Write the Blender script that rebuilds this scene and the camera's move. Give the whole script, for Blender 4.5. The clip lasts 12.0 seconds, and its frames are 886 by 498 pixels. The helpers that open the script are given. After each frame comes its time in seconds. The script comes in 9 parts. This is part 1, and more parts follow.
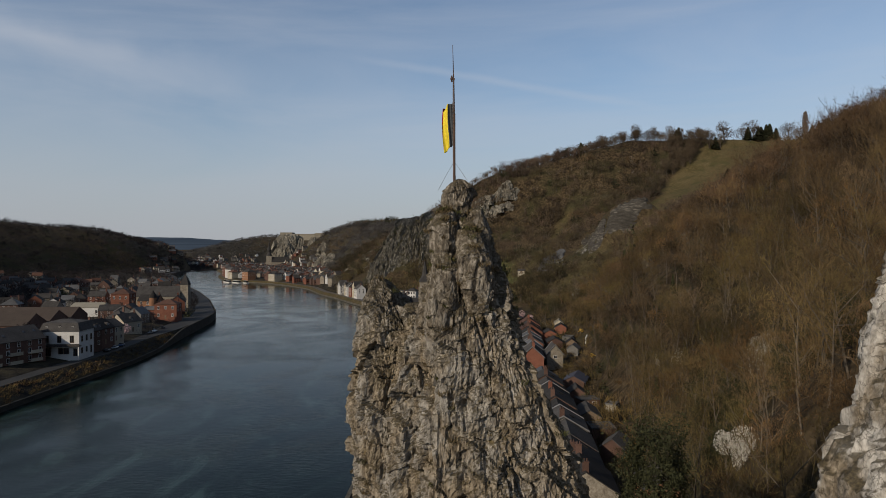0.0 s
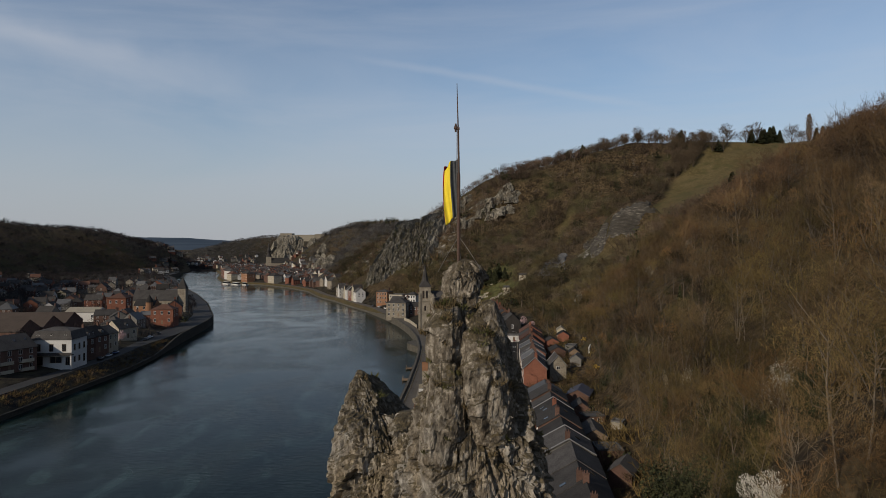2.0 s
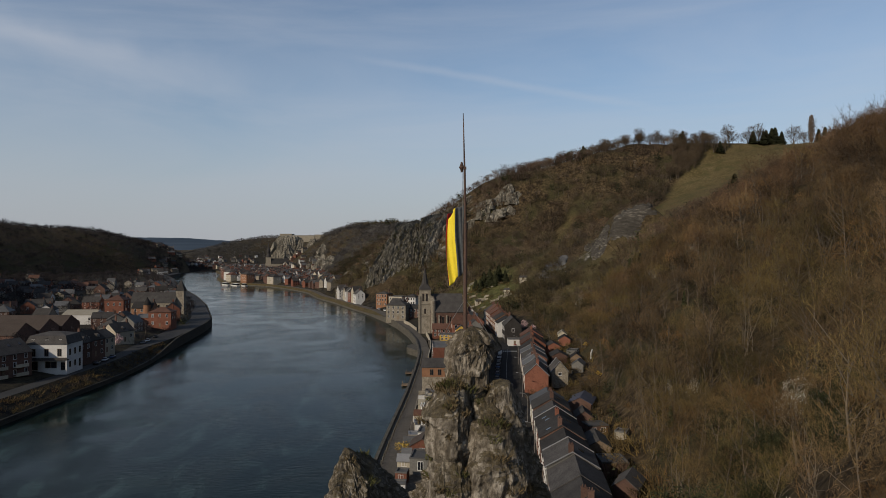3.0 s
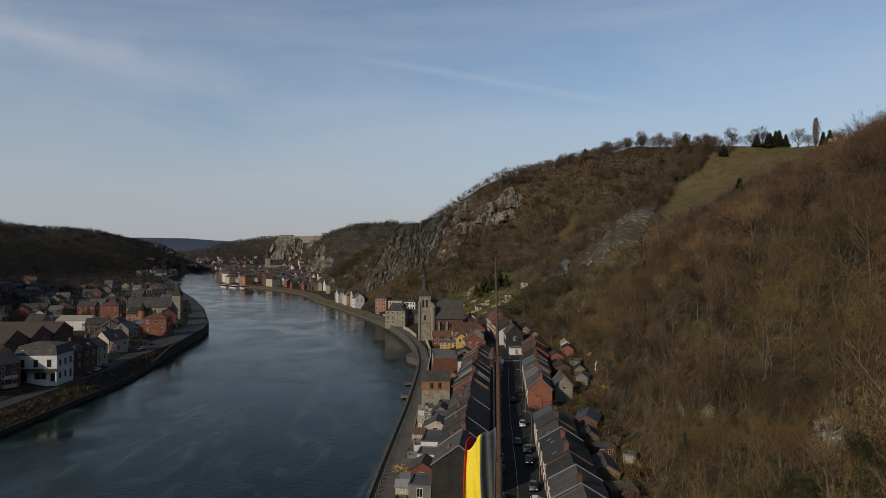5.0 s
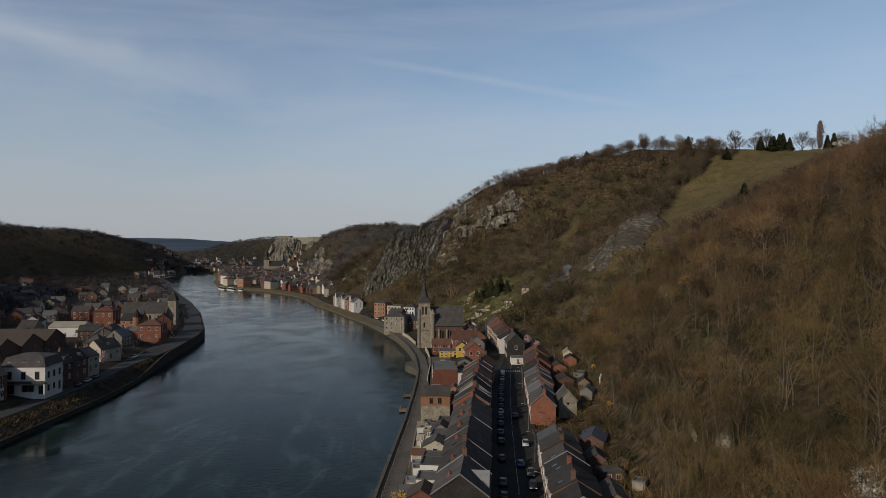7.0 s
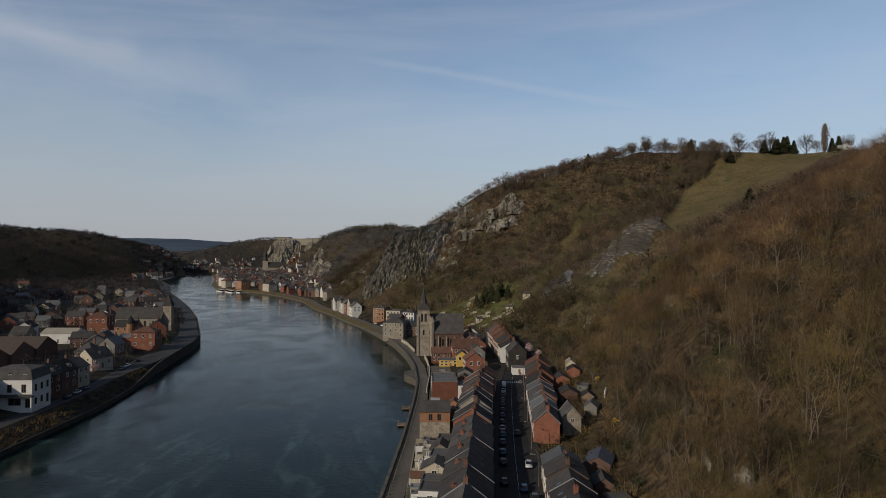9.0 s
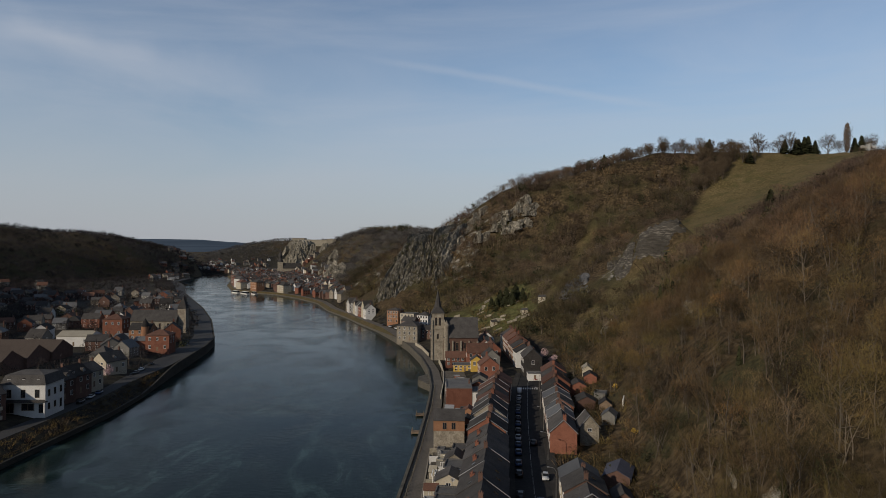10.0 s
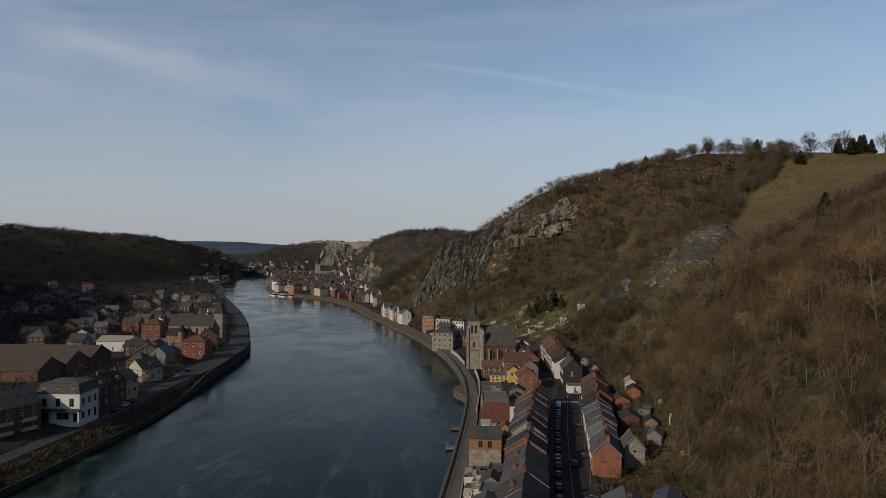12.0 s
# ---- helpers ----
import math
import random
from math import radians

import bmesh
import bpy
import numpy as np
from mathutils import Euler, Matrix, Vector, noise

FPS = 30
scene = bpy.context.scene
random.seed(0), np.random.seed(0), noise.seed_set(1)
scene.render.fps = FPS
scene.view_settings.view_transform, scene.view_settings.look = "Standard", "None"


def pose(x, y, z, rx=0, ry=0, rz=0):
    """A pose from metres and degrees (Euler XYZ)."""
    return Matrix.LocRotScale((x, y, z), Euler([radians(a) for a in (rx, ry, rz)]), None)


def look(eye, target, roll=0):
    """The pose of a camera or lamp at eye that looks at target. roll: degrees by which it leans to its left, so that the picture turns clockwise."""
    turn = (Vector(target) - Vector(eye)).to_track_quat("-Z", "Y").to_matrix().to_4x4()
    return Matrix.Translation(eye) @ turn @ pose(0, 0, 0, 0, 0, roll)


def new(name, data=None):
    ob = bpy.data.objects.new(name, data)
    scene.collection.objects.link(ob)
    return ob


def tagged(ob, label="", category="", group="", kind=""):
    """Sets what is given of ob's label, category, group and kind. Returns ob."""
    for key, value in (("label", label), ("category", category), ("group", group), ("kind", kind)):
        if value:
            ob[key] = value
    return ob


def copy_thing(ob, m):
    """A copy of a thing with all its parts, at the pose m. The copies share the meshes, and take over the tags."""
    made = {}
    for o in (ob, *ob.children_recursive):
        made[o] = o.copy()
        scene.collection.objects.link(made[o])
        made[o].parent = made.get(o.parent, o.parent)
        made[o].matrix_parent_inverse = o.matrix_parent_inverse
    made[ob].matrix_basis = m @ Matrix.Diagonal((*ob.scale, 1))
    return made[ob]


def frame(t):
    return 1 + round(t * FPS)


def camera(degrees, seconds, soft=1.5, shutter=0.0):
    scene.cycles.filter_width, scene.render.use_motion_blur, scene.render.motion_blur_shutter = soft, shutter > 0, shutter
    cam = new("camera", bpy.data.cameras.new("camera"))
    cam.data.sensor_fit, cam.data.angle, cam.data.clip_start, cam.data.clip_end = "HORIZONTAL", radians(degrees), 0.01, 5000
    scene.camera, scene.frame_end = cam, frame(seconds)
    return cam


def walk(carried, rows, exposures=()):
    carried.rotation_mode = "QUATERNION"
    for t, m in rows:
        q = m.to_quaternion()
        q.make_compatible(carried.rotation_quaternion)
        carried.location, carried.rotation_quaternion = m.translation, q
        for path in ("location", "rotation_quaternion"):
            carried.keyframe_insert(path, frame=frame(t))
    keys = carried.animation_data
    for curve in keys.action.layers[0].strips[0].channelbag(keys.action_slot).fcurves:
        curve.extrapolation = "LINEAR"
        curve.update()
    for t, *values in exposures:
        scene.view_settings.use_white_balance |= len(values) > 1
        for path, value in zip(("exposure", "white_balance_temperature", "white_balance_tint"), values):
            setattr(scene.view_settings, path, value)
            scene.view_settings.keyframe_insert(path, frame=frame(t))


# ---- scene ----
EXPOSURE, SKY, CLOUD, HAZE = 0.0, 0.10, (5.7, 5.8, 6.2, 1), (3.58, 3.80, 4.32, 1)
cam = camera(70.0, 12.0, soft=0.5)
# seconds, x, y, z, yaw, pitch, roll
PATH = [
    (0.0, 0.417, -0.262, 46.839, 0.07, 0.16, -0.05),
    (0.5, 0.432, 0.89, 47.494, 0.08, 0.162, -0.028),
    (1.0, 0.432, 2.137, 48.157, 0.09, 0.164, -0.005),
    (1.5, 0.418, 3.463, 48.832, 0.1, 0.166, 0.018),
    (2.0, 0.394, 4.856, 49.52, 0.1, 0.168, 0.04),
    (2.5, 0.361, 6.305, 50.224, 0.1, 0.17, 0.062),
    (3.0, 0.32, 7.799, 50.945, 0.1, 0.172, 0.085),
    (4.0, 0.226, 10.87, 52.44, 0.1, 0.176, 0.13),
    (5.0, 0.124, 14.076, 54.001, 0.1, 0.18, 0.175),
    (5.5, 0.073, 15.692, 54.804, 0.09, 0.182, 0.198),
    (6.0, 0.024, 17.321, 55.618, 0.08, 0.184, 0.22),
    (6.5, -0.021, 18.961, 56.44, 0.07, 0.186, 0.242),
    (7.0, -0.063, 20.612, 57.267, 0.06, 0.188, 0.265),
    (8.0, -0.13, 23.96, 58.91, 0.04, 0.192, 0.31),
    (9.0, -0.173, 27.389, 60.517, 0.03, 0.196, 0.36),
    (9.5, -0.184, 29.15, 61.285, 0.46, 0.198, 0.36),
    (10.0, -0.188, 30.952, 62.021, 1.33, 0.225, 0.36),
    (10.5, -0.184, 32.805, 62.716, 2.22, 0.252, 0.36),
    (11.0, -0.172, 34.719, 63.363, 3.05, 0.279, 0.36),
    (11.5, -0.154, 36.706, 63.95, 3.85, 0.306, 0.36),
    (12.0, -0.128, 38.78, 64.469, 4.64, 0.333, 0.36),
]
walk(cam, [(t, pose(x, y, z, 90 + pitch, 0, yaw) @ pose(0, 0, 0, 0, 0, roll)) for t, x, y, z, yaw, pitch, roll in PATH],
     exposures=[(0.0, EXPOSURE), (12.0, EXPOSURE)])

# ---------------------------------------------------------------- light
SUN_FROM = Vector((-0.64, -0.64, 0.42)).normalized()
sun_data = bpy.data.lights.new("sun", "SUN")
sun_data.energy, sun_data.angle, sun_data.color = 3.8, radians(0.6), (1.0, 0.87, 0.70)
sun = new("sun", sun_data)
sun.matrix_world = look(SUN_FROM * 300, (0, 0, 0))

world = bpy.data.worlds.new("world")
scene.world = world
world.use_nodes = True
wt = world.node_tree
wt.nodes.clear()


def wn(kind, **kw):
    n = wt.nodes.new(kind)
    for k, v in kw.items():
        n.inputs[k].default_value = v
    return n


sky = wt.nodes.new("ShaderNodeTexSky")
sky.sky_type, sky.sun_disc = "NISHITA", False
sky.sun_elevation = math.asin(SUN_FROM.z)
sky.sun_rotation = math.atan2(SUN_FROM.x, SUN_FROM.y)
sky.air_density, sky.dust_density, sky.ozone_density = 1.0, 0.3, 2.0
geo = wt.nodes.new("ShaderNodeTexCoord")
# thin cirrus: two scales of stretched noise, and one long straight trail
mp = wt.nodes.new("ShaderNodeMapping")
mp.inputs["Scale"].default_value = (1.2, 1.5, 7.0)
mp.inputs["Rotation"].default_value = (0.0, 0.22, 0.3)
wt.links.new(geo.outputs["Generated"], mp.inputs["Vector"])
n1 = wn("ShaderNodeTexNoise", Scale=1.3, Detail=7.0, Roughness=0.55, Distortion=0.6)
wt.links.new(mp.outputs["Vector"], n1.inputs["Vector"])
r1 = wt.nodes.new("ShaderNodeMapRange")
r1.inputs["From Min"].default_value, r1.inputs["From Max"].default_value = 0.34, 0.85
r1.inputs["To Max"].default_value = 0.46
wt.links.new(n1.outputs["Fac"], r1.inputs["Value"])


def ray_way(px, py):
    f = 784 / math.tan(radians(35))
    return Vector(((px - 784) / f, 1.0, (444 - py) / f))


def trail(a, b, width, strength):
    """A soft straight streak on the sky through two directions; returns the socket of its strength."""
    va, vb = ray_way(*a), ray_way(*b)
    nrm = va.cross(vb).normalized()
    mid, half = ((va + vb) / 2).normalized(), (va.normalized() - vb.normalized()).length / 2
    d1 = wt.nodes.new("ShaderNodeVectorMath")
    d1.operation = "DOT_PRODUCT"
    wt.links.new(geo.outputs["Generated"], d1.inputs[0])
    d1.inputs[1].default_value = nrm
    wob = wn("ShaderNodeTexNoise", Scale=9.0, Detail=5.0)
    wt.links.new(geo.outputs["Generated"], wob.inputs["Vector"])
    add = wt.nodes.new("ShaderNodeMath")
    add.operation = "MULTIPLY_ADD"
    wt.links.new(wob.outputs["Fac"], add.inputs[0])
    add.inputs[1].default_value = width * 1.6
    wt.links.new(d1.outputs["Value"], add.inputs[2])
    off = wt.nodes.new("ShaderNodeMath")
    off.operation = "SUBTRACT"
    wt.links.new(add.outputs[0], off.inputs[0])
    off.inputs[1].default_value = width * 0.8
    ab = wt.nodes.new("ShaderNodeMath")
    ab.operation = "ABSOLUTE"
    wt.links.new(off.outputs[0], ab.inputs[0])
    m1 = wt.nodes.new("ShaderNodeMapRange")
    m1.interpolation_type = "SMOOTHSTEP"
    m1.inputs["From Min"].default_value, m1.inputs["From Max"].default_value = 0.0, width
    m1.inputs["To Min"].default_value, m1.inputs["To Max"].default_value = strength, 0.0
    wt.links.new(ab.outputs[0], m1.inputs["Value"])
    dist = wt.nodes.new("ShaderNodeVectorMath")
    dist.operation = "DISTANCE"
    wt.links.new(geo.outputs["Generated"], dist.inputs[0])
    dist.inputs[1].default_value = mid
    m2 = wt.nodes.new("ShaderNodeMapRange")
    m2.interpolation_type = "SMOOTHSTEP"
    m2.inputs["From Min"].default_value, m2.inputs["From Max"].default_value = half * 0.35, half
    m2.inputs["To Min"].default_value, m2.inputs["To Max"].default_value = 1.0, 0.0
    wt.links.new(dist.outputs["Value"], m2.inputs["Value"])
    mul = wt.nodes.new("ShaderNodeMath")
    mul.operation = "MULTIPLY"
    wt.links.new(m1.outputs[0], mul.inputs[0])
    wt.links.new(m2.outputs[0], mul.inputs[1])
    return mul.outputs[0]


total = r1.outputs[0]
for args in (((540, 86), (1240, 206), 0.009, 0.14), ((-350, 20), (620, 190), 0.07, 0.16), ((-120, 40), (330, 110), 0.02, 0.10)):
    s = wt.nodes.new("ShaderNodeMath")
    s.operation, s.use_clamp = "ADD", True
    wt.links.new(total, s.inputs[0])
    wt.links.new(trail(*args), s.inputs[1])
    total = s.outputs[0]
mixc = wt.nodes.new("ShaderNodeMix")
mixc.data_type = "RGBA"
wt.links.new(total, mixc.inputs[0])
wt.links.new(sky.outputs[0], mixc.inputs[6])
mixc.inputs[7].default_value = CLOUD
# pale haze low over the horizon
sepz = wt.nodes.new("ShaderNodeSeparateXYZ")
wt.links.new(geo.outputs["Generated"], sepz.inputs[0])
hz = wt.nodes.new("ShaderNodeMapRange")
hz.interpolation_type = "SMOOTHSTEP"
hz.inputs["From Min"].default_value, hz.inputs["From Max"].default_value = -0.02, 0.30
hz.inputs["To Min"].default_value, hz.inputs["To Max"].default_value = 0.92, 0.0
wt.links.new(sepz.outputs[2], hz.inputs["Value"])
hazed = wt.nodes.new("ShaderNodeMix")
hazed.data_type = "RGBA"
wt.links.new(hz.outputs[0], hazed.inputs[0])
wt.links.new(mixc.outputs[2], hazed.inputs[6])
hazed.inputs[7].default_value = HAZE
bg = wt.nodes.new("ShaderNodeBackground")
bg.inputs["Strength"].default_value = SKY
wt.links.new(hazed.outputs[2], bg.inputs["Color"])
wo = wt.nodes.new("ShaderNodeOutputWorld")
wt.links.new(bg.outputs[0], wo.inputs["Surface"])

# ---------------------------------------------------------------- materials
MATS = {}


def mat(name, a, b, scale=1.0, fine=12.0, rough=0.85, bump=0.3, dist=0.05, metal=0.0, spread=0.15, stretch=(1, 1, 1), spec=0.2, third=None, stain=0.35, attr=""):
    """A weathered surface: two colours mixed at two scales of noise in world metres, fine relief, and a shift of brightness by object."""
    a, b, third = (tuple(0.8 * c for c in q) if q else None for q in (a, b, third))
    m = bpy.data.materials.new(name)
    m.use_nodes = True
    t = m.node_tree
    p = t.nodes["Principled BSDF"]
    L = t.links.new
    tc = t.nodes.new("ShaderNodeNewGeometry")
    mp = t.nodes.new("ShaderNodeMapping")
    mp.inputs["Scale"].default_value = stretch
    L(tc.outputs["Position"], mp.inputs["Vector"])
    big = t.nodes.new("ShaderNodeTexNoise")
    big.inputs["Scale"].default_value, big.inputs["Detail"].default_value = scale, 5
    L(mp.outputs[0], big.inputs["Vector"])
    small = t.nodes.new("ShaderNodeTexNoise")
    small.inputs["Scale"].default_value, small.inputs["Detail"].default_value = fine, 6
    small.inputs["Roughness"].default_value = 0.65
    L(mp.outputs[0], small.inputs["Vector"])
    mixf = t.nodes.new("ShaderNodeMath")
    mixf.operation = "MULTIPLY_ADD"
    L(small.outputs["Fac"], mixf.inputs[0])
    mixf.inputs[1].default_value = 1.0 - stain
    mul = t.nodes.new("ShaderNodeMath")
    mul.operation = "MULTIPLY"
    L(big.outputs["Fac"], mul.inputs[0])
    mul.inputs[1].default_value = stain
    L(mul.outputs[0], mixf.inputs[2])
    ramp = t.nodes.new("ShaderNodeValToRGB")
    e = ramp.color_ramp.elements
    e[0].position, e[0].color = 0.36, (*a, 1)
    e[1].position, e[1].color = 0.64, (*b, 1)
    if third:
        k = e.new(0.52)
        k.color = (*third, 1)
    L(mixf.outputs[0], ramp.inputs[0])
    hsv = t.nodes.new("ShaderNodeHueSaturation")
    L(ramp.outputs[0], hsv.inputs["Color"])
    if attr:
        oi = t.nodes.new("ShaderNodeAttribute")
        oi.attribute_name = attr
        src = oi.outputs["Fac"]
    else:
        oi = t.nodes.new("ShaderNodeObjectInfo")
        src = oi.outputs["Random"]
    mr = t.nodes.new("ShaderNodeMapRange")
    mr.inputs["To Min"].default_value, mr.inputs["To Max"].default_value = 1 - spread, 1 + spread
    L(src, mr.inputs["Value"])
    L(mr.outputs[0], hsv.inputs["Value"])
    L(hsv.outputs[0], p.inputs["Base Color"])
    p.inputs["Roughness"].default_value, p.inputs["Metallic"].default_value = rough, metal
    p.inputs["Specular IOR Level"].default_value = spec
    if bump:
        bp = t.nodes.new("ShaderNodeBump")
        bp.inputs["Strength"].default_value, bp.inputs["Distance"].default_value = bump, dist
        L(mixf.outputs[0], bp.inputs["Height"])
        L(bp.outputs[0], p.inputs["Normal"])
    MATS[name] = m
    return m


def tint(m, attr, colours):
    """Mixes further colours into a material by a named value that each tree of a wood carries."""
    t = m.node_tree
    p = t.nodes["Principled BSDF"]
    old = p.inputs["Base Color"].links[0].from_socket
    at = t.nodes.new("ShaderNodeAttribute")
    at.attribute_name = attr
    rp = t.nodes.new("ShaderNodeValToRGB")
    e = rp.color_ramp.elements
    e[0].color, e[1].color = (*colours[0], 1), (*colours[-1], 1)
    for i, c in enumerate(colours[1:-1], 1):
        e.new(i / (len(colours) - 1)).color = (*c, 1)
    t.links.new(at.outputs["Fac"], rp.inputs[0])
    mx = t.nodes.new("ShaderNodeMix")
    mx.data_type, mx.blend_type = "RGBA", "MULTIPLY"
    mx.inputs[0].default_value = 1.0
    t.links.new(old, mx.inputs[6])
    t.links.new(rp.outputs[0], mx.inputs[7])
    t.links.new(mx.outputs[2], p.inputs["Base Color"])




def rock_mat(name="limestone", pale=0.0):
    """Weathered limestone: grey and brown patches, upright dark streaks, pale scars, ochre lichen and soil-filled cracks."""
    m = bpy.data.materials.new(name)
    m.use_nodes = True
    t = m.node_tree
    p = t.nodes["Principled BSDF"]
    L = t.links.new
    g = t.nodes.new("ShaderNodeNewGeometry")

    def at(scale):
        q = t.nodes.new("ShaderNodeMapping")
        q.inputs["Scale"].default_value = scale
        L(g.outputs["Position"], q.inputs["Vector"])
        return q.outputs[0]

    def nz(vec, scale, det=6, rough=0.6, dist=0.0):
        n = t.nodes.new("ShaderNodeTexNoise")
        n.inputs["Scale"].default_value, n.inputs["Detail"].default_value = scale, det
        n.inputs["Roughness"].default_value, n.inputs["Distortion"].default_value = rough, dist
        L(vec, n.inputs["Vector"])
        return n.outputs["Fac"]

    def ramp(f, stops):
        r = t.nodes.new("ShaderNodeValToRGB")
        e = r.color_ramp.elements
        e[0].position, e[0].color = stops[0][0], (*stops[0][1], 1)
        e[1].position, e[1].color = stops[-1][0], (*stops[-1][1], 1)
        for q, c in stops[1:-1]:
            e.new(q).color = (*c, 1)
        L(f, r.inputs[0])
        return r.outputs[0]

    def mix(f, a, b):
        x = t.nodes.new("ShaderNodeMix")
        x.data_type = "RGBA"
        L(f, x.inputs[0])
        L(a, x.inputs[6])
        L(b, x.inputs[7])
        return x.outputs[2]

    even, tall, taller = at((1, 1, 1)), at((1, 1, 0.62)), at((1, 1, 0.14))
    fine = nz(tall, 5.5, 9, 0.68, 0.3)
    grey = ramp(fine, [(0.28, (0.070, 0.062, 0.052)), (0.42, (0.165, 0.15, 0.128)), (0.56, (0.285, 0.262, 0.226)), (0.72, (0.44, 0.41, 0.365))])
    brown = ramp(fine, [(0.28, (0.058, 0.044, 0.029)), (0.44, (0.150, 0.120, 0.083)), (0.57, (0.255, 0.210, 0.150)), (0.72, (0.40, 0.345, 0.268))])
    col = mix(ramp(nz(tall, 0.75, 5, 0.6, 0.8), [(0.42, (0, 0, 0)), (0.58, (1, 1, 1))]), grey, brown)
    dark = ramp(fine, [(0.35, (0.018, 0.015, 0.012)), (0.7, (0.085, 0.078, 0.068))])
    col = mix(ramp(nz(taller, 2.2, 6, 0.62, 0.6), [(0.60, (0, 0, 0)), (0.74, (0.5, 0.5, 0.5))]), col, dark)
    if pale:
        clean = ramp(fine, [(0.3, (0.24, 0.222, 0.192)), (0.5, (0.50, 0.47, 0.42)), (0.7, (0.68, 0.65, 0.60))])
        col = mix(ramp(nz(even, 0.45, 4, 0.5, 0.5), [(0.42, (0, 0, 0)), (0.52, (pale, pale, pale))]), col, clean)
    lichen = ramp(nz(even, 9.0, 4), [(0.4, (0.16, 0.105, 0.03)), (0.6, (0.28, 0.20, 0.07))])
    col = mix(ramp(nz(even, 1.9, 6, 0.7), [(0.63, (0, 0, 0)), (0.70, (0.7, 0.7, 0.7))]), col, lichen)
    crack = t.nodes.new("ShaderNodeTexVoronoi")
    crack.feature = "DISTANCE_TO_EDGE"
    crack.inputs["Scale"].default_value = 1.7
    wob = t.nodes.new("ShaderNodeVectorMath")
    wob.operation = "MULTIPLY_ADD"
    cn = t.nodes.new("ShaderNodeTexNoise")
    cn.inputs["Scale"].default_value, cn.inputs["Detail"].default_value = 2.3, 5
    L(even, cn.inputs["Vector"])
    L(cn.outputs["Color"], wob.inputs[0])
    wob.inputs[1].default_value = (0.9, 0.9, 0.9)
    L(taller, wob.inputs[2])
    L(wob.outputs[0], crack.inputs["Vector"])
    soil = ramp(nz(even, 6.0, 3), [(0.3, (0.016, 0.012, 0.008)), (0.7, (0.045, 0.034, 0.022))])
    col = mix(ramp(crack.outputs["Distance"], [(0.006, (0.6, 0.6, 0.6) if pale else (0.45, 0.45, 0.45)), (0.03, (0, 0, 0))]), col, soil)
    # darker tone towards the rock's top: lichen, and shade put into the colour
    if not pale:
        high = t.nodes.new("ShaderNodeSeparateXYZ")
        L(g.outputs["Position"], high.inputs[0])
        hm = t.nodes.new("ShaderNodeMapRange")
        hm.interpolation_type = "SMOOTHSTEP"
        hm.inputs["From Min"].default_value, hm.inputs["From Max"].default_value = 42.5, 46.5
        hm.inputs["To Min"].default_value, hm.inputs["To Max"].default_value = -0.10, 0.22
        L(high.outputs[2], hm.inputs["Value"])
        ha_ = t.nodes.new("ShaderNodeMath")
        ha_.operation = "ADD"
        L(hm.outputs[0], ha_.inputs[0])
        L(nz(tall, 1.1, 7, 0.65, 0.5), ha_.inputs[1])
        shade_crust = ramp(fine, [(0.34, (0.028, 0.022, 0.016)), (0.50, (0.105, 0.088, 0.066)), (0.66, (0.31, 0.275, 0.225))])
        col = mix(ramp(ha_.outputs[0], [(0.50, (0, 0, 0)), (0.66, (0.85, 0.85, 0.85))]), col, shade_crust)
    # moss, soil and dead grass on every ledge that faces up
    sep = t.nodes.new("ShaderNodeSeparateXYZ")
    L(g.outputs["Normal"], sep.inputs[0])
    up = t.nodes.new("ShaderNodeMath")
    up.operation = "MULTIPLY_ADD"
    L(nz(even, 3.0, 6, 0.65), up.inputs[0])
    up.inputs[1].default_value = 0.9
    L(sep.outputs[2], up.inputs[2])
    turf = ramp(nz(even, 11.0, 5), [(0.35, (0.022, 0.018, 0.010)), (0.55, (0.060, 0.046, 0.022)), (0.7, (0.095, 0.074, 0.036))])
    col = mix(ramp(up.outputs[0], [(0.77, (0, 0, 0)), (1.03, (0.82, 0.82, 0.82))]), col, turf)
    L(col, p.inputs["Base Color"])
    p.inputs["Roughness"].default_value = 0.93
    p.inputs["Specular IOR Level"].default_value = 0.2
    bp = t.nodes.new("ShaderNodeBump")
    bp.inputs["Strength"].default_value, bp.inputs["Distance"].default_value = 0.9, 0.12
    L(nz(tall, 7.0, 10, 0.7, 0.2), bp.inputs["Height"])
    L(bp.outputs[0], p.inputs["Normal"])
    return m


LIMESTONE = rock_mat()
PALE_LIMESTONE = rock_mat("pale_limestone", 0.85)
CRAG = mat("crag", (0.070, 0.060, 0.043), (0.39, 0.350, 0.280), 0.06, 0.6, 0.95, 0.9, 0.6, third=(0.16, 0.146, 0.118), stretch=(1, 1, 0.5), spread=0.1)
SLAB = mat("striped_slab", (0.030, 0.026, 0.021), (0.185, 0.165, 0.138), 0.05, 0.45, 0.95, 0.9, 0.5, third=(0.058, 0.052, 0.043), stretch=(0.5, 0.5, 2.6), spread=0.1)
DARK_SLAB = mat("dark_slab", (0.045, 0.045, 0.046), (0.15, 0.148, 0.146), 0.10, 0.7, 0.9, 0.6, 0.4, third=(0.085, 0.085, 0.085), spread=0.05)
BRICK = mat("brick_wall", (0.120, 0.046, 0.030), (0.216, 0.092, 0.060), 0.5, 5.0, 0.9, 0.2, 0.02, spread=0.25)
BRICK_DARK = mat("dark_brick_wall", (0.07, 0.042, 0.034), (0.14, 0.08, 0.06), 0.5, 5.0, 0.9, 0.2, 0.02, spread=0.2)
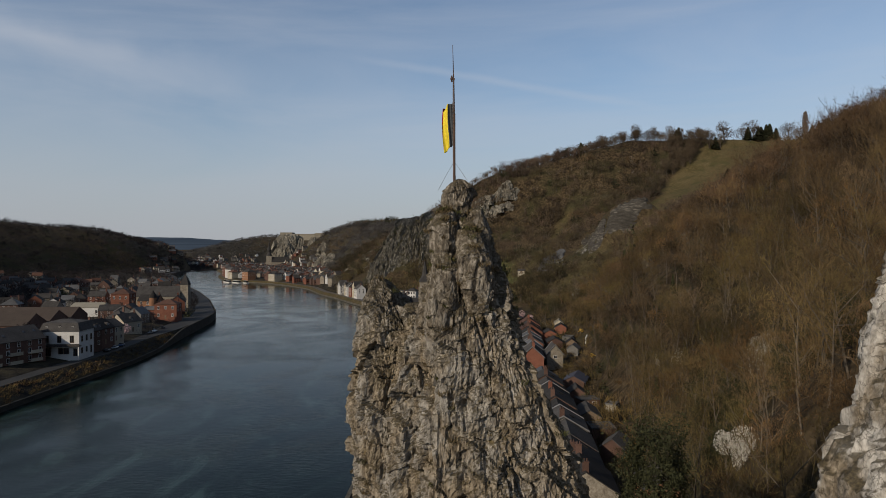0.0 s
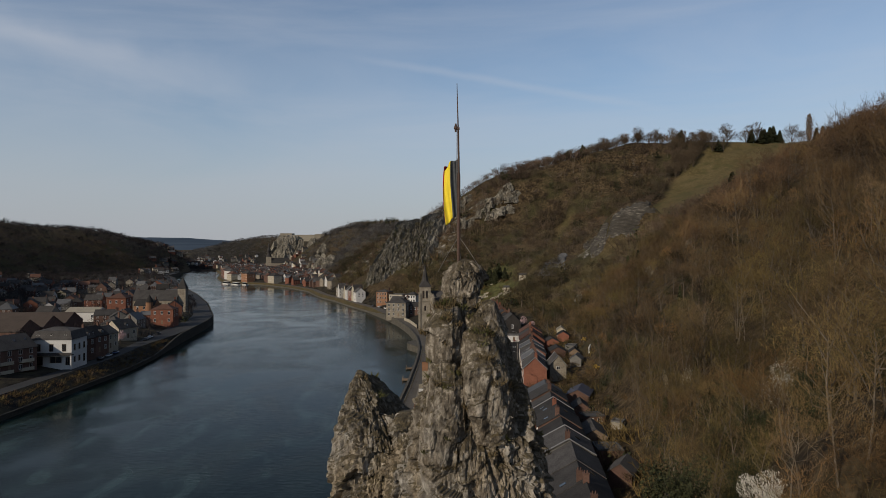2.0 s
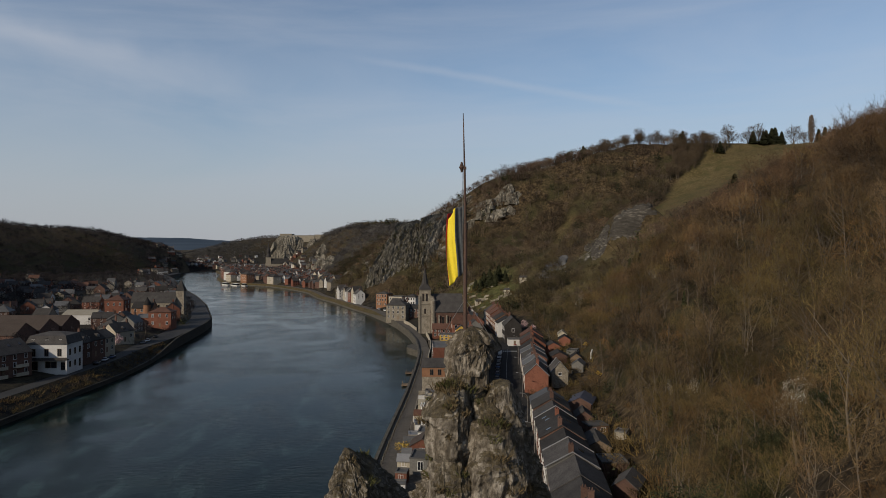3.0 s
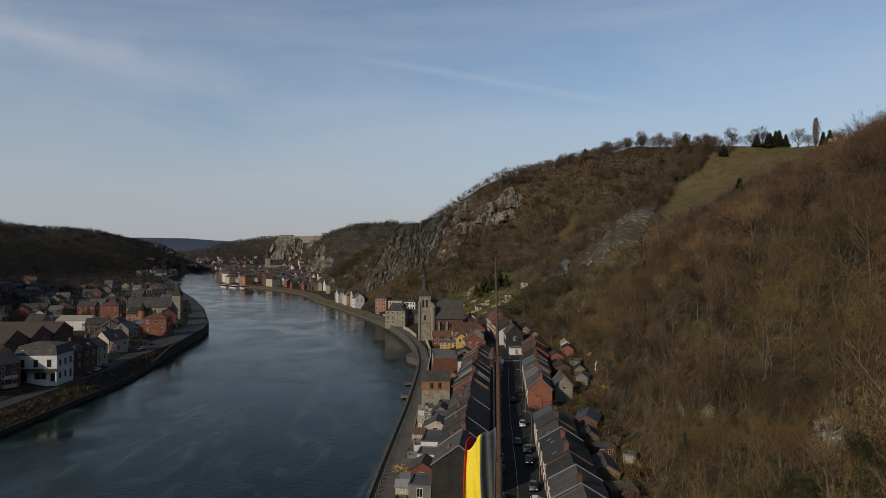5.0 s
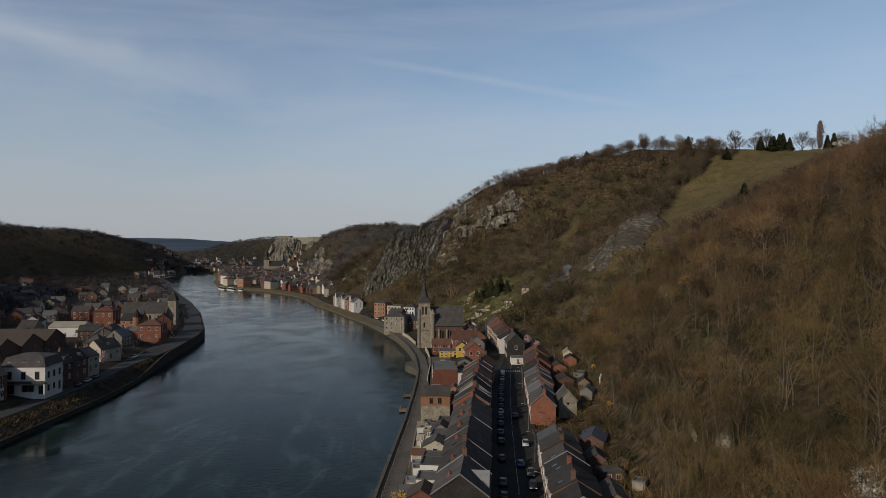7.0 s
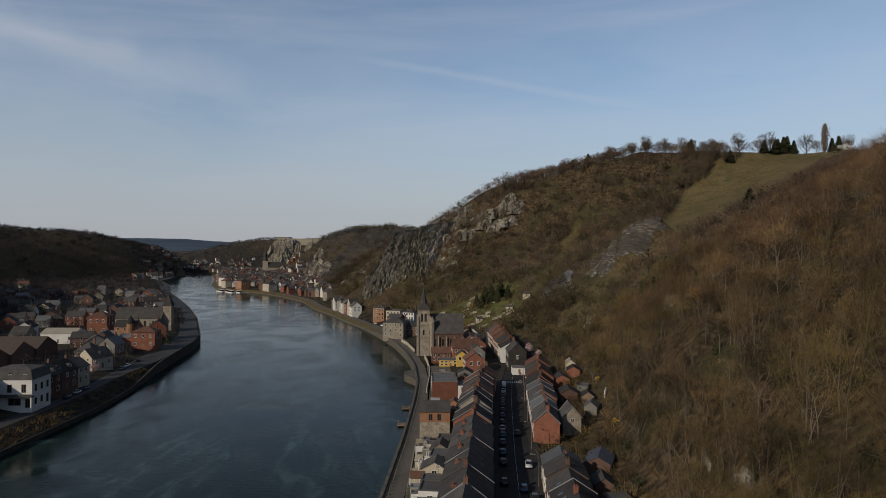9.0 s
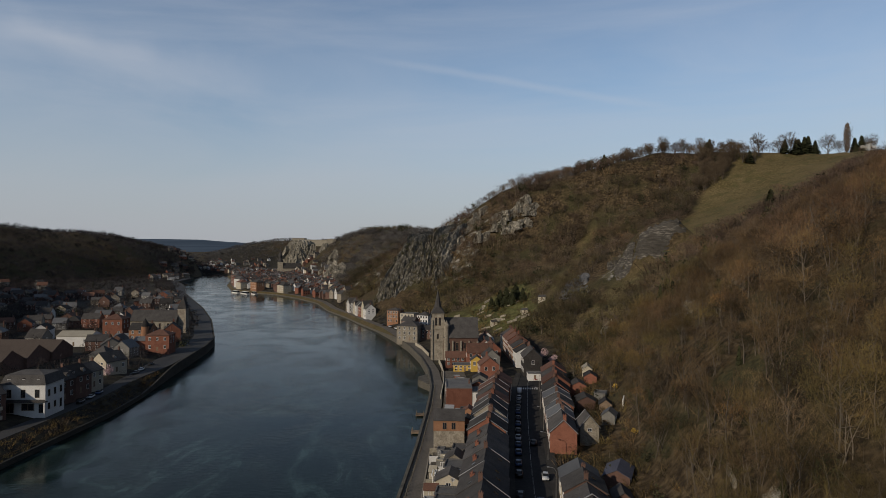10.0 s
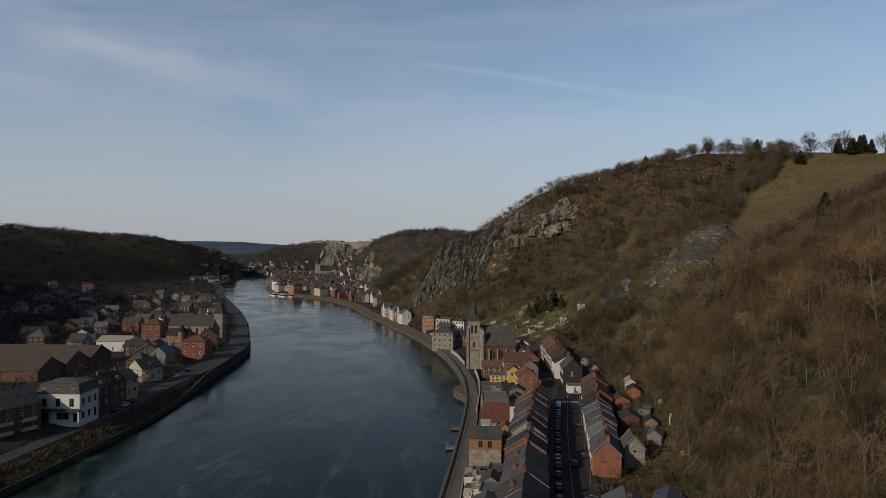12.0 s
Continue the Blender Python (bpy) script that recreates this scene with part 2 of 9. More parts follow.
BRICK_ORANGE = mat("orange_brick_wall", (0.170, 0.084, 0.046), (0.275, 0.146, 0.084), 0.5, 5.0, 0.9, 0.2, 0.02, spread=0.15)
STONE = mat("rubble_stone_wall", (0.128, 0.106, 0.081), (0.323, 0.289, 0.230), 0.6, 2.6, 0.92, 0.5, 0.05, spread=0.12)
RENDER_WHITE = mat("white_render", (0.450, 0.436, 0.414), (0.594, 0.585, 0.558), 0.25, 3.0, 0.85, 0.08, 0.01, spread=0.08)
RENDER_CREAM = mat("cream_render", (0.33, 0.29, 0.22), (0.46, 0.41, 0.32), 0.25, 3.0, 0.85, 0.08, 0.01, spread=0.15)
RENDER_GREY = mat("grey_render", (0.11, 0.105, 0.095), (0.185, 0.177, 0.162), 0.25, 3.0, 0.85, 0.08, 0.01, spread=0.2)
RENDER_YELLOW = mat("yellow_render", (0.40, 0.255, 0.050), (0.52, 0.350, 0.085), 0.3, 3.0, 0.8, 0.08, 0.01, spread=0.05)
SLATE = mat("slate_roof", (0.029, 0.027, 0.026), (0.078, 0.073, 0.069), 0.35, 3.5, 0.9, 0.35, 0.03, spread=0.45, spec=0.12)
SLATE_BLUE = mat("blue_slate_roof", (0.036, 0.038, 0.052), (0.075, 0.078, 0.104), 0.35, 3.5, 0.8, 0.3, 0.03, spread=0.1)
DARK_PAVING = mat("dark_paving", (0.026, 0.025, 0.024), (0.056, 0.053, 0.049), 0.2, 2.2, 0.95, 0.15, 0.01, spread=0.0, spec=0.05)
SLATE_HUNG = mat("slate_hung_wall", (0.022, 0.020, 0.019), (0.050, 0.046, 0.043), 0.35, 3.5, 0.9, 0.35, 0.03, spread=0.1, spec=0.1)
SLATE_LIGHT = mat("pale_slate_roof", (0.066, 0.066, 0.068), (0.125, 0.124, 0.122), 0.35, 3.5, 0.6, 0.3, 0.03, spread=0.25)
TILE = mat("clay_tile_roof", (0.064, 0.034, 0.024), (0.128, 0.064, 0.044), 0.4, 4.0, 0.85, 0.35, 0.03, spread=0.3)
CORRUGATED = mat("fibre_cement_sheet", (0.044, 0.033, 0.026), (0.074, 0.057, 0.046), 0.2, 2.0, 0.85, 0.2, 0.03, spread=0.15)
CREAM_ROOF = mat("cream_sheet_roof", (0.225, 0.203, 0.158), (0.300, 0.274, 0.217), 0.2, 2.0, 0.8, 0.15, 0.02, spread=0.05)
FLAT_ROOF = mat("bitumen_roof", (0.06, 0.06, 0.06), (0.12, 0.115, 0.11), 0.3, 3.0, 0.85, 0.15, 0.02, spread=0.3)
FRAME_WHITE = mat("white_painted_wood", (0.62, 0.61, 0.58), (0.75, 0.74, 0.72), 2.0, 20, 0.5, 0.05, 0.004, spread=0.1)
ZINC = mat("zinc_trim", (0.20, 0.20, 0.205), (0.30, 0.30, 0.30), 1.0, 10, 0.5, 0.05, 0.004, spread=0.1, metal=0.3)
TIMBER = mat("weathered_timber", (0.10, 0.07, 0.045), (0.22, 0.16, 0.11), 1.0, 10, 0.85, 0.2, 0.01, spread=0.2)
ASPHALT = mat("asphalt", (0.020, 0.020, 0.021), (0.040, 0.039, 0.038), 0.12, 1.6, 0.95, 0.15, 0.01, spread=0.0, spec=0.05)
ROAD_GREY = mat("worn_asphalt", (0.028, 0.028, 0.029), (0.050, 0.050, 0.049), 0.12, 1.6, 0.9, 0.15, 0.01, spread=0.0)
YARD_GROUND = mat("yard_ground", (0.050, 0.043, 0.034), (0.17, 0.15, 0.12), 0.3, 1.4, 0.9, 0.3, 0.03, third=(0.095, 0.082, 0.064), spread=0.0)
PAVING = mat("paving", (0.066, 0.058, 0.048), (0.135, 0.119, 0.099), 0.2, 2.2, 0.9, 0.15, 0.01, spread=0.1)
DARK_QUAY = mat("dark_quay_stone", (0.020, 0.019, 0.015), (0.066, 0.058, 0.046), 0.25, 1.5, 0.92, 0.5, 0.06, stretch=(1, 1, 1.8), spread=0.05)
QUAY_STONE = mat("quay_stone", (0.038, 0.036, 0.029), (0.128, 0.115, 0.093), 0.25, 1.5, 0.92, 0.5, 0.06, stretch=(1, 1, 1.8), spread=0.05)
GARDEN_WALL = mat("garden_wall_stone", (0.16, 0.14, 0.105), (0.34, 0.305, 0.24), 0.5, 2.5, 0.92, 0.5, 0.05, spread=0.15)
MARKING = mat("road_paint", (0.22, 0.22, 0.21), (0.38, 0.38, 0.37), 1.5, 9, 0.7, 0.05, 0.002, spread=0.0)
STEEL = mat("galvanised_steel", (0.16, 0.15, 0.14), (0.28, 0.27, 0.26), 3.0, 30, 0.5, 0.1, 0.002, metal=0.6, spread=0.0)
POLE_PAINT = mat("rusty_pole", (0.05, 0.035, 0.03), (0.13, 0.08, 0.06), 3.0, 30, 0.7, 0.2, 0.003, metal=0.2, spread=0.0)
DRY_GRASS = mat("dry_grass", (0.09, 0.062, 0.030), (0.21, 0.158, 0.080), 1.0, 8, 0.9, 0.0, spread=0.1)
MOSS = mat("moss_and_grass", (0.050, 0.054, 0.016), (0.115, 0.108, 0.036), 1.0, 8, 0.9, 0.0, spread=0.1)
BARK = mat("bark", (0.055, 0.044, 0.033), (0.135, 0.112, 0.085), 1.0, 6, 0.95, 0.2, 0.02, attr="tone", spread=0.35)
TWIG = mat("twigs", (0.066, 0.0455, 0.0262), (0.136, 0.0965, 0.056), 0.05, 2.0, 0.95, 0.0, attr="tone", spread=0.72)
WOOD_HUES = [(0.80, 0.68, 0.66), (0.90, 0.80, 0.72), (0.98, 0.93, 0.74), (0.86, 0.94, 0.54), (1.10, 0.90, 0.60), (1.00, 0.98, 0.94)]
tint(TWIG, "hue", WOOD_HUES)
MID_TWIG = mat("ridge_twigs", (0.062, 0.048, 0.036), (0.124, 0.098, 0.074), 0.05, 1.0, 0.95, 0.0, attr="tone", spread=0.6)
tint(MID_TWIG, "hue", WOOD_HUES)
# darker twig copy: the shade of the western bank and hill put into colour
SHADED_TWIG = mat("shaded_twigs", (0.017, 0.0145, 0.0155), (0.039, 0.032, 0.032), 0.02, 0.6, 0.95, 0.0, attr="tone", spread=0.6)
POPLAR_TWIG = mat("poplar_twigs", (0.105, 0.080, 0.064), (0.20, 0.158, 0.126), 0.05, 1.0, 0.95, 0.0, spread=0.2)
# greyer twig copy with distance haze put into its colour
HAZED_TWIG = mat("hazed_twigs", (0.046, 0.042, 0.039), (0.094, 0.087, 0.081), 0.02, 0.6, 0.95, 0.0, attr="tone", spread=0.6)
IVY = mat("ivy_and_conifer", (0.018, 0.021, 0.009), (0.050, 0.052, 0.020), 0.2, 2.0, 0.85, 0.0, attr="tone", spread=0.3)
BLOSSOM = mat("blossom", (0.50, 0.47, 0.40), (0.72, 0.69, 0.62), 1.0, 6, 0.8, 0.0, spread=0.1)
PINK_BLOSSOM = mat("pink_blossom", (0.42, 0.28, 0.29), (0.58, 0.42, 0.42), 1.0, 6, 0.8, 0.0, spread=0.1)
FORSYTHIA = mat("forsythia", (0.42, 0.26, 0.04), (0.60, 0.42, 0.08), 1.0, 6, 0.8, 0.0, spread=0.1)
FLAG_BLACK = mat("faded_black_cloth", (0.055, 0.06, 0.065), (0.11, 0.12, 0.125), 2.0, 25, 0.85, 0.1, 0.003, spread=0)
FLAG_YELLOW = mat("yellow_cloth", (0.72, 0.55, 0.03), (0.85, 0.68, 0.05), 2.0, 25, 0.8, 0.1, 0.003, spread=0)
FLAG_RED = mat("red_cloth", (0.55, 0.03, 0.03), (0.68, 0.06, 0.05), 2.0, 25, 0.8, 0.1, 0.003, spread=0)
RUBBER = mat("rubber", (0.015, 0.015, 0.016), (0.03, 0.03, 0.03), 4, 30, 0.8, 0.05, 0.002, spread=0)
BLUE_TARP = mat("blue_tarpaulin", (0.06, 0.30, 0.55), (0.10, 0.40, 0.68), 1, 8, 0.5, 0.2, 0.02, spread=0)
RED_CLOTH = mat("red_fabric", (0.60, 0.05, 0.03), (0.75, 0.10, 0.05), 1, 8, 0.7, 0.2, 0.02, spread=0)


def car_paint(name, c):
    m = mat(name, tuple(v * 0.9 for v in c), c, 0.8, 8, 0.35, 0.0, spread=0.1, spec=0.3)
    m.node_tree.nodes["Principled BSDF"].inputs["Coat Weight"].default_value = 0.15
    return m


CAR_PAINTS = [car_paint("black_car_paint", (0.012, 0.012, 0.014)), car_paint("grey_car_paint", (0.09, 0.095, 0.10)), car_paint("silver_car_paint", (0.38, 0.39, 0.40)),
              car_paint("white_car_paint", (0.72, 0.72, 0.71)), car_paint("blue_car_paint", (0.02, 0.05, 0.12)), car_paint("dark_red_car_paint", (0.16, 0.015, 0.015))]


def glass_mat(name, base, rough, spec=0.6):
    m = bpy.data.materials.new(name)
    m.use_nodes = True
    p = m.node_tree.nodes["Principled BSDF"]
    p.inputs["Base Color"].default_value = (*base, 1)
    p.inputs["Roughness"].default_value = rough
    p.inputs["Specular IOR Level"].default_value = spec
    return m


PANE = glass_mat("window_glass", (0.012, 0.014, 0.017), 0.08)
CAR_GLASS = glass_mat("tinted_car_glass", (0.010, 0.011, 0.012), 0.15, 0.25)


def water_mat():
    m = bpy.data.materials.new("river_water")
    m.use_nodes = True
    t = m.node_tree
    p = t.nodes["Principled BSDF"]
    L = t.links.new
    g = t.nodes.new("ShaderNodeNewGeometry")
    p.inputs["IOR"].default_value = 1.33
    p.inputs["Specular IOR Level"].default_value = 0.115
    wide = t.nodes.new("ShaderNodeTexNoise")
    wide.inputs["Scale"].default_value, wide.inputs["Detail"].default_value, wide.inputs["Distortion"].default_value = 0.026, 7, 1.4
    mpw = t.nodes.new("ShaderNodeMapping")
    mpw.inputs["Scale"].default_value = (1.0, 0.7, 1)
    mpw.inputs["Rotation"].default_value = (0, 0, 0.5)
    L(g.outputs["Position"], mpw.inputs["Vector"])
    L(mpw.outputs[0], wide.inputs["Vector"])
    rr = t.nodes.new("ShaderNodeMapRange")
    rr.inputs["From Min"].default_value, rr.inputs["From Max"].default_value = 0.38, 0.66
    rr.inputs["To Min"].default_value, rr.inputs["To Max"].default_value = 0.05, 0.17
    L(wide.outputs["Fac"], rr.inputs["Value"])
    L(rr.outputs[0], p.inputs["Roughness"])
    # pale streaks in the dark body's colour, standing for sky reflected by wind ripples
    sm = t.nodes.new("ShaderNodeMapping")
    sm.inputs["Scale"].default_value = (1.0, 0.42, 1)
    sm.inputs["Rotation"].default_value = (0, 0, -0.55)
    L(g.outputs["Position"], sm.inputs["Vector"])
    sn = t.nodes.new("ShaderNodeTexNoise")
    sn.inputs["Scale"].default_value, sn.inputs["Detail"].default_value, sn.inputs["Roughness"].default_value, sn.inputs["Distortion"].default_value = 0.05, 9, 0.62, 2.2
    L(sm.outputs[0], sn.inputs["Vector"])
    cr = t.nodes.new("ShaderNodeValToRGB")
    ce = cr.color_ramp.elements
    ce[0].position, ce[0].color = 0.42, (0.0035, 0.0085, 0.0078, 1)
    ce[1].position, ce[1].color = 0.66, (0.023, 0.041, 0.039, 1)
    ce.new(0.53).color = (0.0055, 0.0125, 0.0112, 1)
    L(sn.outputs["Fac"], cr.inputs[0])
    L(cr.outputs[0], p.inputs["Base Color"])
    rip = t.nodes.new("ShaderNodeTexNoise")
    rip.inputs["Scale"].default_value, rip.inputs["Detail"].default_value, rip.inputs["Roughness"].default_value = 0.55, 7, 0.6
    mp = t.nodes.new("ShaderNodeMapping")
    mp.inputs["Scale"].default_value = (0.8, 1.7, 1)
    L(g.outputs["Position"], mp.inputs["Vector"])
    L(mp.outputs[0], rip.inputs["Vector"])
    bp = t.nodes.new("ShaderNodeBump")
    L(rip.outputs["Fac"], bp.inputs["Height"])
    bs = t.nodes.new("ShaderNodeMapRange")
    bs.inputs["From Min"].default_value, bs.inputs["From Max"].default_value = 0.36, 0.64
    bs.inputs["To Min"].default_value, bs.inputs["To Max"].default_value = 0.07, 0.38
    L(wide.outputs["Fac"], bs.inputs["Value"])
    L(bs.outputs[0], bp.inputs["Strength"])
    bp.inputs["Distance"].default_value = 0.35
    L(bp.outputs[0], p.inputs["Normal"])
    return m


WATER = water_mat()


def ground_mat():
    m = bpy.data.materials.new("hillside_ground")
    m.use_nodes = True
    t = m.node_tree
    p = t.nodes["Principled BSDF"]
    L = t.links.new
    g = t.nodes.new("ShaderNodeNewGeometry")

    def nz(scale, det=5):
        n = t.nodes.new("ShaderNodeTexNoise")
        n.inputs["Scale"].default_value, n.inputs["Detail"].default_value = scale, det
        L(g.outputs["Position"], n.inputs["Vector"])
        return n.outputs["Fac"]

    def ramp(f, stops):
        r = t.nodes.new("ShaderNodeValToRGB")
        e = r.color_ramp.elements
        e[0].position, e[0].color = stops[0][0], (*stops[0][1], 1)
        e[1].position, e[1].color = stops[-1][0], (*stops[-1][1], 1)
        for q, c in stops[1:-1]:
            e.new(q).color = (*c, 1)
        L(f, r.inputs[0])
        return r.outputs[0]

    def mix(f, a, b):
        x = t.nodes.new("ShaderNodeMix")
        x.data_type = "RGBA"
        L(f, x.inputs[0])
        L(a, x.inputs[6])
        L(b, x.inputs[7])
        return x.outputs[2]

    litter = ramp(nz(0.5, 8), [(0.35, (0.018, 0.012, 0.006)), (0.5, (0.040, 0.028, 0.014)), (0.66, (0.080, 0.057, 0.031))])
    moss = ramp(nz(0.9, 8), [(0.35, (0.018, 0.016, 0.007)), (0.65, (0.046, 0.040, 0.017))])
    col = mix(ramp(nz(0.035), [(0.46, (0, 0, 0)), (0.62, (1, 1, 1))]), litter, moss)
    field = ramp(nz(0.75, 10), [(0.34, (0.040, 0.031, 0.012)), (0.5, (0.062, 0.049, 0.019)), (0.64, (0.098, 0.074, 0.034))])
    straw = ramp(nz(1.1, 10), [(0.34, (0.050, 0.038, 0.016)), (0.5, (0.082, 0.062, 0.027)), (0.66, (0.125, 0.098, 0.050))])
    green = ramp(nz(0.9, 10), [(0.34, (0.030, 0.028, 0.010)), (0.66, (0.066, 0.060, 0.022))])
    field = mix(ramp(nz(0.06, 6), [(0.42, (0, 0, 0)), (0.60, (0.8, 0.8, 0.8))]), field, straw)
    field = mix(ramp(nz(0.11, 5), [(0.52, (0, 0, 0)), (0.64, (0.8, 0.8, 0.8))]), field, green)
    at = t.nodes.new("ShaderNodeAttribute")
    at.attribute_name = "pasture"
    col = mix(at.outputs["Fac"], col, field)
    lush = ramp(nz(0.30, 9), [(0.34, (0.034, 0.036, 0.011)), (0.5, (0.060, 0.064, 0.020)), (0.66, (0.095, 0.088, 0.034))])
    at4 = t.nodes.new("ShaderNodeAttribute")
    at4.attribute_name = "lush"
    col = mix(at4.outputs["Fac"], col, lush)
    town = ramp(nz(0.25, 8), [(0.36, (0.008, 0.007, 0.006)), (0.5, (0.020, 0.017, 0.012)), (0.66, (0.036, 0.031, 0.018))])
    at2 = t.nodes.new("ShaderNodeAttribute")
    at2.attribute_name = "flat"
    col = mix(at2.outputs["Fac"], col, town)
    rock = ramp(nz(0.30, 9), [(0.34, (0.055, 0.05, 0.04)), (0.5, (0.12, 0.11, 0.092)), (0.66, (0.25, 0.235, 0.21))])
    at3 = t.nodes.new("ShaderNodeAttribute")
    at3.attribute_name = "stone"
    sub = t.nodes.new("ShaderNodeMath")
    sub.operation = "MULTIPLY_ADD"
    L(nz(0.12, 6), sub.inputs[0])
    sub.inputs[1].default_value = 1.6
    off = t.nodes.new("ShaderNodeMath")
    off.operation = "SUBTRACT"
    L(at3.outputs["Fac"], off.inputs[0])
    off.inputs[1].default_value = 1.05
    L(off.outputs[0], sub.inputs[2])
    col = mix(ramp(sub.outputs[0], [(0.25, (0, 0, 0)), (0.42, (1, 1, 1))]), col, rock)
    L(col, p.inputs["Base Color"])
    p.inputs["Roughness"].default_value = 0.95
    p.inputs["Specular IOR Level"].default_value = 0.15
    bp = t.nodes.new("ShaderNodeBump")
    bp.inputs["Strength"].default_value, bp.inputs["Distance"].default_value = 0.7, 0.6
    L(nz(0.7, 9), bp.inputs["Height"])
    L(bp.outputs[0], p.inputs["Normal"])
    return m


GROUND = ground_mat()


# ---------------------------------------------------------------- builders
def mesh_np(name, verts, faces, materials, index=None, smooth=False, attrs=None):
    """A mesh from arrays of places and of triangles or quads."""
    verts, faces = np.asarray(verts, np.float32), np.asarray(faces, np.int32)
    k = faces.shape[1]
    me = bpy.data.meshes.new(name)
    me.vertices.add(len(verts))
    me.vertices.foreach_set("co", verts.ravel())
    me.loops.add(faces.size)
    me.loops.foreach_set("vertex_index", faces.ravel())
    me.polygons.add(len(faces))
    me.polygons.foreach_set("loop_start", np.arange(0, faces.size, k, dtype=np.int32))
    me.polygons.foreach_set("loop_total", np.full(len(faces), k, np.int32))
    for m in materials:
        me.materials.append(m)
    if index is not None:
        me.polygons.foreach_set("material_index", np.asarray(index, np.int32))
    me.polygons.foreach_set("use_smooth", np.full(len(faces), smooth))
    for key, val in (attrs or {}).items():
        at = me.attributes.new(key, "FLOAT", "POINT")
        at.data.foreach_set("value", np.asarray(val, np.float32))
    me.update(calc_edges=True)
    return me


def part(name, bm, material, parent=None, label="", smooth=False):
    """Links a bmesh as one mesh object under a thing or a part."""
    me = bpy.data.meshes.new(name)
    bm.to_mesh(me)
    bm.free()
    me.materials.append(material)
    if smooth:
        for q in me.polygons:
            q.use_smooth = True
    ob = new(name, me)
    ob.parent = parent
    if label:
        ob["label"] = label
    return ob


def share(name, me, parent, m, label=""):
    """One more object on a mesh that several alike parts share."""
    ob = new(name, me)
    ob.parent = parent
    ob.matrix_basis = m
    if label:
        ob["label"] = label
    return ob


def empty(name, m, label, category, group=""):
    ob = new(name)
    ob.empty_display_size = 0.2
    ob.matrix_world = m
    return tagged(ob, label, category, group)


def box(bm, x0, x1, y0, y1, z0, z1):
    v = [bm.verts.new(c) for c in ((x0, y0, z0), (x1, y0, z0), (x1, y1, z0), (x0, y1, z0), (x0, y0, z1), (x1, y0, z1), (x1, y1, z1), (x0, y1, z1))]
    for f in ((3, 2, 1, 0), (4, 5, 6, 7), (0, 1, 5, 4), (1, 2, 6, 5), (2, 3, 7, 6), (3, 0, 4, 7)):
        bm.faces.new([v[i] for i in f])
    return v


def prism(bm, outline, axis, lo, hi):
    """A solid of a convex outline, pushed from lo to hi along x or y (outline in the other axis and z) or z."""
    def place(p, q):
        return (q, p[0], p[1]) if axis == "x" else (p[0], q, p[1]) if axis == "y" else (p[0], p[1], q)
    a, b = [bm.verts.new(place(p, lo)) for p in outline], [bm.verts.new(place(p, hi)) for p in outline]
    n = len(outline)
    bm.faces.new(a)
    bm.faces.new(b[::-1])
    for i in range(n):
        bm.faces.new((a[i], b[i], b[(i + 1) % n], a[(i + 1) % n]))


def tube(bm, rings, n=8, cap=True):
    """A tapered tube along (place, radius) pairs."""
    loops = []
    for i, (c, r) in enumerate(rings):
        c = Vector(c)
        d = (Vector(rings[min(i + 1, len(rings) - 1)][0]) - Vector(rings[max(i - 1, 0)][0])).normalized()
        q = d.to_track_quat("Z", "Y")
        loops.append([bm.verts.new(c + q @ Vector((r * math.cos(a), r * math.sin(a), 0))) for a in (2 * math.pi * k / n for k in range(n))])
    for a, b in zip(loops, loops[1:]):
        for k in range(n):
            bm.faces.new((a[k], a[(k + 1) % n], b[(k + 1) % n], b[k]))
    if cap:
        bm.faces.new(loops[0][::-1])
        bm.faces.new(loops[-1])


def fix(bm):
    bmesh.ops.recalc_face_normals(bm, faces=bm.faces)
    return bm


rng = np.random.default_rng(7)
rnd = random.Random(11)


def fbm(x, y, octaves=4, seed=0.0):
    """Smooth value noise over arrays, about -1 to 1."""
    out, amp, tot = np.zeros(np.broadcast(x, y).shape), 1.0, 0.0
    for k in range(octaves):
        f = 2.0 ** k
        xx, yy = x * f + seed * 17.3 + k * 5.1, y * f - seed * 9.7 + k * 3.3
        xi, yi = np.floor(xx), np.floor(yy)
        u, v = xx - xi, yy - yi
        u, v = u * u * (3 - 2 * u), v * v * (3 - 2 * v)

        def h(a, b):
            s = np.sin(a * 127.1 + b * 311.7) * 43758.5453
            return (s - np.floor(s)) * 2 - 1
        out += amp * ((h(xi, yi) * (1 - u) + h(xi + 1, yi) * u) * (1 - v) + (h(xi, yi + 1) * (1 - u) + h(xi + 1, yi + 1) * u) * v)
        tot += amp
        amp *= 0.5
    return out / tot


# ---------------------------------------------------------------- the valley
RB_Y = [-600, 100, 163, 219, 270, 303, 342, 379, 420, 462, 515, 555, 620, 672, 765, 845, 900, 930, 965, 1120, 1306, 1550, 1800]
RB_X = [-30, -17, -15, -12.6, -11.4, -11.6, -14.6, -20.5, -30, -43, -62, -80, -107, -132, -164, -210, -250, -290, -335, -400, -460, -560, -760]
LB_Y = [-600, 100, 199, 262, 290, 336, 375, 407, 440, 540, 640, 745, 840, 1040, 1150, 1300, 1550, 1800]
LB_X = [-140, -128, -128, -128, -131, -139, -145, -150, -158, -199, -246, -300, -350, -440, -500, -535, -625, -800]
